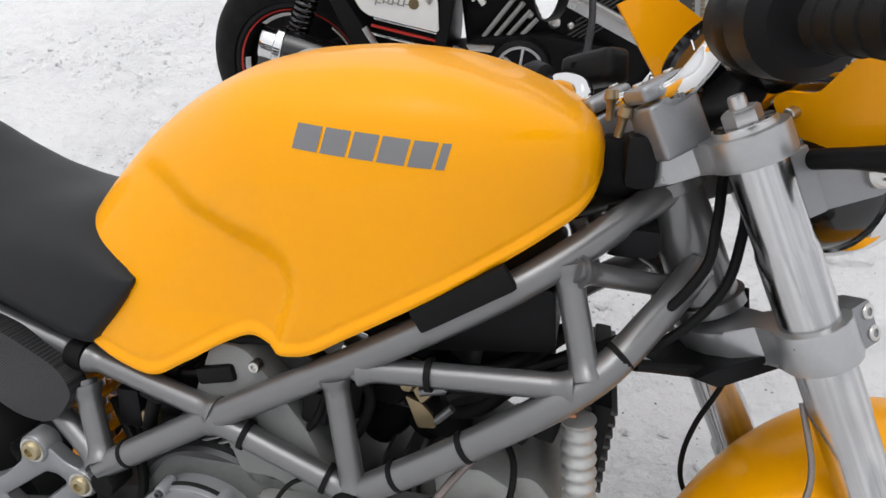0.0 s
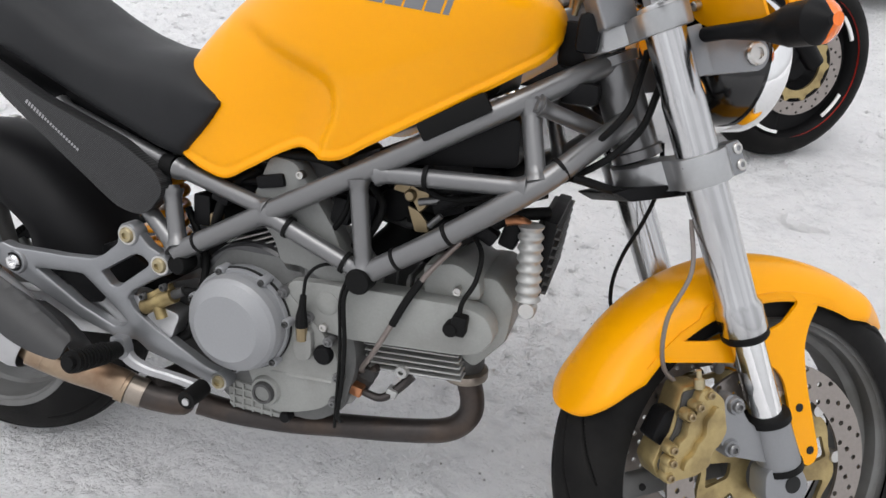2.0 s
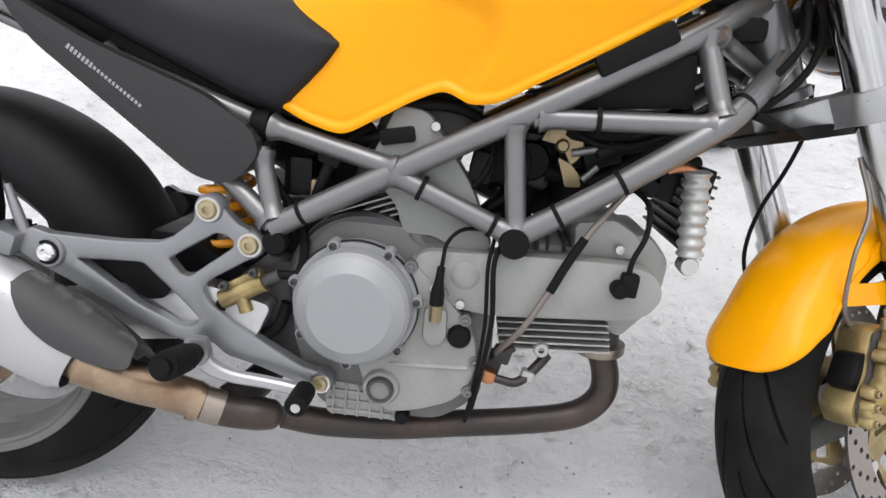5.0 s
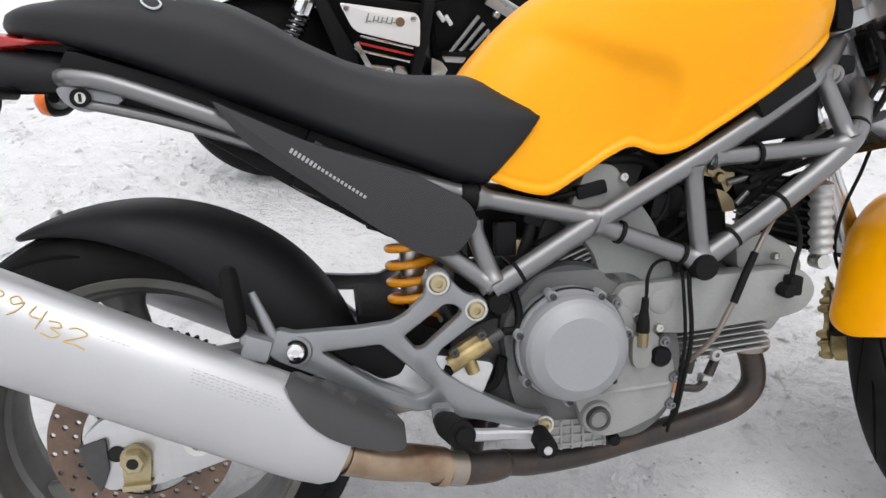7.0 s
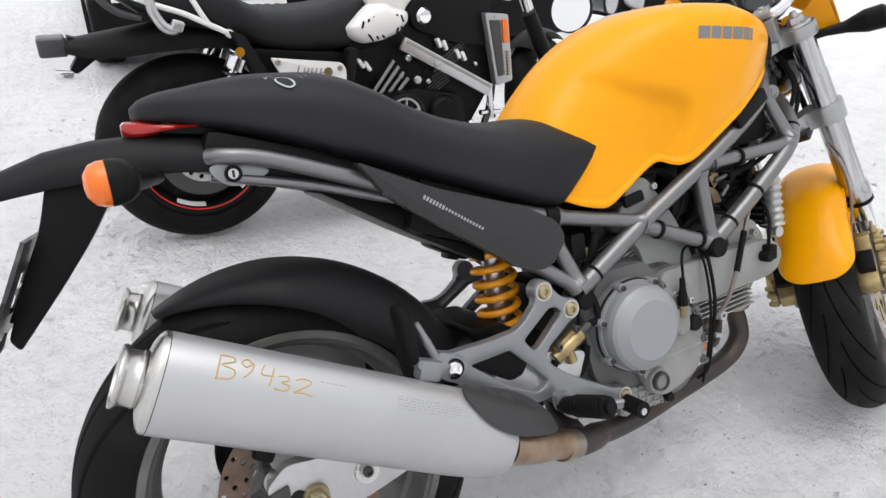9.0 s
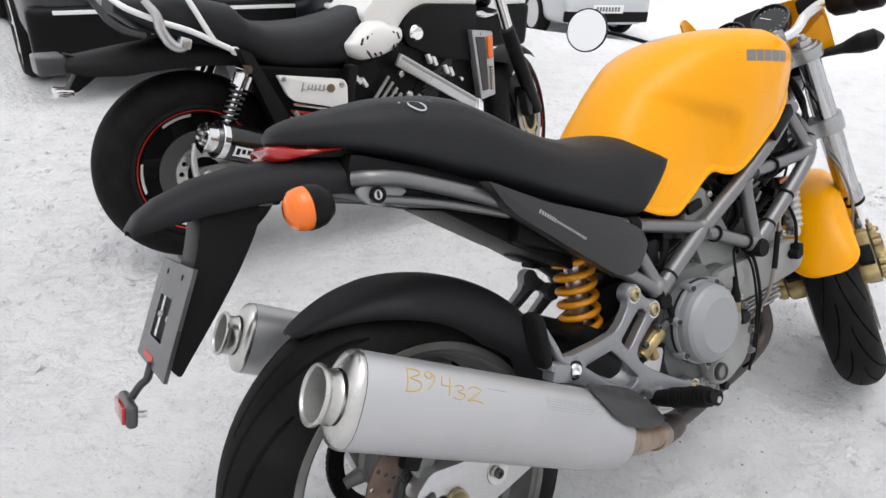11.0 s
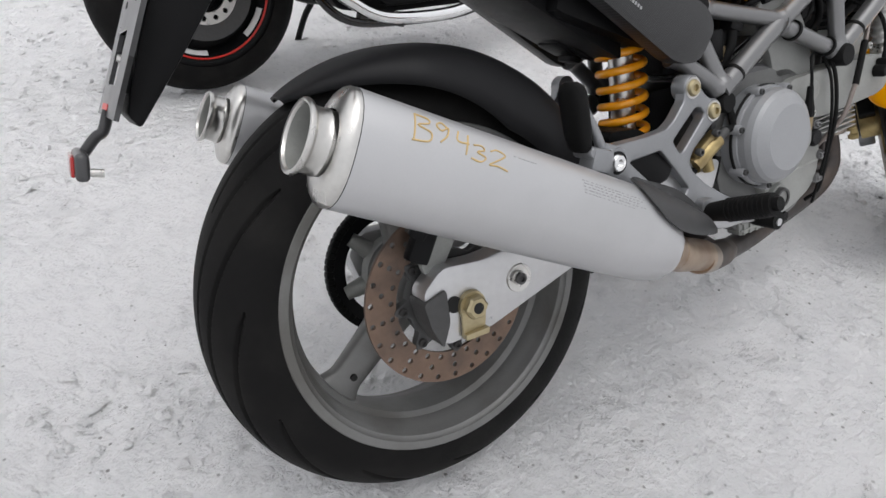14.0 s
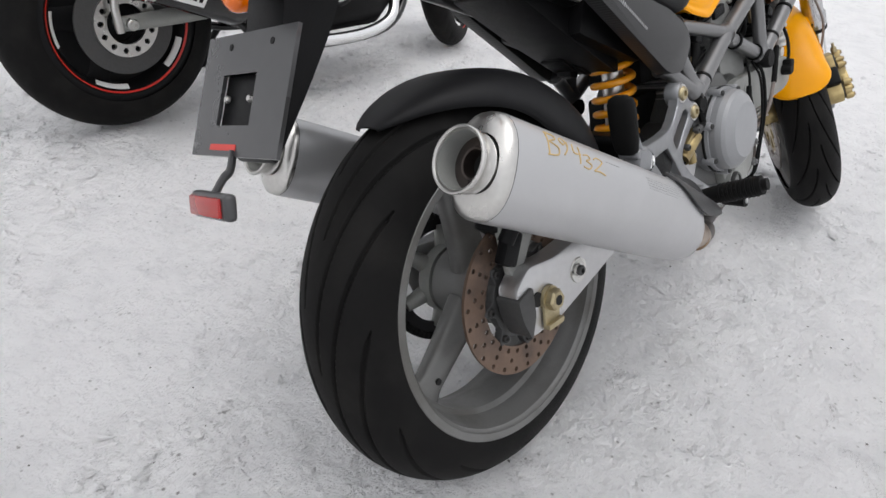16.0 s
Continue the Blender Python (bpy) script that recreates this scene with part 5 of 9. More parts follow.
# ---- engine ----
bm = bmesh.new()
slab(bm, rounded([(0.515, 0.345), (0.545, 0.270), (0.57, 0.250), (0.72, 0.252), (0.765, 0.285), (0.785, 0.37), (0.765, 0.47), (0.70, 0.52), (0.56, 0.52), (0.505, 0.45)], 0.02), -0.112, 0.11, 0.008)
engine = part("engine", bm, ENGINEGREY, bike, "grey air-cooled V-twin engine")
bm = bmesh.new()
slab(bm, rounded([(0.655, 0.470), (0.672, 0.478), (0.710, 0.443), (0.746, 0.407), (0.762, 0.379), (0.765, 0.340), (0.754, 0.309), (0.735, 0.290), (0.693, 0.273), (0.654, 0.265), (0.623, 0.283), (0.612, 0.318), (0.600, 0.345), (0.640, 0.400)], [0.01, 0.01, 0.01, 0.012, 0.015, 0.02, 0.02, 0.015, 0.015, 0.015, 0.02, 0.015, 0.01, 0.01]), -0.131, -0.105, 0.006)
part("crankcase_cover", bm, CAST, engine, "grey crankcase cover")
bm = bmesh.new()
slab(bm, rounded([(0.56, 0.296), (0.566, 0.246), (0.665, 0.246), (0.668, 0.290)], 0.008), -0.116, -0.09, 0.003)
for k in range(6):
    block(bm, (0.004, 0.006, 0.046), pose(0.575 + 0.017 * k, -0.1165, 0.270), 0.001, 1)
for k in range(3):
    block(bm, (0.098, 0.006, 0.004), pose(0.616, -0.1165, 0.255 + 0.014 * k), 0.001, 1)
part("sump", bm, CAST, engine, "ribbed grey sump casting")
# clutch cover with its screws
CC = Vector((0.600, -0.124, 0.417))
bm = bmesh.new()
rev(bm, [(0.0, 0.0560), (0.0520, 0.0555), (0.0545, 0.0540), (0.0690, 0.0440), (0.0740, 0.0380), (0.0768, 0.0280), (0.0780, 0.0040)], axis(CC), 72)
clutch = part("clutch_cover", bm, CLUTCH, engine, "round satin-grey clutch cover", sharp=10)
bm = bmesh.new()
rev(bm, [(0.0765, 0.0165), (0.0805, 0.0165), (0.0815, 0.015), (0.0815, -0.02), (0.0765, -0.02)], axis(CC), 72, closed=True)
part("clutch_flange", bm, CLUTCH, clutch)
bm = bmesh.new()
rev(bm, [(0.0770, 0.0100), (0.0835, 0.0100), (0.0835, 0.0055), (0.0770, 0.0055)], axis(CC), 72, closed=True)
part("gasket_line", bm, GAP_SHADE, clutch)
for k in range(7):
    a = radians(112 - 51.43 * k)
    p = CC + Vector((0.0815 * math.cos(a), -0.006, 0.0815 * math.sin(a)))
    bm = bmesh.new()
    rev(bm, [(0.0, 0.017), (0.0068, 0.017), (0.0078, 0.015), (0.0078, -0.006)], axis(p), 18)
    boss = part("screw_boss", bm, CLUTCH, clutch)
    bm = bmesh.new()
    bolt(bm, p + Vector((0, -0.017, 0)), r=0.0048, h=0.004)
    part("screw", bm, DARKCAST, clutch)
bm = bmesh.new()
rev(bm, [(0.0, 0.004), (0.096, 0.004), (0.101, 0.0), (0.103, -0.020), (0.103, -0.04), (0.0, -0.04)], axis(CC + Vector((0.004, 0.018, 0.014))), 64)
part("clutch_housing", bm, GREYPL, engine, "dark clutch housing ring")
bm = bmesh.new()
rev(bm, [(0.0860, 0.0), (0.0980, 0.0), (0.0980, -0.003), (0.0860, -0.003)], axis(CC + Vector((0.004, 0.013, 0.014))), 24, closed=True, a0=radians(-115), a1=radians(-62))
part("caution_sticker", bm, STICKER, engine, "faded caution sticker")
# oil sight glass, filler and sensor plugs
bm = bmesh.new()
rev(bm, [(0.0130, 0.014), (0.0165, 0.014), (0.0180, 0.011), (0.0190, -0.008), (0.0130, -0.008)], axis((0.641, -0.132, 0.302)), 32, closed=True)
part("sight_glass_ring", bm, DARKCAST, engine)
bm = bmesh.new()
rev(bm, [(0.0, 0.0105), (0.0132, 0.0105), (0.0132, 0.0)], axis((0.641, -0.132, 0.302)), 28)
part("sight_glass", bm, COVERGREY, engine, "grey oil sight glass")
bm = bmesh.new()
rev(bm, [(0.0185, 0.006), (0.0225, 0.006), (0.0255, 0.0), (0.0255, -0.008), (0.0185, -0.008)], axis((0.641, -0.132, 0.302)), 32, closed=True)
part("sight_glass_boss", bm, CAST, engine)
for nm, p, r in (("oil_plug", (0.738, -0.131, 0.387), 0.0155), ("drain_plug", (0.672, -0.12, 0.258), 0.010)):
    bm = bmesh.new()
    rev(bm, [(0.0, 0.010), (r * 0.8, 0.010), (r, 0.006), (r, -0.006)], axis(p), 20)
    part(nm, bm, BLACKPL, engine)
for p in ((0.710, -0.131, 0.441), (0.744, -0.131, 0.409), (0.757, -0.131, 0.310), (0.668, -0.131, 0.473), (0.762, -0.131, 0.352)):
    bm = bmesh.new()
    rev(bm, [(0.0, 0.004), (0.0080, 0.004), (0.0090, 0.0), (0.0090, -0.01)], axis(p), 16)
    bolt(bm, Vector(p) + Vector((0, -0.004, 0)), r=0.0052, h=0.005)
    part("case_screw", bm, FRAME, engine)
# cast boss under the sensor, and a soft rib across the case
bm = bmesh.new()
slab(bm, rounded([(0.690, 0.425), (0.690, 0.385), (0.697, 0.372), (0.714, 0.372), (0.722, 0.385), (0.720, 0.425)], 0.010), -0.142, -0.125, 0.006)
part("sensor_boss", bm, CAST, engine)
bm = bmesh.new()
tube(bm, [(0.650, -0.130, 0.338), (0.700, -0.1305, 0.340), (0.752, -0.130, 0.343)], 0.004, 10, 4, squash=0.6)
part("case_rib", bm, CAST, engine)

# belt covers
bm = bmesh.new()
slab(bm, rounded([(0.672, 0.495), (0.80, 0.502), (0.935, 0.505), (0.975, 0.497), (0.992, 0.466), (0.975, 0.438), (0.945, 0.428), (0.775, 0.415), (0.705, 0.424), (0.668, 0.450)], 0.02), -0.128, -0.085, 0.008)
cover = part("belt_cover", bm, CAST, engine, "smooth grey timing belt cover")
bm = bmesh.new()
slab(bm, rounded([(0.598, 0.590), (0.632, 0.672), (0.672, 0.668), (0.735, 0.580), (0.770, 0.500), (0.700, 0.478), (0.655, 0.500), (0.640, 0.545)], 0.014), -0.112, -0.070, 0.006)
part("upper_belt_cover", bm, COVERGREY, engine, "smooth grey timing belt cover")
bm = bmesh.new()
rev(bm, [(0.0, 0.004), (0.012, 0.004), (0.018, 0.001), (0.019, -0.004)], axis((0.738, -0.128, 0.468)), 28)
part("belt_cover_dimple", bm, CAST, cover)
for p in ((0.672, -0.112, 0.478), (0.683, -0.112, 0.650), (0.735, -0.128, 0.430), (0.928, -0.112, 0.520), (0.700, -0.128, 0.448)):
    bm = bmesh.new()
    bolt(bm, p, r=0.0065, h=0.007)
    part("cover_screw", bm, STEEL, cover)
# cylinders with fins, heads
for k in range(9):
    f = k / 8
    bm = bmesh.new()
    cx, cz = 0.586 + 0.035 * f, 0.492 + 0.085 * f
    block(bm, (0.125, 0.185, 0.0030), pose(cx, -0.005, cz, 0, -22, 0), 0.001, 1)
    part("cylinder_fin", bm, FINALLOY if k < 6 else DARKCAST, engine)
for k in range(6):
    bm = bmesh.new()
    block(bm, (0.150, 0.190, 0.0030), pose(0.858 + 0.002 * k, 0.0, 0.414 - 0.0095 * k, 0, -4, 0), 0.001, 1)
    part("cylinder_fin", bm, FINALLOY, engine)
for k in range(5):
    bm = bmesh.new()
    block(bm, (0.0035, 0.15, 0.11), pose(0.80 + 0.022 * k, 0.01, 0.46, 0, 0, 0), 0.001, 1)
    part("cylinder_fin", bm, DARKCAST, engine)
bm = bmesh.new()
block(bm, (0.12, 0.15, 0.13), pose(0.665, 0, 0.64, 0, 22, 0), 0.02)
block(bm, (0.10, 0.14, 0.12), pose(0.62, 0.0, 0.55, 0, 22, 0), 0.01)
part("upper_cylinder", bm, DARKCAST, engine)
bm = bmesh.new()
block(bm, (0.14, 0.13, 0.10), pose(0.90, 0.01, 0.455), 0.012)
slab(bm, rounded([(0.93, 0.53), (0.93, 0.40), (0.955, 0.385), (1.0, 0.44), (1.005, 0.50), (0.975, 0.535)], 0.012), -0.075, 0.08, 0.01)
slab(bm, rounded([(0.87, 0.545), (0.875, 0.50), (0.96, 0.505), (0.955, 0.535), (0.92, 0.555)], 0.01), -0.10, 0.05, 0.006)
part("front_head", bm, CAST, engine)
bm = bmesh.new()
rev(bm, [(0.0, 0.012), (0.030, 0.012), (0.034, 0.006), (0.034, -0.02)], axis((0.93, -0.035, 0.375), (0.0, 0, -1)), 24)
part("exhaust_port", bm, DARKCAST, engine)
# oil cooler with cast end tank
bm = bmesh.new()
block(bm, (0.020, 0.20, 0.112), pose(1.032, 0.036, 0.570, 0, 6, 0), 0.003)
cooler = part("oil_cooler", bm, BLACKPL, bike, "black finned oil cooler")
for k in range(8):
    bm = bmesh.new()
    block(bm, (0.034, 0.196, 0.0040), pose(1.032 + 0.0013 * (k - 3.5), 0.036, 0.522 + 0.0137 * k, 0, 6, 0), 0.001, 1)
    part("cooler_fin", bm, DARKCAST, cooler)
bm = bmesh.new()
prof = [(0.0, 0.056), (0.012, 0.056)]
for k in range(71):
    prof.append((0.0162 + 0.0019 * math.cos(2 * math.pi * 7 * k / 70), 0.053 - 0.106 * k / 70))
prof += [(0.012, -0.056), (0.0, -0.056)]
rev(bm, prof, axis((1.019, -0.088, 0.570), (-0.08, 0.0, 1)), 24)
part("cooler_end_tank", bm, FINALLOY, cooler, "ribbed bare alloy end tank")
bm = bmesh.new()
tube(bm, [(1.012, -0.086, 0.622), (0.996, -0.084, 0.627), (0.980, -0.080, 0.622)], 0.0070, 12, 4)
part("cooler_union", bm, COPPER, cooler)
bm = bmesh.new()
rev(bm, [(0.005, 0.010), (0.011, 0.010), (0.013, 0.006), (0.013, -0.012)], axis((1.024, -0.086, 0.502)), 20)
part("cooler_bolt", bm, STEEL, cooler)
# throttle bodies between the cylinders
for cx, cz in ((0.815, 0.625), (0.875, 0.640)):
    bm = bmesh.new()
    block(bm, (0.062, 0.110, 0.100), pose(cx, 0.012, cz, 0, 12, 0), 0.016, 3)
    body_ = part("throttle_body", bm, DARKCAST, bike, "dark cast throttle body")
    bm = bmesh.new()
    rev(bm, [(0.0, 0.012), (0.024, 0.012), (0.027, 0.008), (0.027, -0.004)], axis((cx - 0.008, -0.044, cz - 0.012)), 24)
    part("float_cap", bm, BLACKPL, body_)
    bm = bmesh.new()
    tube(bm, [(cx, 0.01, cz - 0.03), (cx - 0.015, 0.012, cz - 0.075), (cx - 0.045, 0.014, cz - 0.11)], 0.030, 18, 5)
    part("intake_stub", bm, RUBBER, body_, "black rubber intake stub")
# dark clutter between the frame tubes
bm = bmesh.new()
slab(bm, rounded([(0.79, 0.70), (0.845, 0.685), (0.99, 0.700), (0.985, 0.765), (0.93, 0.745)], 0.012), -0.105, 0.105, 0.01)
slab(bm, rounded([(0.60, 0.66), (0.72, 0.68), (0.95, 0.79), (0.95, 0.83), (0.60, 0.72)], 0.01), -0.08, 0.08, 0.01)
part("airbox", bm, BLACKPL, bike, "black airbox under the tank")
bm = bmesh.new()
block(bm, (0.16, 0.10, 0.10), pose(0.84, 0.05, 0.61), 0.02)
block(bm, (0.20, 0.10, 0.055), pose(0.885, 0.02, 0.655), 0.015)
throttle = part("throttle_body", bm, BLACKPL, bike, "black throttle body and hoses behind the frame")
for x0, z0, x1, z1, r in ((0.80, 0.60, 0.86, 0.66, 0.030), (0.87, 0.55, 0.86, 0.66, 0.028), (0.745, 0.585, 0.80, 0.62, 0.026)):
    bm = bmesh.new()
    tube(bm, [(x0, -0.02, z0), (x1, -0.02, z1)], r, 20, 1)
    part("intake_hose", bm, RUBBER, throttle)
for size, at_ in (((0.06, 0.03, 0.05), pose(0.760, -0.075, 0.610, 0, 10, 0)), ((0.05, 0.03, 0.03), pose(0.895, -0.07, 0.63, 0, -20, 0)), ((0.12, 0.12, 0.10), pose(0.53, 0.02, 0.58)), ((0.10, 0.10, 0.14), pose(0.50, 0.02, 0.44))):
    bm = bmesh.new()
    block(bm, size, at_, 0.010)
    part("electrical_box", bm, BLACKPL, throttle)
for pts, r in (
    ([(0.80, -0.06, 0.66), (0.86, -0.085, 0.655), (0.93, -0.08, 0.66), (1.00, -0.05, 0.70)], 0.010),
    ([(0.83, -0.05, 0.60), (0.90, -0.06, 0.60), (0.95, -0.05, 0.635), (1.02, -0.02, 0.66)], 0.012),
    ([(0.90, -0.07, 0.57), (0.945, -0.075, 0.60), (0.985, -0.06, 0.625), (1.03, -0.03, 0.63)], 0.009),
    ([(0.55, -0.09, 0.64), (0.60, -0.10, 0.66), (0.68, -0.10, 0.675), (0.74, -0.09, 0.66), (0.78, -0.07, 0.60)], 0.007),
    ([(0.53, -0.10, 0.53), (0.545, -0.11, 0.57), (0.56, -0.10, 0.61), (0.60, -0.08, 0.64)], 0.008),
    ([(0.76, -0.09, 0.55), (0.79, -0.10, 0.58), (0.80, -0.09, 0.62), (0.77, -0.08, 0.65)], 0.006),
    ([(0.84, -0.09, 0.665), (0.89, -0.10, 0.645), (0.94, -0.10, 0.652), (0.99, -0.08, 0.672)], 0.0045),
    ([(0.72, -0.10, 0.56), (0.75, -0.11, 0.60), (0.755, -0.10, 0.64), (0.73, -0.09, 0.67)], 0.0045),
):
    bm = bmesh.new()
    tube(bm, pts, r, 10, 6)
    part("wiring_run", bm, RUBBER, throttle, "black wiring and hoses")
for px, py, pz, turn, size in ((0.745, -0.095, 0.605, 10, (0.030, 0.03, 0.040)), (0.900, -0.095, 0.640, -25, (0.034, 0.02, 0.014)), (0.955, -0.080, 0.600, 30, (0.030, 0.03, 0.022)), (0.555, -0.105, 0.605, 20, (0.030, 0.025, 0.035)), (0.985, -0.06, 0.60, 15, (0.026, 0.03, 0.040))):
    bm = bmesh.new()
    block(bm, size, pose(px, py, pz, 0, turn, 0), 0.006)
    part("connector", bm, BLACKPL, throttle, "black wiring connector")
bm = bmesh.new()
rev(bm, [(0.0, 0.003), (0.026, 0.003), (0.028, 0.0), (0.028, -0.003)], axis((0.842, -0.088, 0.640)), 24, a0=radians(-60), a1=radians(170))
rev(bm, [(0.0, 0.009), (0.006, 0.009), (0.009, 0.004), (0.009, -0.002)], axis((0.842, -0.090, 0.640)), 14)
slab(bm, rounded([(0.838, 0.625), (0.852, 0.588), (0.872, 0.590), (0.868, 0.605), (0.856, 0.618)], 0.004), -0.092, -0.086, 0.001)
slab(bm, rounded([(0.826, 0.668), (0.822, 0.648), (0.836, 0.640), (0.846, 0.664)], 0.004), -0.094, -0.088, 0.001)
part("throttle_quadrant", bm, BRASS, throttle, "brass-coloured throttle quadrant")
bm = bmesh.new()
tube(bm, [(0.855, -0.092, 0.632), (0.905, -0.094, 0.645)], 0.0055, 10, 1)
tube(bm, [(0.872, -0.092, 0.600), (0.889, -0.093, 0.618)], 0.0045, 10, 1)
part("throttle_rod", bm, FRAME, throttle)
bm = bmesh.new()
block(bm, (0.03, 0.02, 0.024), pose(0.527, -0.098, 0.556), 0.004)
part("fuse_clip", bm, BRASS, throttle)
bm = bmesh.new()
block(bm, (0.045, 0.022, 0.020), pose(0.636, -0.108, 0.634, 0, -12, 0), 0.005)
tube(bm, [(0.615, -0.108, 0.630), (0.585, -0.10, 0.622), (0.56, -0.07, 0.61)], 0.005, 8, 4)
part("coil_plug", bm, BLACKPL, engine)


def cable(name, pts, r, mat, parent, label=""):
    bm = bmesh.new()
    tube(bm, pts, r, 9, 7)
    return part(name, bm, mat, parent, label)


cable("sensor_lead", [(0.706, -0.142, 0.455), (0.708, -0.144, 0.485), (0.712, -0.140, 0.512), (0.732, -0.128, 0.528), (0.775, -0.115, 0.527)], 0.0026, RUBBER, engine, "black sensor lead")
cable("lead_boot", [(0.705, -0.142, 0.430), (0.705, -0.143, 0.445), (0.706, -0.143, 0.462), (0.707, -0.143, 0.480)], [0.0095, 0.0090, 0.0058, 0.0050], RUBBER, engine)
cable("sensor_body", [(0.705, -0.140, 0.408), (0.705, -0.141, 0.418), (0.705, -0.142, 0.431)], 0.0088, BRASS, engine)
cable("wiring_loom", [(0.782, -0.126, 0.520), (0.772, -0.146, 0.490), (0.777, -0.148, 0.42), (0.772, -0.140, 0.35), (0.764, -0.132, 0.29), (0.760, -0.11, 0.265)], 0.0034, RUBBER, engine, "black wiring loom")
cable("wiring_loom", [(0.770, -0.124, 0.520), (0.765, -0.143, 0.485), (0.769, -0.145, 0.41), (0.764, -0.137, 0.33), (0.757, -0.125, 0.262)], 0.0026, RUBBER, engine)
cable("plug_lead", [(0.939, -0.137, 0.495), (0.942, -0.137, 0.515), (0.955, -0.128, 0.545), (0.955, -0.11, 0.580), (0.93, -0.08, 0.60)], 0.0036, RUBBER, engine, "black plug lead")
bm = bmesh.new()
block(bm, (0.022, 0.020, 0.030), pose(0.941, -0.137, 0.481, 0, 4, 0), 0.005)
rev(bm, [(0.0, 0.012), (0.009, 0.012), (0.011, 0.008), (0.011, -0.008)], axis((0.930, -0.137, 0.474)), 16)
part("plug_cap", bm, RUBBER, engine, "black plug cap")
cable("brake_hose", [(0.925, -0.115, 0.592), (0.885, -0.132, 0.540), (0.850, -0.140, 0.475)], 0.0042, BRAID, engine, "braided hose")
cable("hose_sleeve", [(0.880, -0.133, 0.533), (0.862, -0.138, 0.500), (0.845, -0.141, 0.462)], 0.0058, RUBBER, engine)
cable("brake_hose", [(0.845, -0.141, 0.464), (0.818, -0.138, 0.410), (0.793, -0.115, 0.368), (0.790, -0.09, 0.350)], 0.0042, BRAID, engine, "braided hose")
cable("oil_line", [(0.775, -0.095, 0.322), (0.80, -0.100, 0.318), (0.822, -0.098, 0.316), (0.842, -0.088, 0.330), (0.862, -0.075, 0.352)], [0.0055, 0.0060, 0.0065, 0.0075, 0.0075], PIPE, engine, "rusty oil line")
cable("oil_line", [(0.772, -0.085, 0.345), (0.795, -0.095, 0.352), (0.812, -0.098, 0.366)], 0.0065, PIPE, engine, "rusty oil line")
for size, spot, mt in (((0.020, 0.022, 0.018), (0.782, -0.098, 0.322), COPPER), ((0.024, 0.024, 0.020), (0.798, -0.092, 0.352), SOOT), ((0.034, 0.03, 0.030), (0.782, -0.078, 0.335), SOOT), ((0.018, 0.018, 0.016), (0.836, -0.090, 0.325), FINALLOY)):
    bm = bmesh.new()
    block(bm, size, pose(*spot, 0, 14, 0), 0.004)
    part("line_union", bm, mt, engine)
for px_, pz_ in ((0.764, 0.300), (0.850, 0.366)):
    bm = bmesh.new()
    rev(bm, [(0.004, 0.006), (0.009, 0.006), (0.011, 0.002), (0.011, -0.02), (0.004, -0.02)], axis((px_, -0.094, pz_)), 18, closed=True)
    part("drain_lug", bm, FINALLOY, engine)

# ---- footrest brackets ----
def lateral(x):
    return -0.128 - 0.046 * min(1.15, max(0.0, (0.56 - x) / 0.34)) ** 1.8


def strip(bm, pts, widths, thick=0.016, shift=0.0):
    """A flat cast bar along x-z points that follows the bracket's bow."""
    p = [Vector((x, 0, z)) for x, z in pts]
    p = curve_points(p, 5)
    rings = []
    for i, q in enumerate(p):
        d = (p[min(i + 1, len(p) - 1)] - p[max(i - 1, 0)]).normalized()
        s = Vector((-d.z, 0, d.x))
        f = i / (len(p) - 1) * (len(widths) - 1)
        k = min(int(f), len(widths) - 2)
        wv = widths[k] + (widths[k + 1] - widths[k]) * (f - k)
        y = lateral(q.x) + shift
        e = 0.003
        rings.append([q + s * a + Vector((0, y + b, 0)) for a, b in ((-wv / 2 + e, -thick / 2), (wv / 2 - e, -thick / 2), (wv / 2, -thick / 2 + e), (wv / 2, thick / 2), (-wv / 2, thick / 2), (-wv / 2, -thick / 2 + e))])
    loft(bm, rings)


def flip(bm, side):
    if side > 0:
        for v in bm.verts:
            v.co.y = -v.co.y


BRACKET_EDGE = [(0.187, 0.474), (0.203, 0.487), (0.222, 0.479), (0.300, 0.474), (0.346, 0.475), (0.366, 0.484), (0.391, 0.506), (0.394, 0.524), (0.406, 0.538), (0.423, 0.531), (0.445, 0.507), (0.463, 0.498), (0.479, 0.484), (0.472, 0.466), (0.456, 0.458), (0.412, 0.430), (0.403, 0.416), (0.412, 0.399), (0.445, 0.372), (0.490, 0.345), (0.535, 0.320), (0.562, 0.314), (0.573, 0.299), (0.560, 0.285), (0.523, 0.298), (0.474, 0.316), (0.434, 0.328), (0.415, 0.345), (0.376, 0.345), (0.327, 0.366), (0.250, 0.416), (0.200, 0.446), (0.186, 0.460)]
BRACKET_GAPS = [
    [(0.253, 0.449), (0.330, 0.448), (0.366, 0.412), (0.400, 0.376), (0.392, 0.367), (0.376, 0.364), (0.322, 0.393)],
    [(0.361, 0.455), (0.419, 0.493), (0.432, 0.491), (0.442, 0.482), (0.440, 0.475), (0.388, 0.434), (0.377, 0.434)],
]


def closer(pts, step):
    """Adds points along a closed outline so that it can bend."""
    out = []
    for k, p in enumerate(pts):
        e = pts[(k + 1) % len(pts)]
        m = max(1, int(math.dist(p, e) / step))
        out += [(p[0] + (e[0] - p[0]) * i / m, p[1] + (e[1] - p[1]) * i / m) for i in range(m)]
    return out


def inset(pts, d):
    """Moves a closed outline to its left by d."""
    out = []
    for k, p in enumerate(pts):
        a, c = Vector(pts[k - 1]), Vector(pts[(k + 1) % len(pts)])
        t = (c - a).normalized()
        out.append((p[0] - t.y * d, p[1] + t.x * d))
    return out


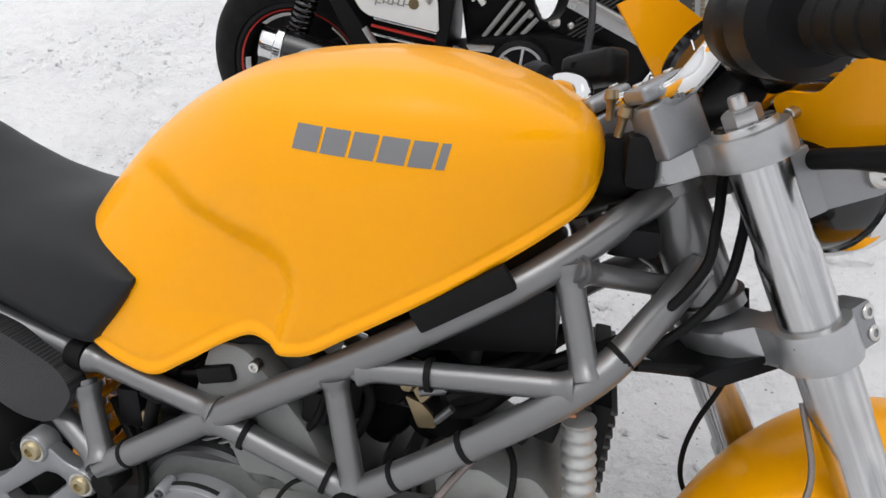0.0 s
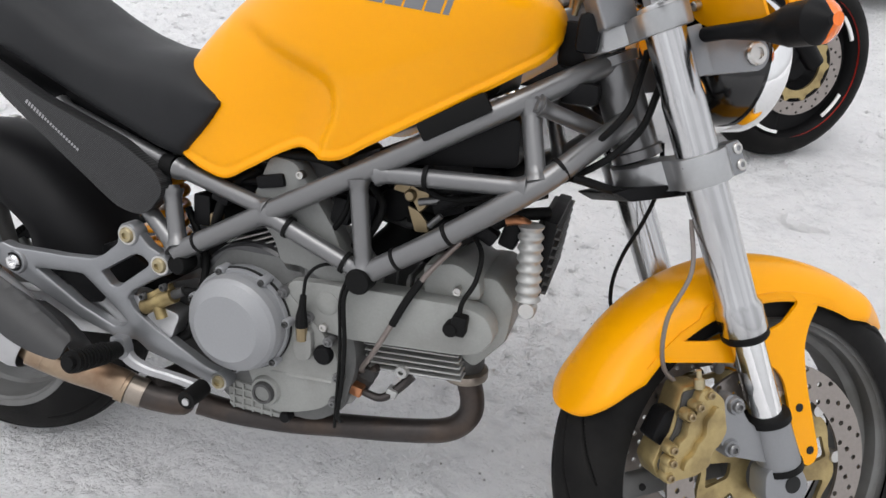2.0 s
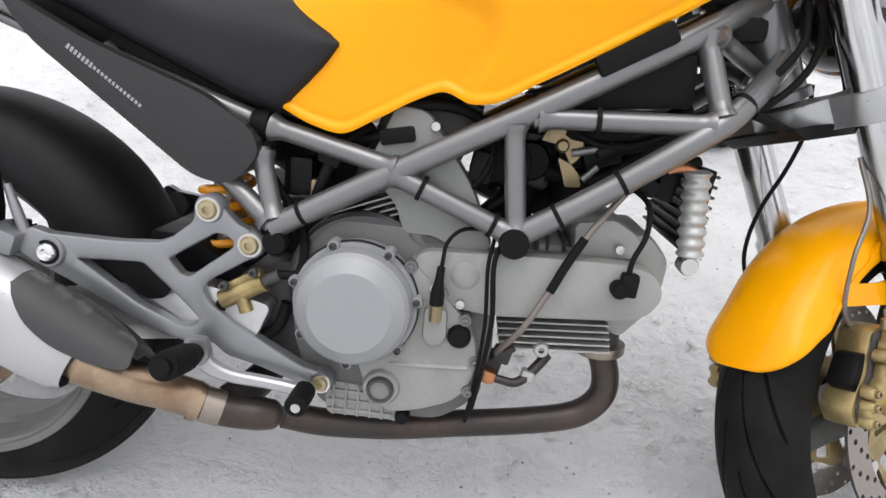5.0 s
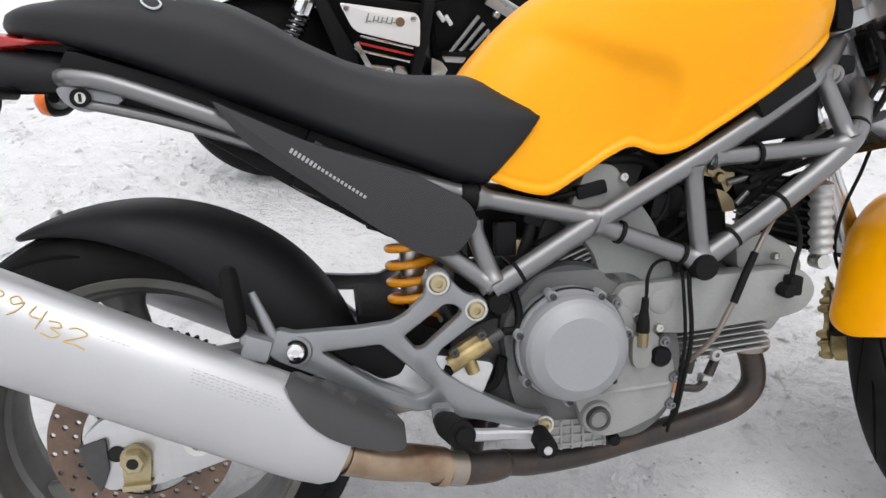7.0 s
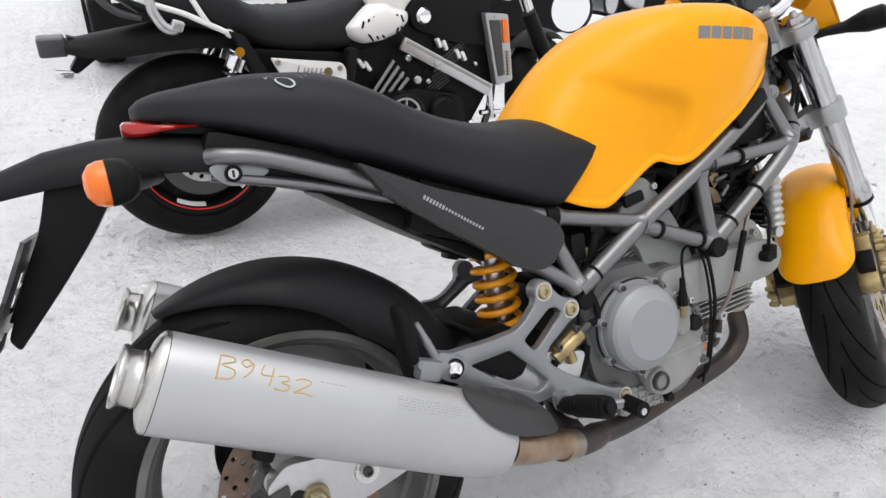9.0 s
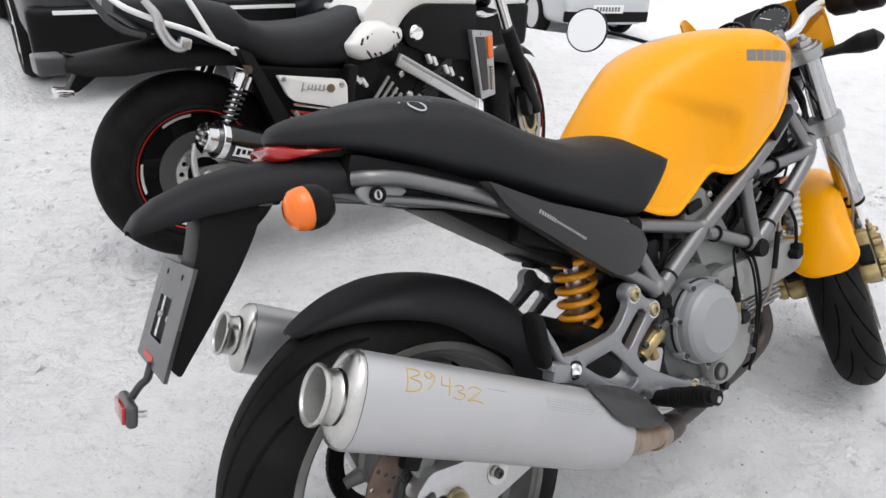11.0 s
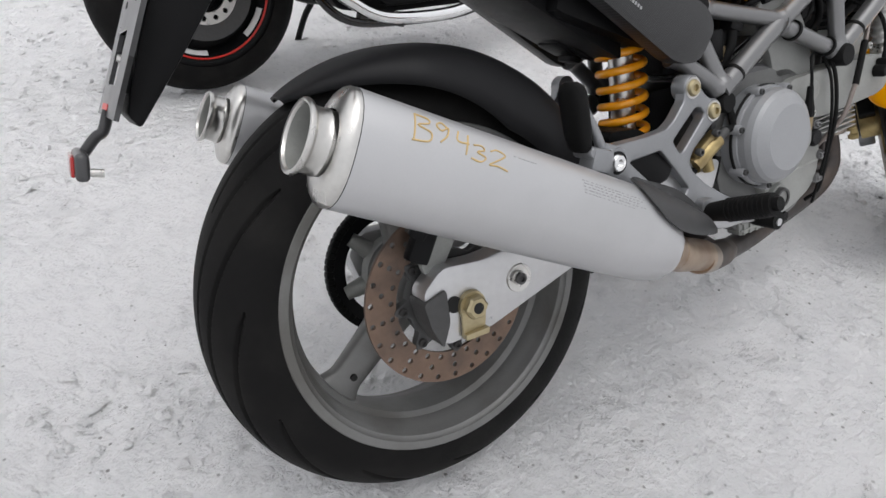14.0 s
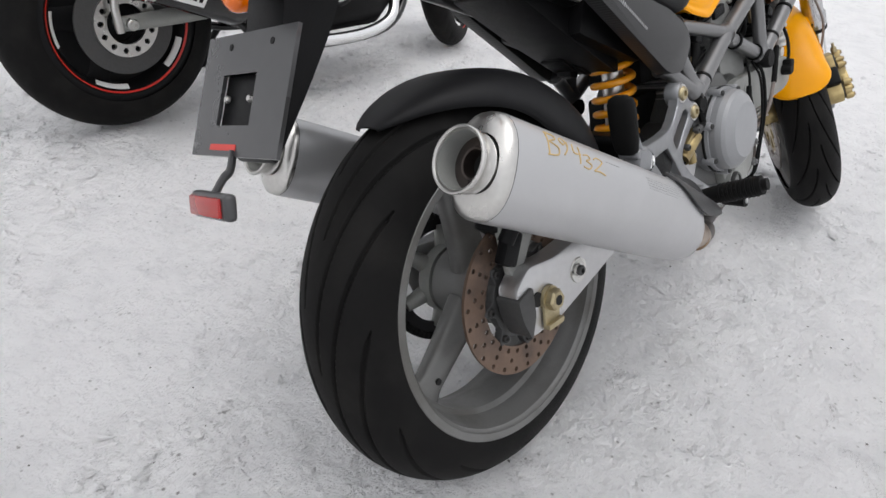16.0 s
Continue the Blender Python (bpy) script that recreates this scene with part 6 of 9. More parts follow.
def casting(bm, outline, gaps, thick, ease, bend):
    """A cast plate with openings and a sloping eased front edge that follows a bow."""
    tmp = bmesh.new()
    edges = []
    for loop, turn in [(outline, 1)] + [(g, 1) for g in gaps]:
        area = sum(loop[k - 1][0] * loop[k][1] - loop[k][0] * loop[k - 1][1] for k in range(len(loop)))
        inward = ease if (area > 0) == (loop is outline) else -ease
        loop = closer(loop, 0.012)
        small = inset(loop, inward)
        layers = [(loop, thick / 2), (loop, -thick / 2 + ease * 0.8), (inset(loop, inward * 0.35), -thick / 2 + ease * 0.25), (small, -thick / 2)]
        rows = [[tmp.verts.new((x, y, z)) for x, z in pts] for pts, y in layers]
        n = len(loop)
        for a, c in zip(rows, rows[1:]):
            for k in range(n):
                tmp.faces.new((a[k], a[(k + 1) % n], c[(k + 1) % n], c[k]))
        edges += [tmp.edges.get((rows[-1][k], rows[-1][(k + 1) % n])) for k in range(n)]
    bmesh.ops.triangle_fill(tmp, edges=edges, use_beauty=True)
    bmesh.ops.recalc_face_normals(tmp, faces=tmp.faces)
    for v in tmp.verts:
        v.co.y += bend(v.co.x)
    join(bm, tmp)


for side in (-1, 1):
    bm = bmesh.new()
    casting(bm, rounded(BRACKET_EDGE, 0.005, 3), [rounded(g, 0.0045, 3) for g in BRACKET_GAPS], 0.018, 0.0032, lateral)
    flip(bm, side)
    br = part("footrest_bracket", bm, BRACKET, bike, "silver cast footrest bracket", sharp=24)
    for (x, z), r in (((0.410, 0.523), 0.0185), ((0.462, 0.481), 0.0185), ((0.222, 0.456), 0.021), ((0.560, 0.300), 0.016)):
        bm = bmesh.new()
        rev(bm, [(0.0, 0.010), (r - 0.002, 0.010), (r, 0.007), (r, -0.014)], axis((x, lateral(x), z)), 28)
        flip(bm, side)
        part("bracket_boss", bm, BRACKET, br)
    if side > 0:
        continue
    for (x, z), r, mt in (((0.410, 0.523), 0.0125, ZINC), ((0.462, 0.481), 0.0125, ZINC), ((0.222, 0.456), 0.0125, CHROME), ((0.560, 0.300), 0.011, ZINC)):
        bm = bmesh.new()
        rev(bm, [(0.0, 0.002), (r * 0.42, 0.002), (r * 0.42, 0.006), (r * 0.8, 0.0055), (r, 0.002), (r, -0.002)], axis((x, lateral(x) - 0.010, z)), 24)
        part("bracket_bolt", bm, mt, br)
        bm = bmesh.new()
        rev(bm, [(r + 0.0005, 0.0012), (r + 0.003, 0.0012), (r + 0.003, -0.001)], axis((x, lateral(x) - 0.010, z)), 24)
        part("bolt_washer", bm, BLACKPL if mt is CHROME else STEEL, br)
    bm = bmesh.new()
    slab(bm, rounded([(0.262, 0.440), (0.325, 0.460), (0.368, 0.425), (0.355, 0.400), (0.33, 0.395)], 0.008), -0.150, -0.143, 0.002)
    part("heel_plate", bm, BLACKPL, br, "black plastic heel plate")
# pillion peg, folded up
bm = bmesh.new()
block(bm, (0.034, 0.028, 0.030), pose(0.178, -0.192, 0.470, 0, 20, 0), 0.006)
tube(bm, [(0.196, -0.184, 0.478), (0.186, -0.183, 0.505), (0.174, -0.181, 0.536)], [0.007, 0.0065, 0.0045], 10, 3)
rev(bm, [(0.0, 0.016), (0.006, 0.016), (0.008, 0.013), (0.008, -0.016)], axis((0.166, -0.188, 0.482)), 14)
peg_mount = part("pillion_peg_mount", bm, BRACKET, bike, "silver pillion peg hinge")
bm = bmesh.new()
rings = []
for f, hx, hy in ((0.0, 0.006, 0.012), (0.06, 0.009, 0.017), (0.25, 0.0105, 0.0205), (0.6, 0.0105, 0.0215), (0.85, 0.0105, 0.021), (0.95, 0.009, 0.018), (1.0, 0.005, 0.010)):
    c = Vector((0.157, -0.187, 0.484)).lerp(Vector((0.149, -0.187, 0.570)), f)
    rings.append([c + Vector((hx * math.copysign(abs(math.cos(a)) ** 0.7, math.cos(a)), hy * math.copysign(abs(math.sin(a)) ** 0.7, math.sin(a)), 0)) for a in (2 * math.pi * k / 20 for k in range(20))])
loft(bm, rings)
part("pillion_peg", bm, RUBBER, peg_mount, "black rubber pillion peg folded up")
bm = bmesh.new()
tube(bm, [(0.405, -0.172, 0.340), (0.408, -0.20, 0.347), (0.415, -0.278, 0.368)], [0.012, 0.0155, 0.0165], 18, 4)
rest = part("footrest", bm, RUBBER, bike, "black rubber rider footrest")
bm = bmesh.new()
for k in range(9):
    f = 0.16 + 0.09 * k
    c = Vector((0.408, -0.20, 0.347)).lerp(Vector((0.415, -0.278, 0.368)), f)
    rev(bm, [(0.0160, -0.0018), (0.0178, -0.0010), (0.0178, 0.0010), (0.0160, 0.0018)], axis(c, (0.09, -1, 0.27)), 18)
part("footrest_ribs", bm, RUBBER, rest)
bm = bmesh.new()
slab(bm, rounded([(0.392, 0.362), (0.420, 0.362), (0.426, 0.335), (0.412, 0.322), (0.394, 0.334)], 0.008), -0.180, -0.164, 0.002)
hinge = part("footrest_hinge", bm, BRACKET, rest, "silver folding hinge")
bm = bmesh.new()
tube(bm, [(0.415, -0.276, 0.368), (0.416, -0.286, 0.370)], 0.010, 14, 1)
part("footrest_tip", bm, RUBBER, rest)
bm = bmesh.new()
strip(bm, [(0.408, 0.352), (0.420, 0.325), (0.45, 0.311), (0.50, 0.305), (0.545, 0.298)], [0.026, 0.020, 0.016, 0.014, 0.016], 0.012, -0.034)
lever = part("brake_pedal", bm, PEDAL, bike, "bare alloy brake pedal")
bm = bmesh.new()
tube(bm, [(0.545, -0.158, 0.297), (0.545, -0.200, 0.296)], 0.0145, 18, 1)
part("pedal_tip", bm, RUBBER, lever, "black rubber pedal tip")
bm = bmesh.new()
rev(bm, [(0.0, 0.002), (0.006, 0.002), (0.006, 0.0)], axis((0.545, -0.200, 0.294)), 16)
part("pedal_tip_face", bm, ALU, lever)
# rear brake master cylinder
bm = bmesh.new()
tube(bm, [(0.425, -0.135, 0.402), (0.455, -0.135, 0.419), (0.480, -0.135, 0.433)], 0.013, 18, 1)
tube(bm, [(0.450, -0.137, 0.415), (0.458, -0.137, 0.390)], 0.0095, 14, 1)
block(bm, (0.058, 0.014, 0.010), pose(0.450, -0.135, 0.432, 0, -30, 0), 0.003)
master = part("brake_master_cylinder", bm, GOLD, bike, "gold brake master cylinder")
for p in ((0.430, -0.143, 0.424), (0.468, -0.143, 0.446)):
    bm = bmesh.new()
    bolt(bm, p, r=0.006)
    part("cylinder_screw", bm, DARKCAST, master)
bm = bmesh.new()
tube(bm, [(0.480, -0.135, 0.433), (0.500, -0.135, 0.444)], 0.008, 12, 1)
part("hose_union", bm, DARKCAST, master)
cable("hose", [(0.500, -0.135, 0.444), (0.525, -0.130, 0.45), (0.52, -0.11, 0.50), (0.47, -0.08, 0.56)], 0.006, RUBBER, master)
cable("hose", [(0.426, -0.135, 0.400), (0.41, -0.125, 0.36), (0.44, -0.115, 0.34), (0.49, -0.115, 0.36), (0.505, -0.115, 0.40)], 0.008, RUBBER, master)
bm = bmesh.new()
block(bm, (0.03, 0.03, 0.05), pose(0.515, -0.095, 0.570), 0.006)
part("fluid_reservoir", bm, BLACKPL, master)


# ---- front end, turned a little to the left ----
S = STEER


def leg(side, s):
    """A point s metres down a fork leg from the top clamp."""
    return STEM + FORE * 0.004 + Vector((0, side * 0.092, 0)) - RAKE * s


def at(f, y, r):
    """A point of the steering head: f ahead, y to the left, r up the stem."""
    return STEM + FORE * f + Vector((0, y, 0)) + RAKE * r


front_wheel = three_spoke(FW, 0.229, 0.100, 0.203, 0.040, 0.040, 0.046, 0.016, radians(75), "grey three-spoke cast front wheel", S)
part("tyre", tyre_mesh(0.292, 0.063, 0.060, FW, 720, 120, sweep_grooves(14, 0.75, 1, 0.035)), TYRE, front_wheel, "black tyre with swept tread grooves", m=S)
for side in (-1, 1):
    bm = bmesh.new()
    disc_plate(bm, 0.118, 0.160, 0.0045, [3, 3, 3, 3], 60, 0.0040, axis(FW + Vector((0, side * 0.066, 0))))
    part("brake_disc", bm, DISC, front_wheel, "drilled steel brake disc", m=S)
    bm = bmesh.new()
    c = FW + Vector((0, side * 0.062, 0))
    ring_out = [(c.x + r * math.cos(a), c.z + r * math.sin(a)) for a, r in ((2 * math.pi * k / 90, 0.110 + 0.004 * math.cos(2 * math.pi * k / 10)) for k in range(90))]
    cuts = []
    for k in range(9):
        a = 2 * math.pi * k / 9
        cuts.append(rounded([(c.x + r * math.cos(a + da), c.z + r * math.sin(a + da)) for r, da in ((0.062, 0.10), (0.062, 0.46), (0.100, 0.58), (0.100, 0.22))], 0.006))
    cuts.append([(c.x + 0.034 * math.cos(2 * math.pi * k / 30), c.z + 0.034 * math.sin(2 * math.pi * k / 30)) for k in range(30)])
    holed(bm, ring_out, cuts, c.y - 0.003, c.y + 0.003)
    carrier = part("disc_carrier", bm, GOLD, front_wheel, "gold disc carrier", m=S)
    for k in range(9):
        a = 2 * math.pi * k / 9 + 0.2
        bm = bmesh.new()
        rev(bm, [(0.003, 0.006), (0.0085, 0.006), (0.0095, 0.003), (0.0095, -0.006)], axis(c + Vector((0.115 * math.cos(a), 0, 0.115 * math.sin(a))), (0, side, 0)), 14)
        part("disc_bobbin", bm, STEEL, front_wheel, m=S)
for side in (-1, 1):
    bm = bmesh.new()
    rev(bm, [(0.0, 0.040), (0.0245, 0.040), (0.0245, -0.070), (0.0262, -0.078), (0.0262, -0.240), (0.0255, -0.250), (0.0255, -0.345), (0.0298, -0.354), (0.0298, -0.384), (0.0285, -0.390), (0.022, -0.390)], axis(leg(side, 0.0), RAKE), 36)
    outer = part("fork_leg", bm, FORKALU, bike, "polished alloy fork tube", m=S)
    bm = bmesh.new()
    tube(bm, [leg(side, 0.380), leg(side, 0.53)], 0.0215, 28, 1)
    part("stanchion", bm, CHROME, outer, "chromed fork slider", m=S)
    bm = bmesh.new()
    rev(bm, [(0.022, 0.0), (0.0300, 0.0), (0.0300, 0.006), (0.027, 0.010), (0.022, 0.010)], axis(leg(side, 0.390), -RAKE), 28)
    part("dust_seal", bm, RUBBER, outer, m=S)
    bm = bmesh.new()
    rev(bm, [(0.022, 0.0), (0.0300, 0.003), (0.0300, 0.012), (0.022, 0.014)], axis(leg(side, 0.508), -RAKE), 28)
    part("lug_ring", bm, RUBBER, outer, m=S)
    bm = bmesh.new()
    yc = side * 0.092
    slab(bm, rounded([(1.239, 0.416), (1.246, 0.424), (1.258, 0.420), (1.279, 0.387), (1.300, 0.376), (1.320, 0.330), (1.257, 0.340), (1.242, 0.352)], [0.008, 0.006, 0.008, 0.01, 0.006, 0.006, 0.012, 0.010]), yc - 0.011, yc + 0.011, 0.004)
    lug = part("axle_lug", bm, BRACKET, outer, "grey cast axle lug", m=S)
    bm = bmesh.new()
    tube(bm, [leg(side, 0.520), leg(side, 0.585)], [0.0265, 0.0285], 28, 1)
    part("lug_barrel", bm, BRACKET, outer, m=S)
    bm = bmesh.new()
    tube(bm, [leg(side, 0.583), leg(side, 0.592)], 0.0300, 28, 1)
    part("lug_band", bm, RUBBER, outer, m=S)
    bm = bmesh.new()
    slab(bm, rounded([(1.313, 0.318), (1.326, 0.330), (1.368, 0.328), (1.386, 0.300), (1.372, 0.268), (1.340, 0.262), (1.316, 0.282)], 0.012), yc - 0.017, yc + 0.017, 0.005)
    part("axle_clamp", bm, BRACKET, outer, "grey cast axle clamp", m=S)
    for x, z in ((1.255, 0.409), (1.256, 0.352)):
        bm = bmesh.new()
        rev(bm, [(0.0, 0.004), (0.0105, 0.004), (0.0125, 0.0), (0.0125, -0.022)], axis((x, yc + side * 0.012, z), (0, side, 0)), 20)
        part("lug_boss", bm, BRACKET, outer, m=S)
        bm = bmesh.new()
        bolt(bm, (x, yc + side * 0.016, z), (0, side, 0), 0.0078, 0.006)
        part("caliper_bolt", bm, FRAME, outer, m=S)
    # solid black disc, painted for the shaded axle hole
    bm = bmesh.new()
    rev(bm, [(0.0, 0.002), (0.0115, 0.002), (0.0130, 0.0), (0.0130, -0.012)], axis(FW + Vector((0.004, side * 0.108, 0.002)), (0, side, 0)), 20)
    part("axle_end", bm, GAP_SHADE, outer, m=S)
    # fork top: washer, wide hexagon and adjuster
    bm = bmesh.new()
    rev(bm, [(0.0, 0.006), (0.024, 0.006), (0.026, 0.003), (0.026, -0.002)], axis(leg(side, -0.034), RAKE), 30)
    rev(bm, [(0.0, 0.018), (0.014, 0.018), (0.0160, 0.0155), (0.0160, 0.004)], axis(leg(side, -0.034), RAKE), 6)
    rev(bm, [(0.0, 0.029), (0.0065, 0.029), (0.0075, 0.026), (0.0075, 0.015)], axis(leg(side, -0.034), RAKE), 12)
    part("fork_cap", bm, ALU, outer, "alloy fork cap with a hexagon", m=S)


# four-piston calipers
for side in (-1, 1):
    y0, y1 = side * 0.058, side * 0.100
    bm = bmesh.new()
    slab(bm, rounded([(1.178, 0.430), (1.206, 0.436), (1.226, 0.424), (1.234, 0.384), (1.226, 0.358), (1.217, 0.334), (1.199, 0.318), (1.158, 0.308), (1.146, 0.330), (1.156, 0.356), (1.166, 0.374), (1.170, 0.400)], 0.006), min(y0, y1), max(y0, y1), 0.004)
    cal = part("brake_caliper", bm, GOLD, bike, "gold four-piston brake caliper", m=S)
    ye = side * 0.103
    # outer half: a waved casting with a raised flank, parted from the inner half by a dark joint
    bm = bmesh.new()
    slab(bm, rounded([(1.176, 0.425), (1.204, 0.431), (1.222, 0.420), (1.229, 0.384), (1.221, 0.360), (1.212, 0.338), (1.196, 0.323), (1.160, 0.314), (1.152, 0.330), (1.162, 0.355), (1.171, 0.374), (1.175, 0.400)], 0.006), min(ye - side * 0.004, ye), max(ye - side * 0.004, ye), 0.001)
    part("caliper_joint", bm, DARKCAST, cal, m=S)
    bm = bmesh.new()
    slab(bm, rounded([(1.191, 0.431), (1.206, 0.435), (1.226, 0.422), (1.235, 0.384), (1.226, 0.360), (1.219, 0.352), (1.217, 0.334), (1.199, 0.321), (1.158, 0.312), (1.151, 0.333), (1.164, 0.350), (1.170, 0.366), (1.178, 0.372), (1.179, 0.390), (1.188, 0.398), (1.186, 0.414)], 0.006), min(ye, ye + side * 0.016), max(ye, ye + side * 0.016), 0.004)
    part("caliper_bridge", bm, GOLD, cal, m=S)
    bm = bmesh.new()
    slab(bm, rounded([(1.210, 0.415), (1.222, 0.410), (1.230, 0.384), (1.222, 0.364), (1.212, 0.356), (1.210, 0.338), (1.196, 0.328), (1.172, 0.330), (1.176, 0.345), (1.186, 0.352), (1.190, 0.366), (1.200, 0.376), (1.198, 0.396), (1.206, 0.404)], 0.007), min(ye + side * 0.012, ye + side * 0.024), max(ye + side * 0.012, ye + side * 0.024), 0.006)
    part("piston_cover", bm, GOLD, cal, "raised gold piston housing", m=S)
    for x, z in ((1.203, 0.427), (1.190, 0.411), (1.179, 0.399), (1.160, 0.356), (1.161, 0.339), (1.160, 0.320)):
        bm = bmesh.new()
        rev(bm, [(0.0, 0.004), (0.0068, 0.004), (0.0085, 0.0), (0.0085, -0.012)], axis((x, ye + side * 0.014, z), (0, side, 0)), 16)
        part("screw_seat", bm, GOLD, cal, m=S)
        bm = bmesh.new()
        bolt(bm, (x, ye + side * 0.018, z), (0, side, 0), 0.0050, 0.004)
        part("caliper_screw", bm, BRASS, cal, m=S)
    bm = bmesh.new()
    slab(bm, rounded([(1.142, 0.362), (1.158, 0.398), (1.180, 0.402), (1.184, 0.378), (1.160, 0.350)], 0.005), min(side * 0.066, side * 0.098), max(side * 0.066, side * 0.098), 0.003)
    part("brake_pad", bm, BLACKPL, cal, m=S)
    bm = bmesh.new()
    rev(bm, [(0.0, 0.018), (0.0035, 0.018), (0.0035, 0.008), (0.007, 0.006), (0.007, -0.006)], axis((1.194, side * 0.108, 0.438), (-0.2, 0, 1)), 10)
    part("bleed_nipple", bm, ZINC, cal, m=S)
# mudguard
bm = bmesh.new()
rings = []
a0, a1, steps = radians(167), radians(45), 90
for i in range(steps + 1):
    f = (i / steps) ** 1.5
    a = a0 + (a1 - a0) * f
    R = 0.3015 + 0.001 * (1 - f) ** 3
    tip = min((1 - (1 - min(1.0, f * 12)) ** 2) ** 0.5 * 0.75 + 0.25, 0.35 + 5.0 * (1 - f), 1.0)
    wide = 0.074 * tip
    drop = 0.054 * min(1.0, 0.15 + 6.0 * f, 0.3 + 4 * (1 - f))
    outer, inner = [], []
    for k in range(23):
        s = -1 + k / 11
        y = wide * math.copysign(abs(math.sin(s * math.pi / 2)) ** 0.92, s)
        fall = drop * (1 - math.cos(s * math.pi / 2)) ** 1.15
        for off, lst in ((0, outer), (0.0035, inner)):
            rr = R - fall - off
            lst.append(FW + Vector((rr * math.cos(a), y * (1 - off * 8), rr * math.sin(a))))
    rings.append(outer + inner[::-1])
loft(bm, rings)
fender = part("front_mudguard", bm, YELLOW, bike, "glossy yellow front mudguard", m=S, sharp=60)
rim_arc = [(FW.x + 0.258 * math.cos(radians(d)), FW.z + 0.258 * math.sin(radians(d))) for d in range(146, 70, -4)]
arm_line = rounded([(1.394, 0.549), (1.380, 0.517), (1.377, 0.483), (1.389, 0.435), (1.426, 0.335), (1.422, 0.319), (1.409, 0.313), (1.396, 0.325), (1.379, 0.362), (1.363, 0.408), (1.351, 0.438), (1.328, 0.458), (1.260, 0.458), (1.150, 0.455)], [0.02, 0.02, 0.03, 0.03, 0.010, 0.01, 0.01, 0.01, 0.02, 0.03, 0.02, 0.02, 0.01, 0.02])
window = rounded([(1.178, 0.494), (1.186, 0.484), (1.230, 0.486), (1.313, 0.502), (1.337, 0.515), (1.358, 0.545), (1.345, 0.555), (1.296, 0.553), (1.228, 0.539), (1.212, 0.527), (1.206, 0.509), (1.193, 0.502)], 0.006)
for side in (-1, 1):
    bm = bmesh.new()
    y = side * 0.0725
    holed(bm, rim_arc + arm_line, [window], y - 0.0025, y + 0.0025)
    arm = part("mudguard_arm", bm, YELLOW, fender, "yellow mudguard side arm", m=S)
    # black discs on the arm, painted for shade in the bolt holes
    for x, z in ((1.383, 0.398), (1.411, 0.337)):
        bm = bmesh.new()
        rev(bm, [(0.0, 0.0035), (0.006, 0.0035), (0.0065, 0.0)], axis((x, y, z), (0, side, 0)), 12)
        part("arm_bolt_hole", bm, GAP_SHADE, fender, m=S)
# clamps: round ends that grip the legs, arms that sweep back to the stem
def clamp_mesh(r0, r1, ring):
    half = [(0.004 + ring * math.cos(radians(d)), -0.092 + ring * math.sin(radians(d))) for d in range(60, -221, -20)]
    right = [(-0.004, -0.045)] + [(x, y) for x, y in half] + [(-0.024, -0.055), (-0.048, -0.040), (-0.058, -0.014)]
    outline = right + [(x, -y) for x, y in right[::-1]]
    bm = bmesh.new()
    top = [bm.verts.new(at(f, y, r1)) for f, y in outline]
    low = [bm.verts.new(at(f, y, r0)) for f, y in outline]
    bm.faces.new(top)
    bm.faces.new(list(reversed(low)))
    n = len(outline)
    for i in range(n):
        j = (i + 1) % n
        bm.faces.new((top[i], low[i], low[j], top[j]))
    lids = set(top), set(low)
    rims = [e for e in bm.edges if any(e.verts[0] in q and e.verts[1] in q for q in lids)]
    bmesh.ops.bevel(bm, geom=rims, offset=0.003, segments=2, affect="EDGES", profile=0.6, clamp_overlap=True)
    return bm


yoke = part("top_clamp", clamp_mesh(0.006, 0.034, 0.034), CLAMPALLOY, bike, "silver top fork clamp", m=S)
lower_yoke = part("bottom_clamp", clamp_mesh(-0.186, -0.146, 0.0345), CLAMPALLOY, bike, "silver bottom fork clamp", m=S)
for side in (-1, 1):
    bm = bmesh.new()
    block(bm, (0.030, 0.022, 0.042), Matrix.Translation(at(0.040, side * 0.098, -0.166)) @ RAKE.to_track_quat("Z", "Y").to_matrix().to_4x4(), 0.004)
    part("clamp_ear", bm, BRACKET, lower_yoke, m=S)
    for r in (-0.155, -0.176):
        bm = bmesh.new()
        bolt(bm, at(0.044, side * 0.109, r), FORE * 0.2 + Vector((0, side, 0)), 0.0075, 0.006)
        part("clamp_bolt", bm, STEEL, lower_yoke, m=S)
bm = bmesh.new()
rev(bm, [(0.0, 0.020), (0.008, 0.020), (0.009, 0.014), (0.017, 0.014), (0.018, 0.002), (0.022, 0.002), (0.024, 0.0)], axis(at(-0.022, 0, 0.034), RAKE), 24)
part("stem_nut", bm, ALU, yoke, m=S)
bm = bmesh.new()
slab(bm, rounded([(1.075, 0.668), (1.10, 0.658), (1.20, 0.678), (1.215, 0.692), (1.18, 0.690), (1.10, 0.676)], 0.004), -0.055, 0.055, 0.002)
part("lower_shroud", bm, BLACKPL, lower_yoke, "black plastic shroud", m=S)
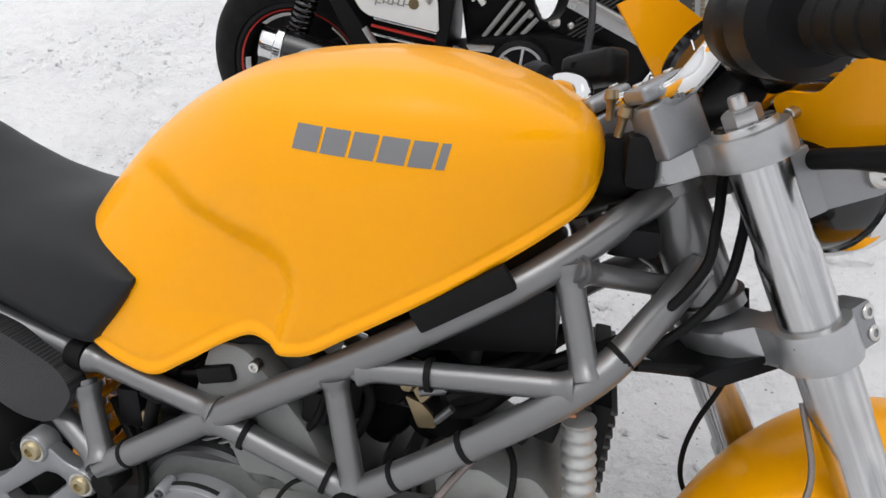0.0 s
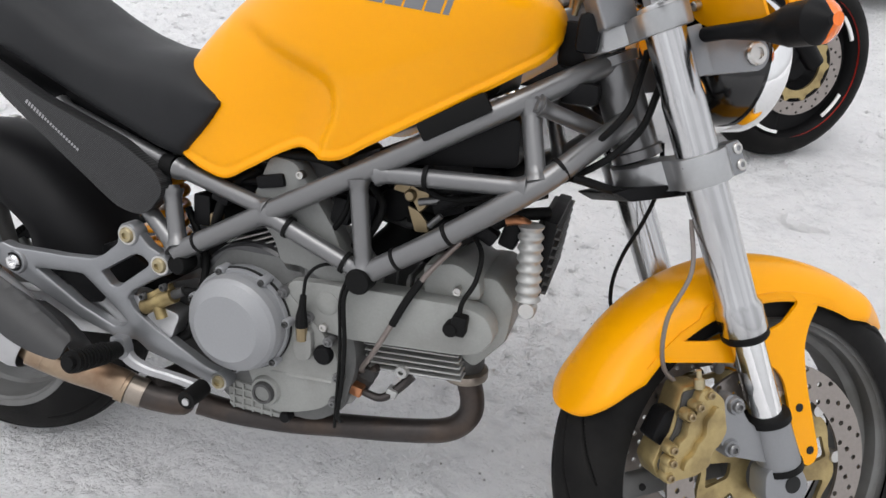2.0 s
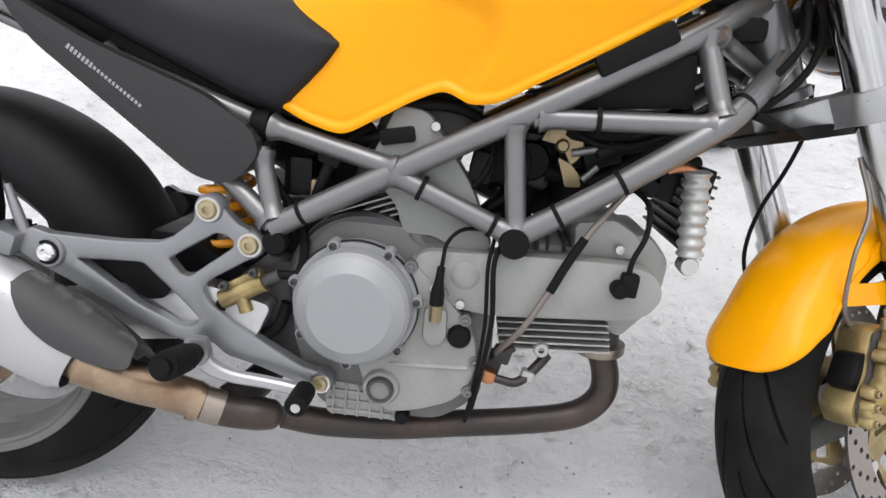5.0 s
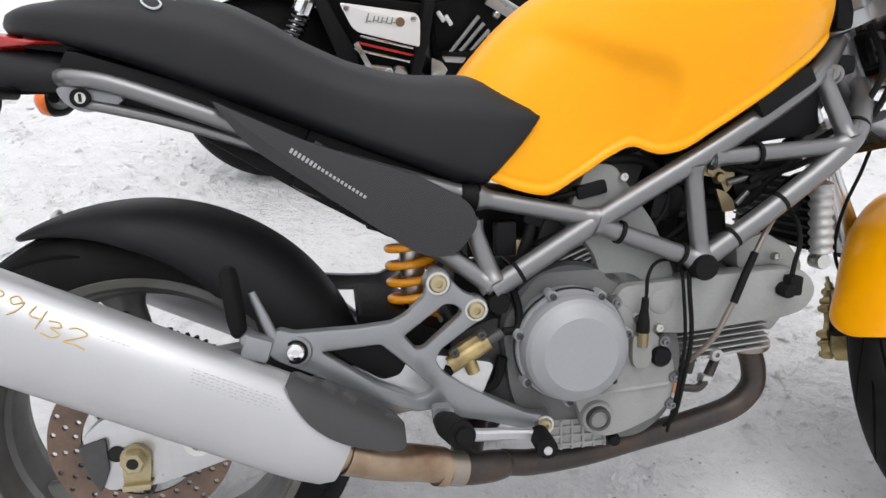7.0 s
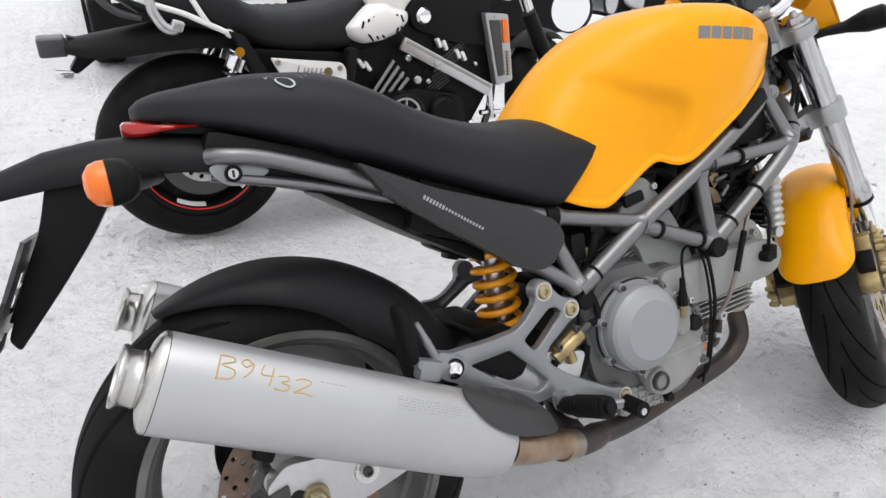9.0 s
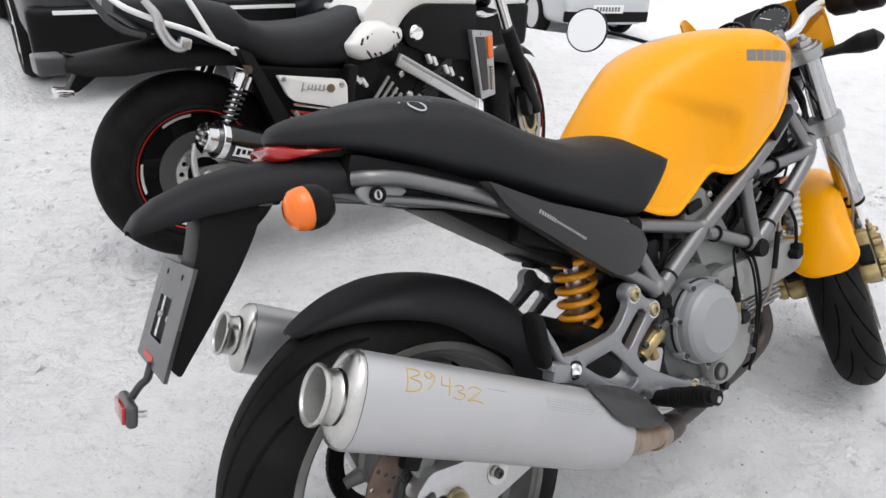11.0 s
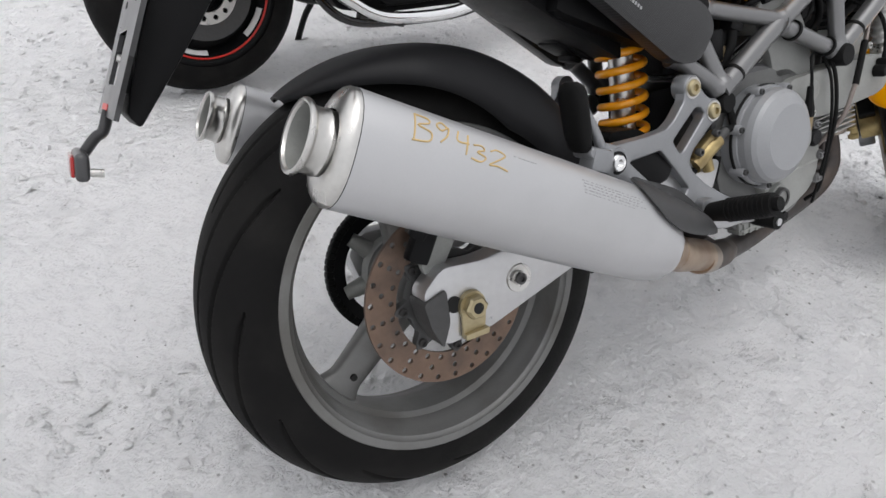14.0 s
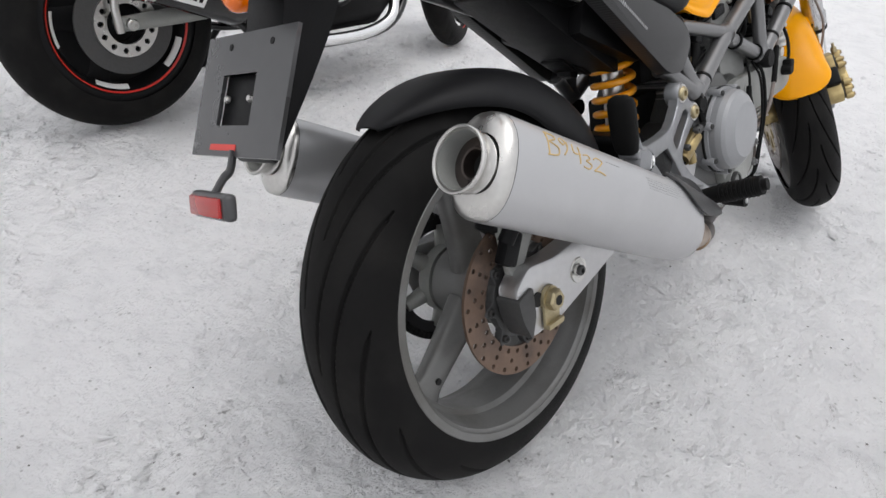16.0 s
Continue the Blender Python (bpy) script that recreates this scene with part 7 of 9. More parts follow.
# handlebar
bm = bmesh.new()
bar_r = [at(*v) for v in ((-0.028, -0.020, 0.084), (-0.032, -0.060, 0.084), (-0.028, -0.086, 0.090), (-0.012, -0.112, 0.108), (-0.016, -0.150, 0.120), (-0.040, -0.200, 0.118), (-0.072, -0.270, 0.112), (-0.118, -0.390, 0.102))]
bar_l = [Vector((v.x, -v.y, v.z)) for v in bar_r]
tube(bm, bar_l[::-1] + bar_r, 0.011, 14, 6)
bar = part("handlebar", bm, CHROME, bike, "bright chrome handlebar", m=S)
for side in (-1, 1):
    pts = bar_r if side < 0 else bar_l
    bm = bmesh.new()
    tube(bm, [pts[6], pts[7]], 0.0175, 16, 1)
    grip = part("grip", bm, RUBBER, bar, "black rubber grip", m=S)
    for k in range(6):
        bm = bmesh.new()
        rev(bm, [(0.0175, -0.002), (0.0185, -0.001), (0.0185, 0.001), (0.0175, 0.002)], axis(pts[6].lerp(pts[7], 0.1 + 0.15 * k), pts[7] - pts[6]), 16, closed=True)
        part("grip_ridge", bm, RUBBER, grip, m=S)
    # switch housing, rounded and clamped round the bar
    bm = bmesh.new()
    d = (pts[6] - pts[4]).normalized()
    rev(bm, [(0.0, -0.056), (0.024, -0.056), (0.034, -0.044), (0.036, -0.008), (0.032, 0.0), (0.036, 0.008), (0.035, 0.042), (0.026, 0.052), (0.0, 0.052)], axis(pts[5] + d * 0.010, d), 28)
    part("switchgear", bm, BLACKPL, bar, "black rounded switch housing", m=S)
    # master cylinder with its lever
    bm = bmesh.new()
    block(bm, (0.036, 0.085, 0.040), Matrix.Translation(pts[4] + FORE * 0.045 + Vector((0, side * -0.008, -0.004))) @ Matrix.Rotation(radians(side * 14), 4, "Z"), 0.012, 3)
    part("lever_perch", bm, BLACKPL, bar, "black lever perch", m=S)
    bm = bmesh.new()
    tube(bm, [pts[4] + FORE * 0.055 + Vector((0, side * 0.02, 0)), pts[5] + FORE * 0.068, pts[6] + FORE * 0.070, pts[7] + FORE * 0.075], [0.009, 0.008, 0.0065, 0.0065], 10, 5, squash=1.3)
    part("lever", bm, BLACKPL, bar, "black hand lever", m=S)
    bm = bmesh.new()
    turn = RAKE.to_track_quat("Z", "Y").to_matrix().to_4x4()
    block(bm, (0.036, 0.050, 0.050), Matrix.Translation(at(-0.030, side * 0.045, 0.056)) @ turn, 0.005, 3)
    riser = part("bar_riser", bm, BRACKET, bar, "silver bar riser", m=S)
    bm = bmesh.new()
    block(bm, (0.034, 0.050, 0.015), Matrix.Translation(at(-0.030, side * 0.045, 0.091)) @ turn, 0.006, 3)
    part("riser_cap", bm, BRACKET, bar, "silver riser cap", m=S)
    for df in (-0.016, 0.016):
        bm = bmesh.new()
        bolt(bm, at(-0.030 + df, side * 0.045, 0.097), RAKE, 0.005, 0.004)
        part("riser_bolt", bm, STEEL, bar, m=S)
# fluid reservoir clamp ahead of the right switch housing
bm = bmesh.new()
block(bm, (0.050, 0.030, 0.016), Matrix.Translation(at(0.060, -0.175, 0.098)) @ Matrix.Rotation(radians(20), 4, "Z"), 0.004)
block(bm, (0.050, 0.030, 0.008), Matrix.Translation(at(0.061, -0.175, 0.114)) @ Matrix.Rotation(radians(20), 4, "Z"), 0.003)
part("reservoir", bm, STEEL, bar, "steel fluid reservoir", m=S)
# instruments
gp = at(0.098, 0.0, 0.085)
gd = (RAKE * 0.85 - FORE * 0.52).normalized()
bm = bmesh.new()
block(bm, (0.07, 0.15, 0.028), Matrix.Translation(gp - gd * 0.022) @ gd.to_track_quat("Z", "Y").to_matrix().to_4x4(), 0.012, 3)
dash = part("dashboard", bm, BLACKPL, bike, "two black round instruments on a bracket", m=S)
for y, r in ((-0.044, 0.043), (0.050, 0.040)):
    bm = bmesh.new()
    rev(bm, [(r - 0.006, 0.012), (r - 0.004, 0.020), (r, 0.019), (r + 0.002, 0.010), (r + 0.001, -0.005), (r * 0.82, -0.034), (0.0, -0.042)], axis(gp + Vector((0, y, 0)), gd), 36)
    part("gauge_case", bm, BLACKGLOSS, dash, m=S)
    bm = bmesh.new()
    rev(bm, [(0.0, 0.0135), (r - 0.004, 0.0135), (r - 0.004, 0.010)], axis(gp + Vector((0, y, 0)), gd), 32)
    part("dial", bm, GLASSDK, dash, m=S)
    for k in range(13):
        a = radians(-120 + 20 * k)
        bm = bmesh.new()
        mm = axis(gp + Vector((0, y, 0)), gd) @ Matrix.Rotation(a, 4, "Z") @ Matrix.Translation((r * 0.74, 0, 0.0142))
        block(bm, (r * 0.12, 0.0012, 0.0006), mm, 0)
        part("dial_mark", bm, PALEMARK, dash, m=S)
    bm = bmesh.new()
    block(bm, (r * 0.62, 0.0016, 0.0008), axis(gp + Vector((0, y, 0)), gd) @ Matrix.Rotation(2.4, 4, "Z") @ Matrix.Translation((r * 0.28, 0, 0.0148)), 0)
    part("dial_needle", bm, WHITE, dash, m=S)
# headlamp on its bracket
HL = at(0.150, 0, -0.062)
hd = (FORE - RAKE * 0.36).normalized()
bm = bmesh.new()
rev(bm, [(0.086, 0.006), (0.087, -0.004), (0.083, -0.030), (0.070, -0.058), (0.045, -0.078), (0.0, -0.088)], axis(HL, hd), 48)
lampb = part("headlamp", bm, BLACKGLOSS, bike, "round black headlamp with chrome rim", m=S)
bm = bmesh.new()
rev(bm, [(0.080, 0.020), (0.088, 0.026), (0.093, 0.020), (0.094, 0.000), (0.090, -0.006), (0.086, -0.006)], axis(HL, hd), 48)
part("headlamp_rim", bm, CHROME, lampb, "chrome headlamp rim", m=S)
bm = bmesh.new()
rev(bm, [(0.0, 0.038), (0.04, 0.034), (0.082, 0.019)], axis(HL, hd), 40)
part("headlamp_glass", bm, CHROME, lampb, m=S)


def plate_fr(bm, pts, y0, y1, bevel=0.0012):
    """A plate of the steering head seen from the side."""
    slab(bm, [(at(f, 0, r).x, at(f, 0, r).z) for f, r in pts], y0, y1, bevel)


for side in (-1, 1):
    bm = bmesh.new()
    plate_fr(bm, rounded([(-0.004, 0.004), (0.046, 0.002), (0.046, -0.060), (0.008, -0.056)], 0.003), min(side * 0.090, side * 0.104), max(side * 0.090, side * 0.104), 0.002)
    hbk = part("headlamp_bracket", bm, BRACKET, lampb, "silver headlamp bracket", m=S)
    bm = bmesh.new()
    end = [(0.114 + 0.021 * math.cos(radians(d)), -0.055 + 0.021 * math.sin(radians(d))) for d in range(75, -106, -15)]
    plate_fr(bm, [(0.042, 0.002), (0.060, -0.010)] + end + [(0.042, -0.060)], min(side * 0.090, side * 0.096), max(side * 0.090, side * 0.096))
    part("bracket_plate", bm, BRACKET, lampb, "silver bracket plate", m=S)
    bm = bmesh.new()
    rev(bm, [(0.0, 0.003), (0.0075, 0.003), (0.0075, 0.006), (0.012, 0.006), (0.0145, 0.003), (0.0145, -0.002)], axis(at(0.114, side * 0.097, -0.055), (0, side, 0)), 24)
    part("bracket_screw", bm, STEEL, lampb, m=S)
    # turn signal: teardrop shell with its lens facing ahead
    line = [at(0.045, side * 0.098, -0.012), at(0.058, side * 0.130, -0.018), at(0.074, side * 0.165, -0.028), at(0.080, side * 0.200, -0.033), at(0.082, side * 0.232, -0.037), at(0.082, side * 0.250, -0.039)]
    bm = bmesh.new()
    tube(bm, line, [0.009, 0.009, 0.0125, 0.0235, 0.0245, 0.005], 20, 8, squash=1.0)
    sig = part("indicator", bm, BLACKPL, lampb, "black teardrop turn signal with an amber lens", m=S)
    bm = bmesh.new()
    tube(bm, [q + FORE * 0.0075 - RAKE * 0.0015 for q in line[2:]], [0.008, 0.0205, 0.0235, 0.007], 20, 8)
    part("lens", bm, AMBER, sig, "amber lens", m=S)
# orange wire behind the bracket
bm = bmesh.new()
tube(bm, [at(0.034, -0.085, -0.058), at(0.036, -0.088, -0.075), at(0.034, -0.086, -0.092), at(0.028, -0.084, -0.075), at(0.028, -0.084, -0.06)], 0.003, 8, 6)
part("lamp_wire", bm, SPRING, lampb, "orange lamp wire loop", m=S)
# little yellow fly screen: a shell wrapped round the front of the instruments, with an ear on each side
bm = bmesh.new()
rings = []
NS, NG = 40, 10
for i in range(NS + 1):
    s = -1 + 2 * i / NS
    a = s * math.pi / 2
    ear = max(0.0, min(1.0, (abs(math.sin(a)) - 0.70) / 0.27))
    ear = ear * ear * (3 - 2 * ear)
    low = max(0.0, min(1.0, (abs(math.sin(a)) - 0.30) / 0.60))
    top, base = 0.095 + 0.078 * ear, 0.045 - 0.088 * low
    rowp, rowi = [], []
    for k in range(NG + 1):
        r = base + (top - base) * k / NG
        wide = 0.157 - 0.10 * max(0.0, r - 0.05) * abs(math.sin(a))
        q = at(0.122 + 0.108 * math.cos(a) ** 0.8 - 0.22 * r * (0.35 + 0.65 * (r > 0)), wide * math.sin(a), r)
        rowp.append(q)
        rowi.append(q + (at(0.07, 0, r) - q).normalized() * 0.004)
    rings.append(rowp + rowi[::-1])
loft(bm, rings)
screen = part("fly_screen", bm, YELLOW, bike, "small yellow fly screen", m=S, sharp=60)
for side in (-1, 1):
    bm = bmesh.new()
    outl = rounded([(0.060, 0.040), (0.078, 0.044), (0.100, 0.034), (0.128, 0.052), (0.150, 0.062), (0.1545, -0.040), (0.125, -0.034), (0.098, -0.014), (0.074, 0.004), (0.062, 0.018)], 0.008)
    back = [bm.verts.new(at(0.064 + 0.40 * max(0.0, y - 0.080), side * y, r)) for y, r in outl]
    fore = [bm.verts.new(at(0.068 + 0.40 * max(0.0, y - 0.080), side * y, r)) for y, r in outl]
    bm.faces.new(back)
    bm.faces.new(fore[::-1])
    for k in range(len(outl)):
        bm.faces.new((back[k - 1], fore[k - 1], fore[k], back[k]))
    bmesh.ops.recalc_face_normals(bm, faces=bm.faces)
    part("screen_wing", bm, YELLOW, screen, "yellow screen mounting wing", m=S)
    bm = bmesh.new()
    bolt(bm, at(0.064, side * 0.078, 0.024), -FORE, 0.006, 0.005)
    part("screen_bolt", bm, STEEL, screen, m=S)
# left mirror
bm = bmesh.new()
mp = Vector((0.925, 0.385, 1.050))
tube(bm, [S @ (bar_l[4] + Vector((0.02, 0.0, 0.02))), S @ (bar_l[4] + Vector((0.045, 0.02, 0.035))), mp + Vector((0.06, -0.04, -0.02)), mp + Vector((0.014, -0.01, -0.01))], 0.005, 10, 6)
rev(bm, [(0.0, 0.004), (0.0525, 0.004), (0.0535, 0.0065), (0.0560, 0.005), (0.0565, 0.0), (0.054, -0.010), (0.03, -0.022), (0.0, -0.026)], axis(mp, (-1, -0.52, 0.03)), 36)
part("mirror", bm, BLACKPL, bar, "round black mirror")
bm = bmesh.new()
rev(bm, [(0.0, 0.0052), (0.0525, 0.0052), (0.0525, 0.002)], axis(mp, (-1, -0.52, 0.03)), 36)
part("mirror_glass", bm, MIRROR, bar)
# cables round the headstock
for i, (pts, r) in enumerate((
    ([(1.125, -0.03, 0.86), (1.12, -0.06, 0.82), (1.11, -0.078, 0.78), (1.06, -0.09, 0.725), (0.96, -0.09, 0.67), (0.88, -0.08, 0.64)], 0.0048),
    ([(1.15, -0.02, 0.84), (1.145, -0.05, 0.81), (1.13, -0.07, 0.76), (1.08, -0.085, 0.71), (0.98, -0.10, 0.66), (0.90, -0.09, 0.635)], 0.0048),
    ([(1.16, -0.02, 0.84), (1.18, -0.03, 0.79), (1.20, -0.04, 0.72), (1.15, -0.06, 0.68), (1.06, -0.11, 0.70)], 0.006),
)):
    cable("control_cable", pts, r, RUBBER, bar, "black control cable")
cable("front_brake_hose", [(1.215, -0.07, 0.66), (1.225, -0.10, 0.60), (1.205, -0.128, 0.54), (1.215, -0.120, 0.47), (1.255, -0.100, 0.435)], 0.0030, BRAID, bike, "grey braided front brake hose")
cable("front_brake_hose", [(1.165, -0.010, 0.745), (1.172, -0.006, 0.690), (1.160, 0.0, 0.632), (1.141, 0.006, 0.578), (1.133, 0.012, 0.530), (1.139, 0.02, 0.485), (1.165, 0.03, 0.440), (1.20, 0.05, 0.41)], 0.0030, RUBBER, bike, "black front brake hose")
for size, spot in (((0.05, 0.06, 0.06), (1.035, 0.0, 0.86)), ((0.05, 0.10, 0.03), (1.05, -0.02, 0.80)), ((0.03, 0.04, 0.05), (1.05, -0.05, 0.875))):
    bm = bmesh.new()
    block(bm, size, pose(*spot), 0.01)
    part("connector_block", bm, BLACKPL, bike, "black wiring connector behind the headstock")
for p, dd in (((1.03, -0.055, 0.905), (0.2, -0.2, 1)), ((1.055, -0.06, 0.915), (0.5, -0.3, 1)), ((1.02, -0.02, 0.915), (0, 0, 1)), ((1.045, 0.02, 0.915), (0, 0, 1))):
    bm = bmesh.new()
    rev(bm, [(0.0, 0.018), (0.006, 0.018), (0.007, 0.010), (0.004, 0.006), (0.004, -0.01)], axis(p, dd), 12)
    part("cable_adjuster", bm, BRASS, bar, "brass cable adjuster")
# side stand
bm = bmesh.new()
tube(bm, [(0.62, 0.10, 0.27), (0.58, 0.20, 0.16), (0.54, 0.285, 0.055)], 0.011, 12, 4)
block(bm, (0.06, 0.03, 0.012), pose(0.535, 0.292, 0.062, LEAN * -1, 0, 0), 0.003)
part("side_stand", bm, BLACKPL, bike, "black side stand")


# ---- the black and white muscle bike behind: same axes, from its own rear axle ----
muscle = thing("motorcycle", "black and white muscle motorcycle with red-striped wheels", "motorcycle", Matrix.Translation((0.03, 1.575, 0)) @ Matrix.Rotation(radians(3.2), 4, "Z") @ Matrix.Rotation(radians(-4), 4, "X"))
VR, VF = Vector((0.055, 0, 0.312)), Vector((1.548, 0, 0.287))
VTOP = Vector((1.27, 0, 0.75))
VS = Matrix.Translation(VTOP) @ Matrix.Rotation(radians(30), 4, Vector((-0.45, 0, 0.89))) @ Matrix.Translation(-VTOP)


def no_groove(th, ph, side):
    k = (th * 34 / (2 * math.pi) + ph * 1.6) % 1.0
    return 0.003 if 0.35 < ph < 0.9 and k < 0.12 else 0.0


# rear wheel
bm = bmesh.new()
rev(bm, [(0.222, 0.072), (0.206, 0.0765), (0.196, 0.068), (0.182, 0.050), (0.178, 0.0), (0.182, -0.050), (0.196, -0.068), (0.206, -0.0765), (0.222, -0.072), (0.20, -0.05), (0.20, 0.05)], axis(VR), 72, closed=True)
vrw = part("rear_wheel", bm, WHEELBLK, muscle, "black wheel with red rim stripe")
bm = bmesh.new()
rev(bm, [(0.0, 0.045), (0.055, 0.045), (0.062, 0.038), (0.062, -0.04), (0.0, -0.045)], axis(VR), 32)
part("hub", bm, WHEELBLK, vrw)
for k in range(5):
    a = 0.5 + 2 * math.pi * k / 5
    part("spoke", spoke_mesh(VR, a, 0.05, 0.186, 0.085, 0.026), WHEELBLK, vrw)
bm = bmesh.new()
rev(bm, [(0.05, 0.010), (0.180, 0.012), (0.180, -0.012), (0.05, -0.010)], axis(VR), 48, closed=True)
part("wheel_web", bm, WHEELBLK, vrw, "black cast wheel web")
part("tyre", tyre_mesh(0.310, 0.079, 0.079, VR, 200, 32, no_groove), TYRE, vrw, "fat black rear tyre")
bm = bmesh.new()
rev(bm, [(0.1945, 0.0690), (0.1985, 0.0728), (0.1985, 0.0690), (0.1945, 0.0650)], axis(VR), 72, closed=True)
part("rim_stripe", bm, REDPAINT, vrw)
for k in range(5):
    a = radians(236) + 2 * math.pi * k / 5
    bm = bmesh.new()
    rev(bm, [(0.176, 0.056), (0.187, 0.0680), (0.187, 0.0630), (0.176, 0.050)], axis(VR), 14, closed=True, a0=a, a1=a + 0.52)
    part("rim_flash", bm, WHITE, vrw, "white reflective rim flash")
bm = bmesh.new()
disc_plate(bm, 0.085, 0.138, 0.006, [0], 36, 0.004, axis(VR + Vector((0, -0.090, 0))))
part("brake_disc", bm, DARKCAST, vrw)
bm = bmesh.new()
disc_plate(bm, 0.055, 0.090, 0.008, [2], 26, 0.0085, axis(VR + Vector((0, -0.096, 0))))
part("disc_carrier", bm, STEEL, vrw, "drilled bright disc carrier")
# front wheel
bm = bmesh.new()
rev(bm, [(0.235, 0.045), (0.228, 0.047), (0.220, 0.036), (0.210, 0.02), (0.208, 0.0), (0.210, -0.02), (0.220, -0.036), (0.228, -0.047), (0.235, -0.045), (0.225, -0.02), (0.225, 0.02)], axis(VF), 72, closed=True)
vfw = part("front_wheel", bm, WHEELBLK, muscle, "black wheel with red rim stripe", m=VS)
bm = bmesh.new()
rev(bm, [(0.0, 0.04), (0.04, 0.04), (0.045, 0.03), (0.045, -0.03), (0.0, -0.04)], axis(VF), 28)
part("hub", bm, WHEELBLK, vfw, m=VS)
for k in range(5):
    a = 0.9 + 2 * math.pi * k / 5
    part("spoke", spoke_mesh(VF, a, 0.035, 0.212, 0.040, 0.016), WHEELBLK, vfw, m=VS)
bm = bmesh.new()
rev(bm, [(0.04, 0.008), (0.210, 0.010), (0.210, -0.010), (0.04, -0.008)], axis(VF), 48, closed=True)
part("wheel_web", bm, WHEELBLK, vfw, "black cast wheel web", m=VS)
part("tyre", tyre_mesh(0.291, 0.058, 0.056, VF, 200, 28, no_groove), TYRE, vfw, "black front tyre", m=VS)
bm = bmesh.new()
rev(bm, [(0.2275, 0.0485), (0.231, 0.0487), (0.231, 0.0465), (0.2275, 0.0463)], axis(VF), 72, closed=True)
part("rim_stripe", bm, REDPAINT, vfw, m=VS)
for k in range(5):
    a = radians(238) + 2 * math.pi * k / 5
    bm = bmesh.new()
    rev(bm, [(0.203, 0.046), (0.213, 0.047), (0.213, 0.042), (0.203, 0.041)], axis(VF), 12, closed=True, a0=a, a1=a + 0.42)
    part("rim_flash", bm, WHITE, vfw, "white reflective rim flash", m=VS)
for s in (-1, 1):
    bm = bmesh.new()
    disc_plate(bm, 0.108, 0.149, 0.005, [3, 3, 3], 45, 0.0042, axis(VF + Vector((0, s * 0.062, 0))))
    part("brake_disc", bm, DISC, vfw, "drilled brake disc", m=VS)
    bm = bmesh.new()
    c = VF + Vector((0, s * 0.060, 0))
    outl = [(c.x + r * math.cos(a), c.z + r * math.sin(a)) for a, r in ((2 * math.pi * k / 100, 0.096 + 0.014 * max(0.0, math.cos(2 * math.pi * k / 10)) ** 2) for k in range(100))]
    holed(bm, outl, [[(c.x + 0.072 * math.cos(2 * math.pi * k / 36), c.z + 0.072 * math.sin(2 * math.pi * k / 36)) for k in range(36)]], c.y - 0.004, c.y + 0.004)
    part("disc_carrier", bm, GOLD, vfw, "gold disc carrier", m=VS)
# swingarm and final drive
bm = bmesh.new()
tube(bm, [(0.02, -0.105, 0.315), (0.20, -0.125, 0.322), (0.46, -0.12, 0.33)], [0.020, 0.024, 0.026], 14, 3)
tube(bm, [(0.02, 0.105, 0.315), (0.46, 0.12, 0.33)], 0.03, 14, 1)
vsw = part("swingarm", bm, CAST, muscle, "silver swingarm")
bm = bmesh.new()
bolt(bm, (0.055, -0.128, 0.316), r=0.016, h=0.012)
tube(bm, [(0.02, -0.13, 0.30), (0.015, -0.135, 0.37), (0.03, -0.13, 0.42)], 0.011, 10, 3)
part("torque_link", bm, STEEL, vsw)
# short race silencer
for s in (-1, 1):
    d = Vector((0.20, s * -0.02, -0.075)).normalized()
    base = Vector((0.06, s * 0.225, 0.450))
    bm = bmesh.new()
    rev(bm, [(0.0, 0.0), (0.054, 0.0), (0.057, 0.006), (0.057, 0.30), (0.045, 0.34), (0.03, 0.36), (0.0, 0.36)], axis(base, d), 32)
    sil = part("silencer", bm, BLACKGLOSS, muscle, "short black silencer with chrome tip")
    bm = bmesh.new()
    rev(bm, [(0.042, 0.0), (0.042, -0.034), (0.044, -0.040), (0.040, -0.041), (0.036, 0.006)], axis(base, d), 32)
    rev(bm, [(0.0575, 0.002), (0.0595, 0.004), (0.0595, 0.022), (0.0575, 0.024)], axis(base, d), 32)
    part("chrome_tip", bm, CHROME, sil)
    # white label strip on the outer flank with dark bars
    def flank(f, h, off):
        side_v = Vector((0, s, 0))
        up_v = d.cross(side_v) * (-s)
        ang = h / 0.057
        return base + d * f + (side_v * math.cos(ang) + up_v * math.sin(ang)) * (0.057 + off)

    def patch(f0, f1, h0, h1, off):
        bm = bmesh.new()
        rows = [[bm.verts.new(flank(f0 + (f1 - f0) * i / 4, h0 + (h1 - h0) * j / 4, off)) for i in range(5)] for j in range(5)]
        for a, b in zip(rows, rows[1:]):
            for i in range(4):
                bm.faces.new((a[i], a[i + 1], b[i + 1], b[i]))
        return bm

    part("silencer_label", patch(0.045, 0.165, 0.000, 0.034, 0.0008), WHITE, sil, "white label strip with dark bars")
    for k in range(6):
        part("label_bar", patch(0.052 + 0.018 * k, 0.064 + 0.018 * k, 0.006, 0.027 if k == 0 else 0.021, 0.0016), BLACKPL, sil)
bm = bmesh.new()
tube(bm, [(0.36, -0.20, 0.35), (0.46, -0.20, 0.27), (0.60, -0.20, 0.20), (0.85, -0.20, 0.185), (1.00, -0.19, 0.22), (1.05, -0.16, 0.30)], 0.020, 14, 6)
part("exhaust_pipe", bm, CHROME, muscle, "chromed exhaust pipe")
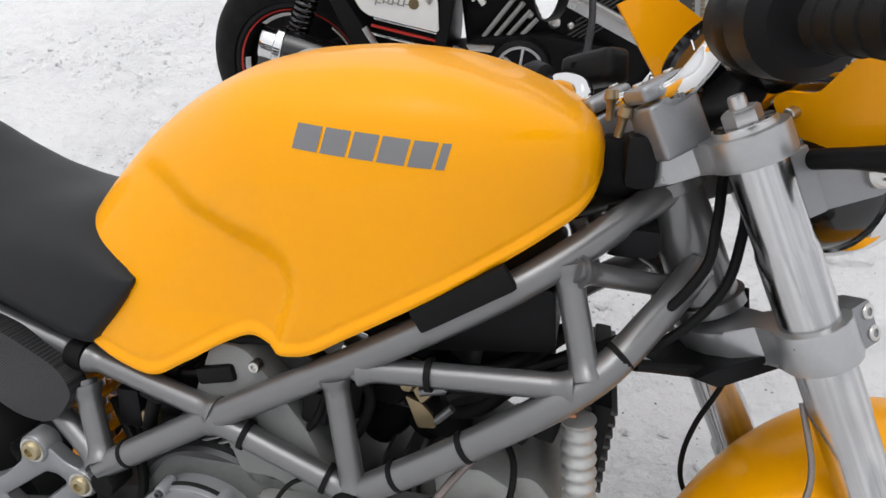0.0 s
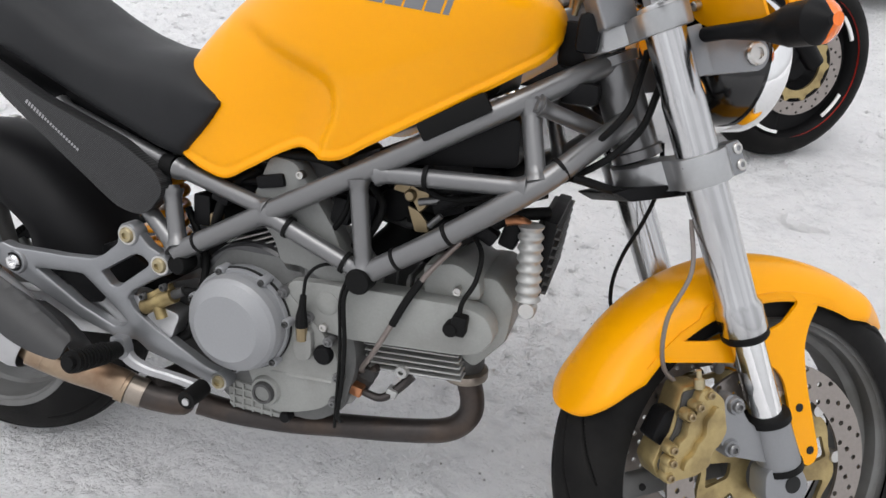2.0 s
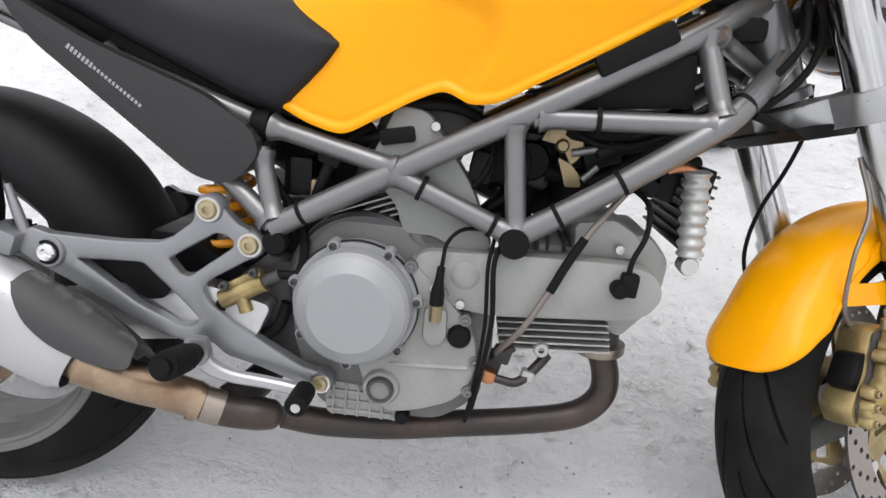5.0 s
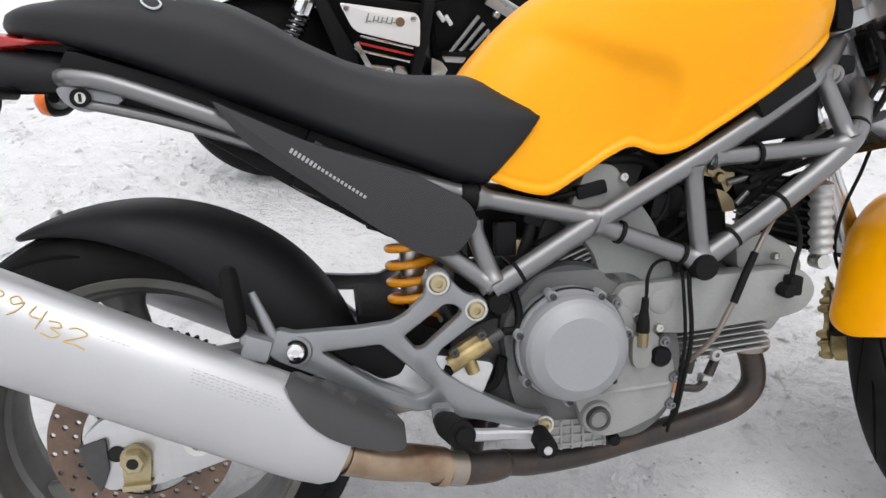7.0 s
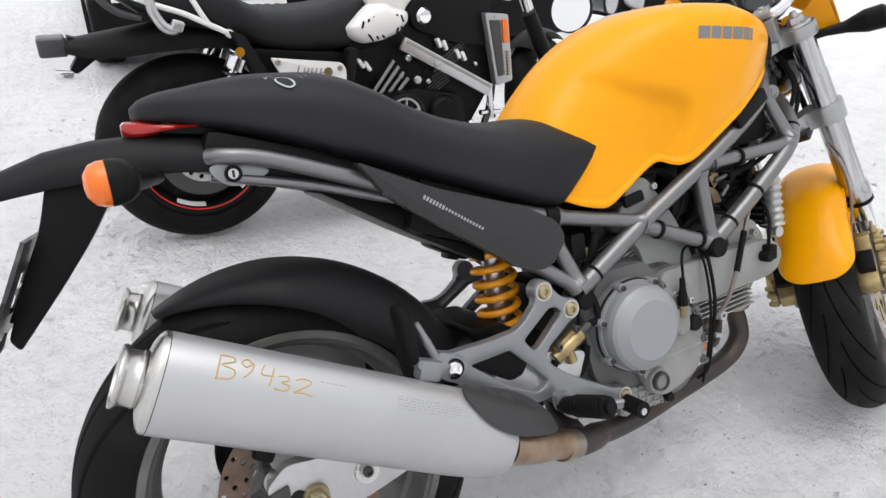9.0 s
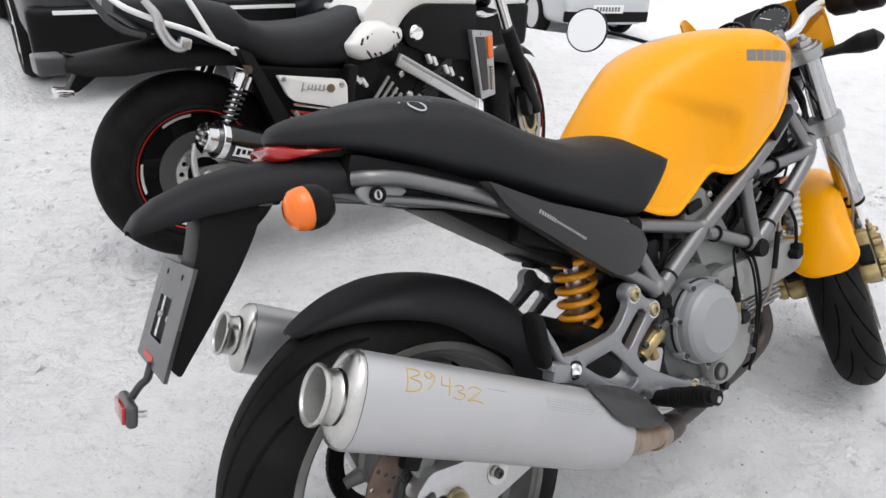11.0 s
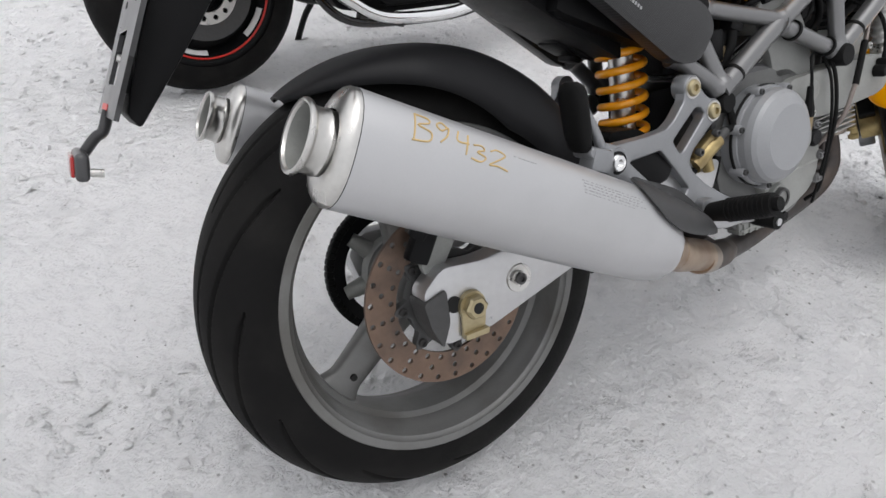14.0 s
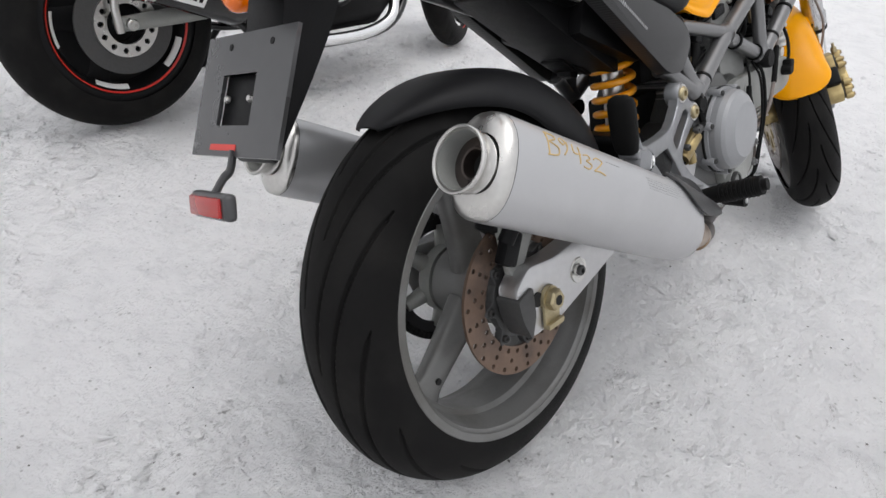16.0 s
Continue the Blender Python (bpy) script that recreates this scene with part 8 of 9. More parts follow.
# shock absorber
for s in (-1, 1):
    wide = 0.185 if s < 0 else 0.13
    top, low = Vector((0.190, s * wide, 0.625)), Vector((0.09, s * wide, 0.43))
    bm = bmesh.new()
    dv = low - top
    ax = dv.normalized()
    e1 = ax.orthogonal().normalized()
    e2 = ax.cross(e1)
    tube(bm, [top + dv * (0.2 + 0.68 * k / 150) + (e1 * math.cos(k * 0.377) + e2 * math.sin(k * 0.377)) * 0.026 for k in range(151)], 0.0055, 8, 1)
    vsh = part("shock_spring", bm, BLACKGLOSS, muscle, "black sprung shock absorber")
    bm = bmesh.new()
    tube(bm, [top, low], 0.013, 12, 1)
    tube(bm, [top + dv * 0.02, top + dv * 0.2], 0.029, 20, 1)
    tube(bm, [top + Vector((0, 0.03, 0.015)), top + Vector((0, -0.03, 0.015))], 0.015, 16, 1)
    part("damper", bm, CHROME, vsh)


def vslab(name, pts, r, y0, y1, mat, label="", bevel=0.006, parent=None):
    bm = bmesh.new()
    slab(bm, rounded(pts, r), y0, y1, bevel)
    return part(name, bm, mat, parent or muscle, label)


# frame, tank block, seat, tail
vslab("side_frame", [(0.175, 0.700), (0.215, 0.685), (0.33, 0.46), (0.34, 0.36), (0.30, 0.36), (0.26, 0.48)], 0.01, -0.20, -0.15, WHEELBLK, "black frame rail")
vslab("centre_frame", [(0.545, 0.62), (0.580, 0.62), (0.560, 0.50), (0.520, 0.33), (0.485, 0.33), (0.525, 0.50)], 0.01, -0.205, -0.16, WHEELBLK, "black frame rail")
vslab("battery_box", [(0.24, 0.64), (0.56, 0.60), (0.53, 0.34), (0.34, 0.36)], 0.02, -0.15, 0.15, BLACKPL, "black centre body")
bm = bmesh.new()
VSEAT = [(-0.12, 0.80, 0.840, 0.07), (-0.06, 0.755, 0.855, 0.11), (0.05, 0.715, 0.855, 0.13), (0.15, 0.690, 0.830, 0.14), (0.20, 0.672, 0.820, 0.15), (0.24, 0.650, 0.780, 0.155), (0.30, 0.625, 0.755, 0.16), (0.40, 0.605, 0.750, 0.16), (0.50, 0.600, 0.755, 0.15), (0.60, 0.605, 0.775, 0.13), (0.66, 0.62, 0.795, 0.11)]
rings = []
for x, zb, zt, wv in VSEAT:
    zc = zb + (zt - zb) * 0.45
    ring = []
    for k in range(28):
        t = 2 * math.pi * k / 28
        c, s = math.cos(t), math.sin(t)
        ring.append(Vector((x, wv * math.copysign(abs(c) ** 0.55, c), zc + ((zt - zc) if s > 0 else (zc - zb)) * math.copysign(abs(s) ** 0.6, s))))
    rings.append(ring)
loft(bm, rings)
part("seat", bm, SEATVINYL, muscle, "black stepped dual seat", sharp=55)
bm = bmesh.new()
rings = []
for x, zt, wv, sk in ((0.24, 0.70, 0.10, 0.06), (0.12, 0.72, 0.10, 0.07), (0.0, 0.725, 0.095, 0.075), (-0.12, 0.71, 0.09, 0.07), (-0.22, 0.695, 0.08, 0.05), (-0.27, 0.69, 0.06, 0.03)):
    outer = [Vector((x, wv * math.sin((-1 + k / 6) * math.pi / 2), zt - sk * abs(-1 + k / 6) ** 2.4)) for k in range(13)]
    rings.append(outer + [v - Vector((0, 0, 0.006)) for v in outer[::-1]])
loft(bm, rings)
vg = part("rear_guard", bm, WHEELBLK, muscle, "black rear mudguard", sharp=60)
bm = bmesh.new()
block(bm, (0.075, 0.11, 0.055), pose(-0.30, 0, 0.672), 0.010, 3)
part("tail_lamp", bm, GREYPL, vg, "dark tail lamp")
bm = bmesh.new()
slab(bm, rounded([(-0.26, 0.70), (-0.20, 0.68), (-0.19, 0.63), (-0.25, 0.59), (-0.27, 0.60), (-0.235, 0.65)], 0.008), -0.03, 0.03, 0.004)
part("plate_bracket", bm, BLACKPL, vg)
bm = bmesh.new()
block(bm, (0.050, 0.06, 0.026), pose(-0.285, -0.03, 0.595, 0, 8, 0), 0.006, 2)
part("plate_lamp", bm, CHROME, vg, "chromed plate lamp")
# white luggage rack
bm = bmesh.new()
for s in (-1, 1):
    tube(bm, [(0.190, s * 0.15, 0.684), (0.12, s * 0.15, 0.721), (0.055, s * 0.15, 0.754), (-0.024, s * 0.148, 0.783), (-0.107, s * 0.14, 0.822), (-0.145, s * 0.11, 0.858)], 0.0085, 10, 5)
    tube(bm, [(0.121, s * 0.15, 0.724), (0.107, s * 0.15, 0.750), (0.081, s * 0.148, 0.803), (0.052, s * 0.14, 0.860), (0.020, s * 0.12, 0.892)], 0.0085, 10, 5)
    rev(bm, [(0.0, 0.006), (0.010, 0.006), (0.013, 0.002), (0.013, -0.010)], axis((0.182, s * 0.152, 0.688), (0, s, 0)), 16)
tube(bm, [(0.020, -0.12, 0.892), (0.005, -0.06, 0.905), (0.005, 0.06, 0.905), (0.020, 0.12, 0.892)], 0.0085, 10, 5)
tube(bm, [(-0.145, -0.11, 0.858), (-0.17, -0.05, 0.875), (-0.17, 0.05, 0.875), (-0.145, 0.11, 0.858)], 0.0085, 10, 5)
part("luggage_rack", bm, WHITE, muscle, "white tubular luggage rack")
bm = bmesh.new()
tube(bm, [(-0.060, -0.155, 0.842), (-0.034, -0.160, 0.802), (-0.027, -0.160, 0.761), (-0.005, -0.160, 0.722), (0.022, -0.160, 0.710), (0.050, -0.158, 0.728)], [0.010, 0.013, 0.015, 0.016, 0.015, 0.009], 12, 5)
block(bm, (0.035, 0.026, 0.032), pose(0.032, -0.163, 0.722, 0, 20, 0), 0.008, 3)
rev(bm, [(0.0, 0.008), (0.008, 0.008), (0.010, 0.0)], axis((0.034, -0.172, 0.722)), 14)
part("passenger_grip", bm, ALU, muscle, "silver curved grip under the rack")
bm = bmesh.new()
tube(bm, [(-0.185, -0.10, 0.850), (-0.165, -0.10, 0.820), (-0.142, -0.10, 0.785), (-0.105, -0.10, 0.758), (-0.055, -0.10, 0.742)], [0.008, 0.010, 0.011, 0.011, 0.009], 10, 5)
rev(bm, [(0.0, 0.03), (0.018, 0.03), (0.020, 0.0), (0.016, -0.03), (0.0, -0.03)], axis((-0.195, -0.11, 0.862), (-0.3, -1, 0)), 16)
part("rear_indicator", bm, GREYPL, muscle)
# white side plate with raised script bars
sp = vslab("side_cover", [(0.282, 0.615), (0.518, 0.580), (0.530, 0.560), (0.528, 0.478), (0.335, 0.528), (0.315, 0.545)], 0.010, -0.213, -0.195, SIDEWHITE, "white side cover with raised script")
bm = bmesh.new()
for k, (px, hh) in enumerate(((0.365, 0.030), (0.385, 0.018), (0.398, 0.018), (0.410, 0.018), (0.425, 0.020), (0.440, 0.022))):
    block(bm, (0.0045, 0.003, hh), pose(px, -0.2145, 0.570 - 0.13 * (px - 0.365), 0, 18, 0), 0.001, 1)
    block(bm, (0.012, 0.003, 0.003), pose(px + 0.006, -0.2145, 0.561 - 0.13 * (px - 0.365) + 0.004 * (k % 2), 0, 10, 0), 0.001, 1)
part("cover_script", bm, CAST, sp, "grey raised script bars")
for px, pz in ((0.302, 0.600), (0.508, 0.565)):
    bm = bmesh.new()
    bolt(bm, (px, -0.213, pz), r=0.010, h=0.004)
    part("cover_screw", bm, STEEL, sp)
bm = bmesh.new()
rev(bm, [(0.0, 0.003), (0.014, 0.003), (0.0145, 0.0)], axis((0.466, -0.2135, 0.556)), 24)
for k in range(3):
    block(bm, (0.022, 0.002, 0.003), pose(0.466, -0.217, 0.556, 0, 60 * k, 0), 0)
part("cover_emblem", bm, BRASS, sp, "small round brass emblem")
for z, mt, nm in ((0.478, CHROME, "chrome_strip"), (0.458, REDPAINT, "red_strip"), (0.438, CHROME, "chrome_strip")):
    bm = bmesh.new()
    block(bm, (0.19, 0.008, 0.0075), pose(0.425 + (0.458 - z) * -0.5, -0.182, z + 0.012, 0, 14, 0), 0.002)
    part(nm, bm, mt, muscle)
bm = bmesh.new()
block(bm, (0.09, 0.03, 0.03), pose(0.39, -0.215, 0.412, 0, 8, 0), 0.005)
vbr = part("footrest_bracket", bm, STEEL, muscle, "bright pillion footrest bracket")
bm = bmesh.new()
block(bm, (0.016, 0.012, 0.085), pose(0.345, -0.225, 0.462, 0, -28, 0), 0.003)
part("bracket_arm", bm, STEEL, vbr)
for px in (0.355, 0.425):
    bm = bmesh.new()
    bolt(bm, (px, -0.232, 0.410), r=0.012, h=0.006)
    part("bracket_bolt", bm, STEEL, vbr)
bm = bmesh.new()
rev(bm, [(0.0, 0.01), (0.022, 0.01), (0.026, 0.0), (0.026, -0.02)], axis((0.462, -0.215, 0.395)), 24)
part("bracket_boss", bm, STEEL, vbr)
# V-four engine
bm = bmesh.new()
slab(bm, rounded([(0.55, 0.30), (0.62, 0.22), (0.98, 0.22), (1.03, 0.32), (1.0, 0.42), (0.80, 0.46), (0.60, 0.45)], 0.03), -0.17, 0.17, 0.02)
slab(bm, rounded([(0.60, 0.44), (0.76, 0.40), (0.70, 0.62), (0.585, 0.60)], 0.02), -0.13, 0.13, 0.02)
slab(bm, rounded([(0.80, 0.40), (0.98, 0.40), (1.08, 0.56), (0.94, 0.64)], 0.02), -0.13, 0.13, 0.02)
slab(bm, rounded([(0.57, 0.64), (0.70, 0.66), (0.84, 0.72), (1.13, 0.70), (1.19, 0.46), (1.05, 0.25), (0.60, 0.25)], 0.03), -0.125, 0.125, 0.02)
veng = part("engine", bm, BLACKPL, muscle, "black V-four engine")
bm = bmesh.new()
slab(bm, rounded([(0.40, 0.30), (0.46, 0.225), (0.60, 0.195), (0.98, 0.190), (1.06, 0.26), (1.02, 0.34), (0.60, 0.36), (0.42, 0.36)], 0.02), -0.135, 0.135, 0.015)
part("sump", bm, BLACKPL, veng, "black sump and chamber under the engine")
for yy in (-0.185, 0.185):
    bm = bmesh.new()
    tube(bm, [(0.34, yy * 0.8, 0.330), (0.44, yy, 0.215), (0.62, yy, 0.178), (0.98, yy, 0.185), (1.13, yy * 0.8, 0.31), (1.20, yy * 0.5, 0.52)], 0.014, 12, 6)
    part("cradle_tube", bm, BLACKGLOSS, veng, "black frame cradle tube")
for px, pz in ((0.52, 0.205), (0.66, 0.172), (0.86, 0.172)):
    bm = bmesh.new()
    block(bm, (0.030, 0.030, 0.026), pose(px, -0.178, pz, 0, 15, 0), 0.004)
    part("cradle_lug", bm, DARKCAST, veng)
for k in range(9):
    bm = bmesh.new()
    block(bm, (0.150, 0.012, 0.0045), pose(0.905 + 0.010 * k, -0.136, 0.430 + 0.0185 * k, 0, -32, 0), 0.001, 1)
    part("front_cylinder_fin", bm, DARKCAST, veng)
for px, pz, r in ((0.800, 0.560, 0.012), (0.835, 0.480, 0.016), (0.880, 0.470, 0.010), (0.770, 0.500, 0.009), (1.060, 0.470, 0.011), (1.085, 0.515, 0.008)):
    bm = bmesh.new()
    rev(bm, [(0.0, 0.010), (r * 0.6, 0.010), (r, 0.006), (r, -0.01)], axis((px, -0.132, pz)), 16)
    part("engine_plug", bm, STEEL, veng)
for k in range(4):
    bm = bmesh.new()
    tube(bm, [(0.600 + 0.020 * k, -0.150, 0.398 - 0.012 * k), (0.735 + 0.018 * k, -0.150, 0.560 - 0.022 * k)], 0.0065, 8, 1)
    part("cylinder_rib", bm, CAST, veng, "polished cooling rib")
for bx, bz, tilt in ((0.610, 0.560, 35), (0.635, 0.548, 35), (0.92, 0.605, 25), (0.945, 0.595, 25), (1.00, 0.560, 25), (1.025, 0.550, 25)):
    bm = bmesh.new()
    block(bm, (0.014, 0.02, 0.036), pose(bx, -0.142, bz, 0, -tilt, 0), 0.003)
    part("head_bolt_cover", bm, SIDEWHITE, veng)
bm = bmesh.new()
c = Vector((0.745, -0.170, 0.372))
rev(bm, [(0.062, 0.030), (0.072, 0.040), (0.082, 0.034), (0.086, 0.0)], axis(c), 48)
rev(bm, [(0.0, 0.028), (0.070, 0.028), (0.070, 0.0)], axis(c), 32)
vcl = part("clutch_cover", bm, BLACKPL, veng, "black clutch cover with spoked ring")
bm = bmesh.new()
rev(bm, [(0.058, 0.034), (0.068, 0.034), (0.068, 0.026), (0.058, 0.026)], axis(c), 48, closed=True)
for k in range(6):
    a = radians(20 + 60 * k)
    tube(bm, [c + Vector((0.006 * math.cos(a), -0.031, 0.006 * math.sin(a))), c + Vector((0.062 * math.cos(a), -0.031, 0.062 * math.sin(a)))], 0.0042, 8, 1)
rev(bm, [(0.0, 0.038), (0.010, 0.038), (0.012, 0.030)], axis(c), 20)
part("clutch_ring", bm, ALU, vcl, "alloy six-spoke ring")
bm = bmesh.new()
rev(bm, [(0.0, 0.03), (0.05, 0.03), (0.06, 0.02), (0.065, 0.0)], axis((0.92, -0.165, 0.36)), 32)
part("generator_cover", bm, BLACKPL, veng)
bm = bmesh.new()
slab(bm, rounded([(0.565, 0.445), (0.60, 0.43), (0.62, 0.405), (0.60, 0.375), (0.565, 0.385)], 0.006), -0.215, -0.205, 0.002)
slab(bm, rounded([(0.60, 0.448), (0.68, 0.442), (0.67, 0.425), (0.61, 0.43)], 0.004), -0.215, -0.205, 0.002)
part("foot_control", bm, STEEL, muscle, "bright drilled foot control")
bm = bmesh.new()
tube(bm, [(0.62, -0.20, 0.345), (0.66, -0.21, 0.345)], 0.012, 12, 1)
part("footrest", bm, STEEL, muscle)
# dummy tank with air scoop, silver strut, radiator
vslab("dummy_tank", [(0.64, 0.77), (0.70, 0.68), (0.78, 0.70), (0.83, 0.765), (0.90, 0.790), (1.16, 0.785), (1.15, 0.83), (0.95, 0.90), (0.75, 0.87)], 0.03, -0.13, 0.13, SIDEWHITE, "white dummy tank", 0.03)
vslab("tank_side", [(0.80, 0.72), (0.845, 0.780), (0.90, 0.800), (1.15, 0.790), (1.13, 0.58), (0.98, 0.60), (0.82, 0.66)], 0.02, -0.145, -0.10, WHEELBLK, "black tank side panel", 0.01)
bm = bmesh.new()
rings = []
for g, sc in ((0.0, 1.0), (0.4, 0.97), (0.75, 0.85), (1.0, 0.55)):
    ring = []
    for x, z in rounded([(0.562, 0.680), (0.575, 0.645), (0.625, 0.622), (0.700, 0.630), (0.758, 0.650), (0.802, 0.690), (0.800, 0.722), (0.745, 0.735), (0.715, 0.752), (0.655, 0.750), (0.620, 0.725)], 0.012, 3):
        ring.append(Vector((0.685 + (x - 0.685) * sc, -0.12 - 0.065 * g, 0.688 + (z - 0.688) * sc)))
    rings.append(ring)
loft(bm, rings)
scoop = part("air_scoop", bm, SIDEWHITE, muscle, "white air scoop with slots", sharp=60)
# black slips laid on the scoop, painted for shade in its slots
for px, pz, tl in ((0.612, 0.690, 18), (0.632, 0.696, 18), (0.650, 0.703, 18), (0.640, 0.668, -28), (0.630, 0.660, -28), (0.660, 0.650, -35), (0.682, 0.652, -35), (0.640, 0.645, -35), (0.742, 0.706, -22), (0.758, 0.702, -22), (0.738, 0.662, 12), (0.754, 0.664, 12)):
    bm = bmesh.new()
    block(bm, (0.007, 0.006, 0.024), pose(px, -0.181, pz, 0, tl, 0), 0.002)
    part("scoop_slot", bm, GAP_SHADE, scoop)
bm = bmesh.new()
rev(bm, [(0.0, 0.012), (0.022, 0.010), (0.030, 0.0), (0.030, -0.03)], axis((0.862, -0.145, 0.700)), 24)
part("tank_cap_cover", bm, CHROME, muscle)
bm = bmesh.new()
mm = Matrix.Translation((0.94, -0.178, 0.520)) @ Matrix.Rotation(math.atan2(0.205, 0.374), 4, "Y")
block(bm, (0.42, 0.016, 0.046), mm, 0.004)
strut = part("silver_strut", bm, ALU, muscle, "bright alloy frame strut")
bm = bmesh.new()
block(bm, (0.40, 0.004, 0.010), mm @ Matrix.Translation((0, -0.0085, 0.012)), 0.001)
part("strut_groove", bm, CAST, strut)
bm = bmesh.new()
tube(bm, [(1.125, -0.17, 0.44), (1.14, -0.16, 0.36), (1.18, -0.12, 0.30)], 0.012, 10, 4)
tube(bm, [(1.10, -0.15, 0.33), (1.20, -0.14, 0.32)], 0.010, 10, 1)
part("front_strut", bm, CHROME, muscle)
vslab("radiator_guard", [(1.100, 0.700), (1.205, 0.690), (1.235, 0.445), (1.160, 0.430)], 0.01, -0.172, -0.135, CLAMPALLOY, "bright alloy radiator side guard", 0.004)
vslab("radiator_screen", [(1.118, 0.675), (1.165, 0.672), (1.195, 0.47), (1.165, 0.465)], 0.004, -0.176, -0.170, DARKCAST, "", 0.001)
bm = bmesh.new()
block(bm, (0.024, 0.010, 0.085), pose(1.190, -0.176, 0.632, 0, -7, 0), 0.003)
part("side_reflector", bm, AMBER, muscle, "amber side reflector")
bm = bmesh.new()
for k in range(8):
    block(bm, (0.010, 0.004, 0.008), pose(1.203 + 0.0012 * k, -0.176, 0.555 - 0.012 * k, 0, -7, 0), 0)
    block(bm, (0.006, 0.004, 0.005), pose(1.180 + 0.0012 * k, -0.176, 0.560 - 0.012 * k, 0, -7, 0), 0)
part("guard_lettering", bm, BRASS, muscle, "small brass lettering bars")
# fork and bars
for s in (-1, 1):
    bm = bmesh.new()
    tube(bm, [(1.21, s * 0.105, 0.90), (1.33, s * 0.105, 0.62)], 0.022, 16, 1)
    vfk = part("fork_tube", bm, CHROME, muscle, "chromed fork tube", m=VS)
    bm = bmesh.new()
    tube(bm, [(1.30, s * 0.105, 0.66), (1.44, s * 0.105, 0.44), (1.575, s * 0.09, 0.30)], [0.031, 0.031, 0.027], 16, 3)
    part("fork_slider", bm, BLACKPL, vfk, "black fork slider", m=VS)
    bm = bmesh.new()
    slab(bm, rounded([(1.45, 0.42), (1.50, 0.41), (1.515, 0.34), (1.48, 0.28), (1.44, 0.30), (1.43, 0.38)], 0.012), min(s * 0.045, s * 0.10), max(s * 0.045, s * 0.10), 0.006)
    part("brake_caliper", bm, BLACKPL, vfk, "black front brake caliper", m=VS)
bm = bmesh.new()
rings = []
for i in range(25):
    a = radians(128 - 72 * i / 24)
    outer = [VF + Vector(((0.322 - 0.03 * abs(s_) ** 2.5) * math.cos(a), 0.068 * s_, (0.322 - 0.03 * abs(s_) ** 2.5) * math.sin(a))) for s_ in (-1, -0.7, -0.35, 0, 0.35, 0.7, 1)]
    rings.append(outer + [v + (VF - v).normalized() * 0.004 for v in outer[::-1]])
loft(bm, rings)
part("front_mudguard", bm, BLACKPL, muscle, "black front mudguard", sharp=60, m=VS)
bm = bmesh.new()
tube(bm, [(1.05, -0.38, 1.06), (1.12, -0.20, 1.05), (1.19, 0.0, 0.98), (1.12, 0.20, 1.05), (1.05, 0.38, 1.06)], 0.011, 10, 6)
part("handlebar", bm, CHROME, muscle, m=VS)
bm = bmesh.new()
rev(bm, [(0.0, 0.052), (0.09, 0.05), (0.095, 0.02), (0.07, -0.06), (0.0, -0.08)], axis((1.36, 0, 0.82), (1, 0, 0)), 32)
part("headlamp", bm, CHROME, muscle, "chromed headlamp", m=VS)
bm = bmesh.new()
tube(bm, [(0.55, 0.15, 0.25), (0.52, 0.26, 0.13), (0.50, 0.33, 0.0)], 0.012, 10, 3)
part("side_stand", bm, BLACKPL, muscle)


# ---- parked cars and a dark van beyond ----
def car_wheel(parent, p, r=0.31, w=0.2):
    bm = bmesh.new()
    rev(bm, [(r - 0.09, w / 2), (r - 0.03, w / 2 + 0.01), (r, w / 2 - 0.03), (r, -w / 2 + 0.03), (r - 0.03, -w / 2 - 0.01), (r - 0.09, -w / 2)], axis(p), 36, closed=True)
    wheel = part("wheel", bm, TYRE, parent, "black car tyre with alloy rim")
    bm = bmesh.new()
    for side in (1, -1):
        rev(bm, [(0.0, side * w * 0.40), (0.05, side * w * 0.42), (0.06, side * w * 0.36), (r - 0.10, side * w * 0.38), (r - 0.085, side * w * 0.48)], axis(p), 30)
        for k in range(7):
            a = 2 * math.pi * k / 7
            tube(bm, [Vector(p) + Vector((0.04 * math.cos(a), -side * w * 0.42, 0.04 * math.sin(a))), Vector(p) + Vector(((r - 0.09) * math.cos(a), -side * w * 0.44, (r - 0.09) * math.sin(a)))], 0.016, 8, 1)
    part("rim", bm, ALU, wheel)
    return wheel


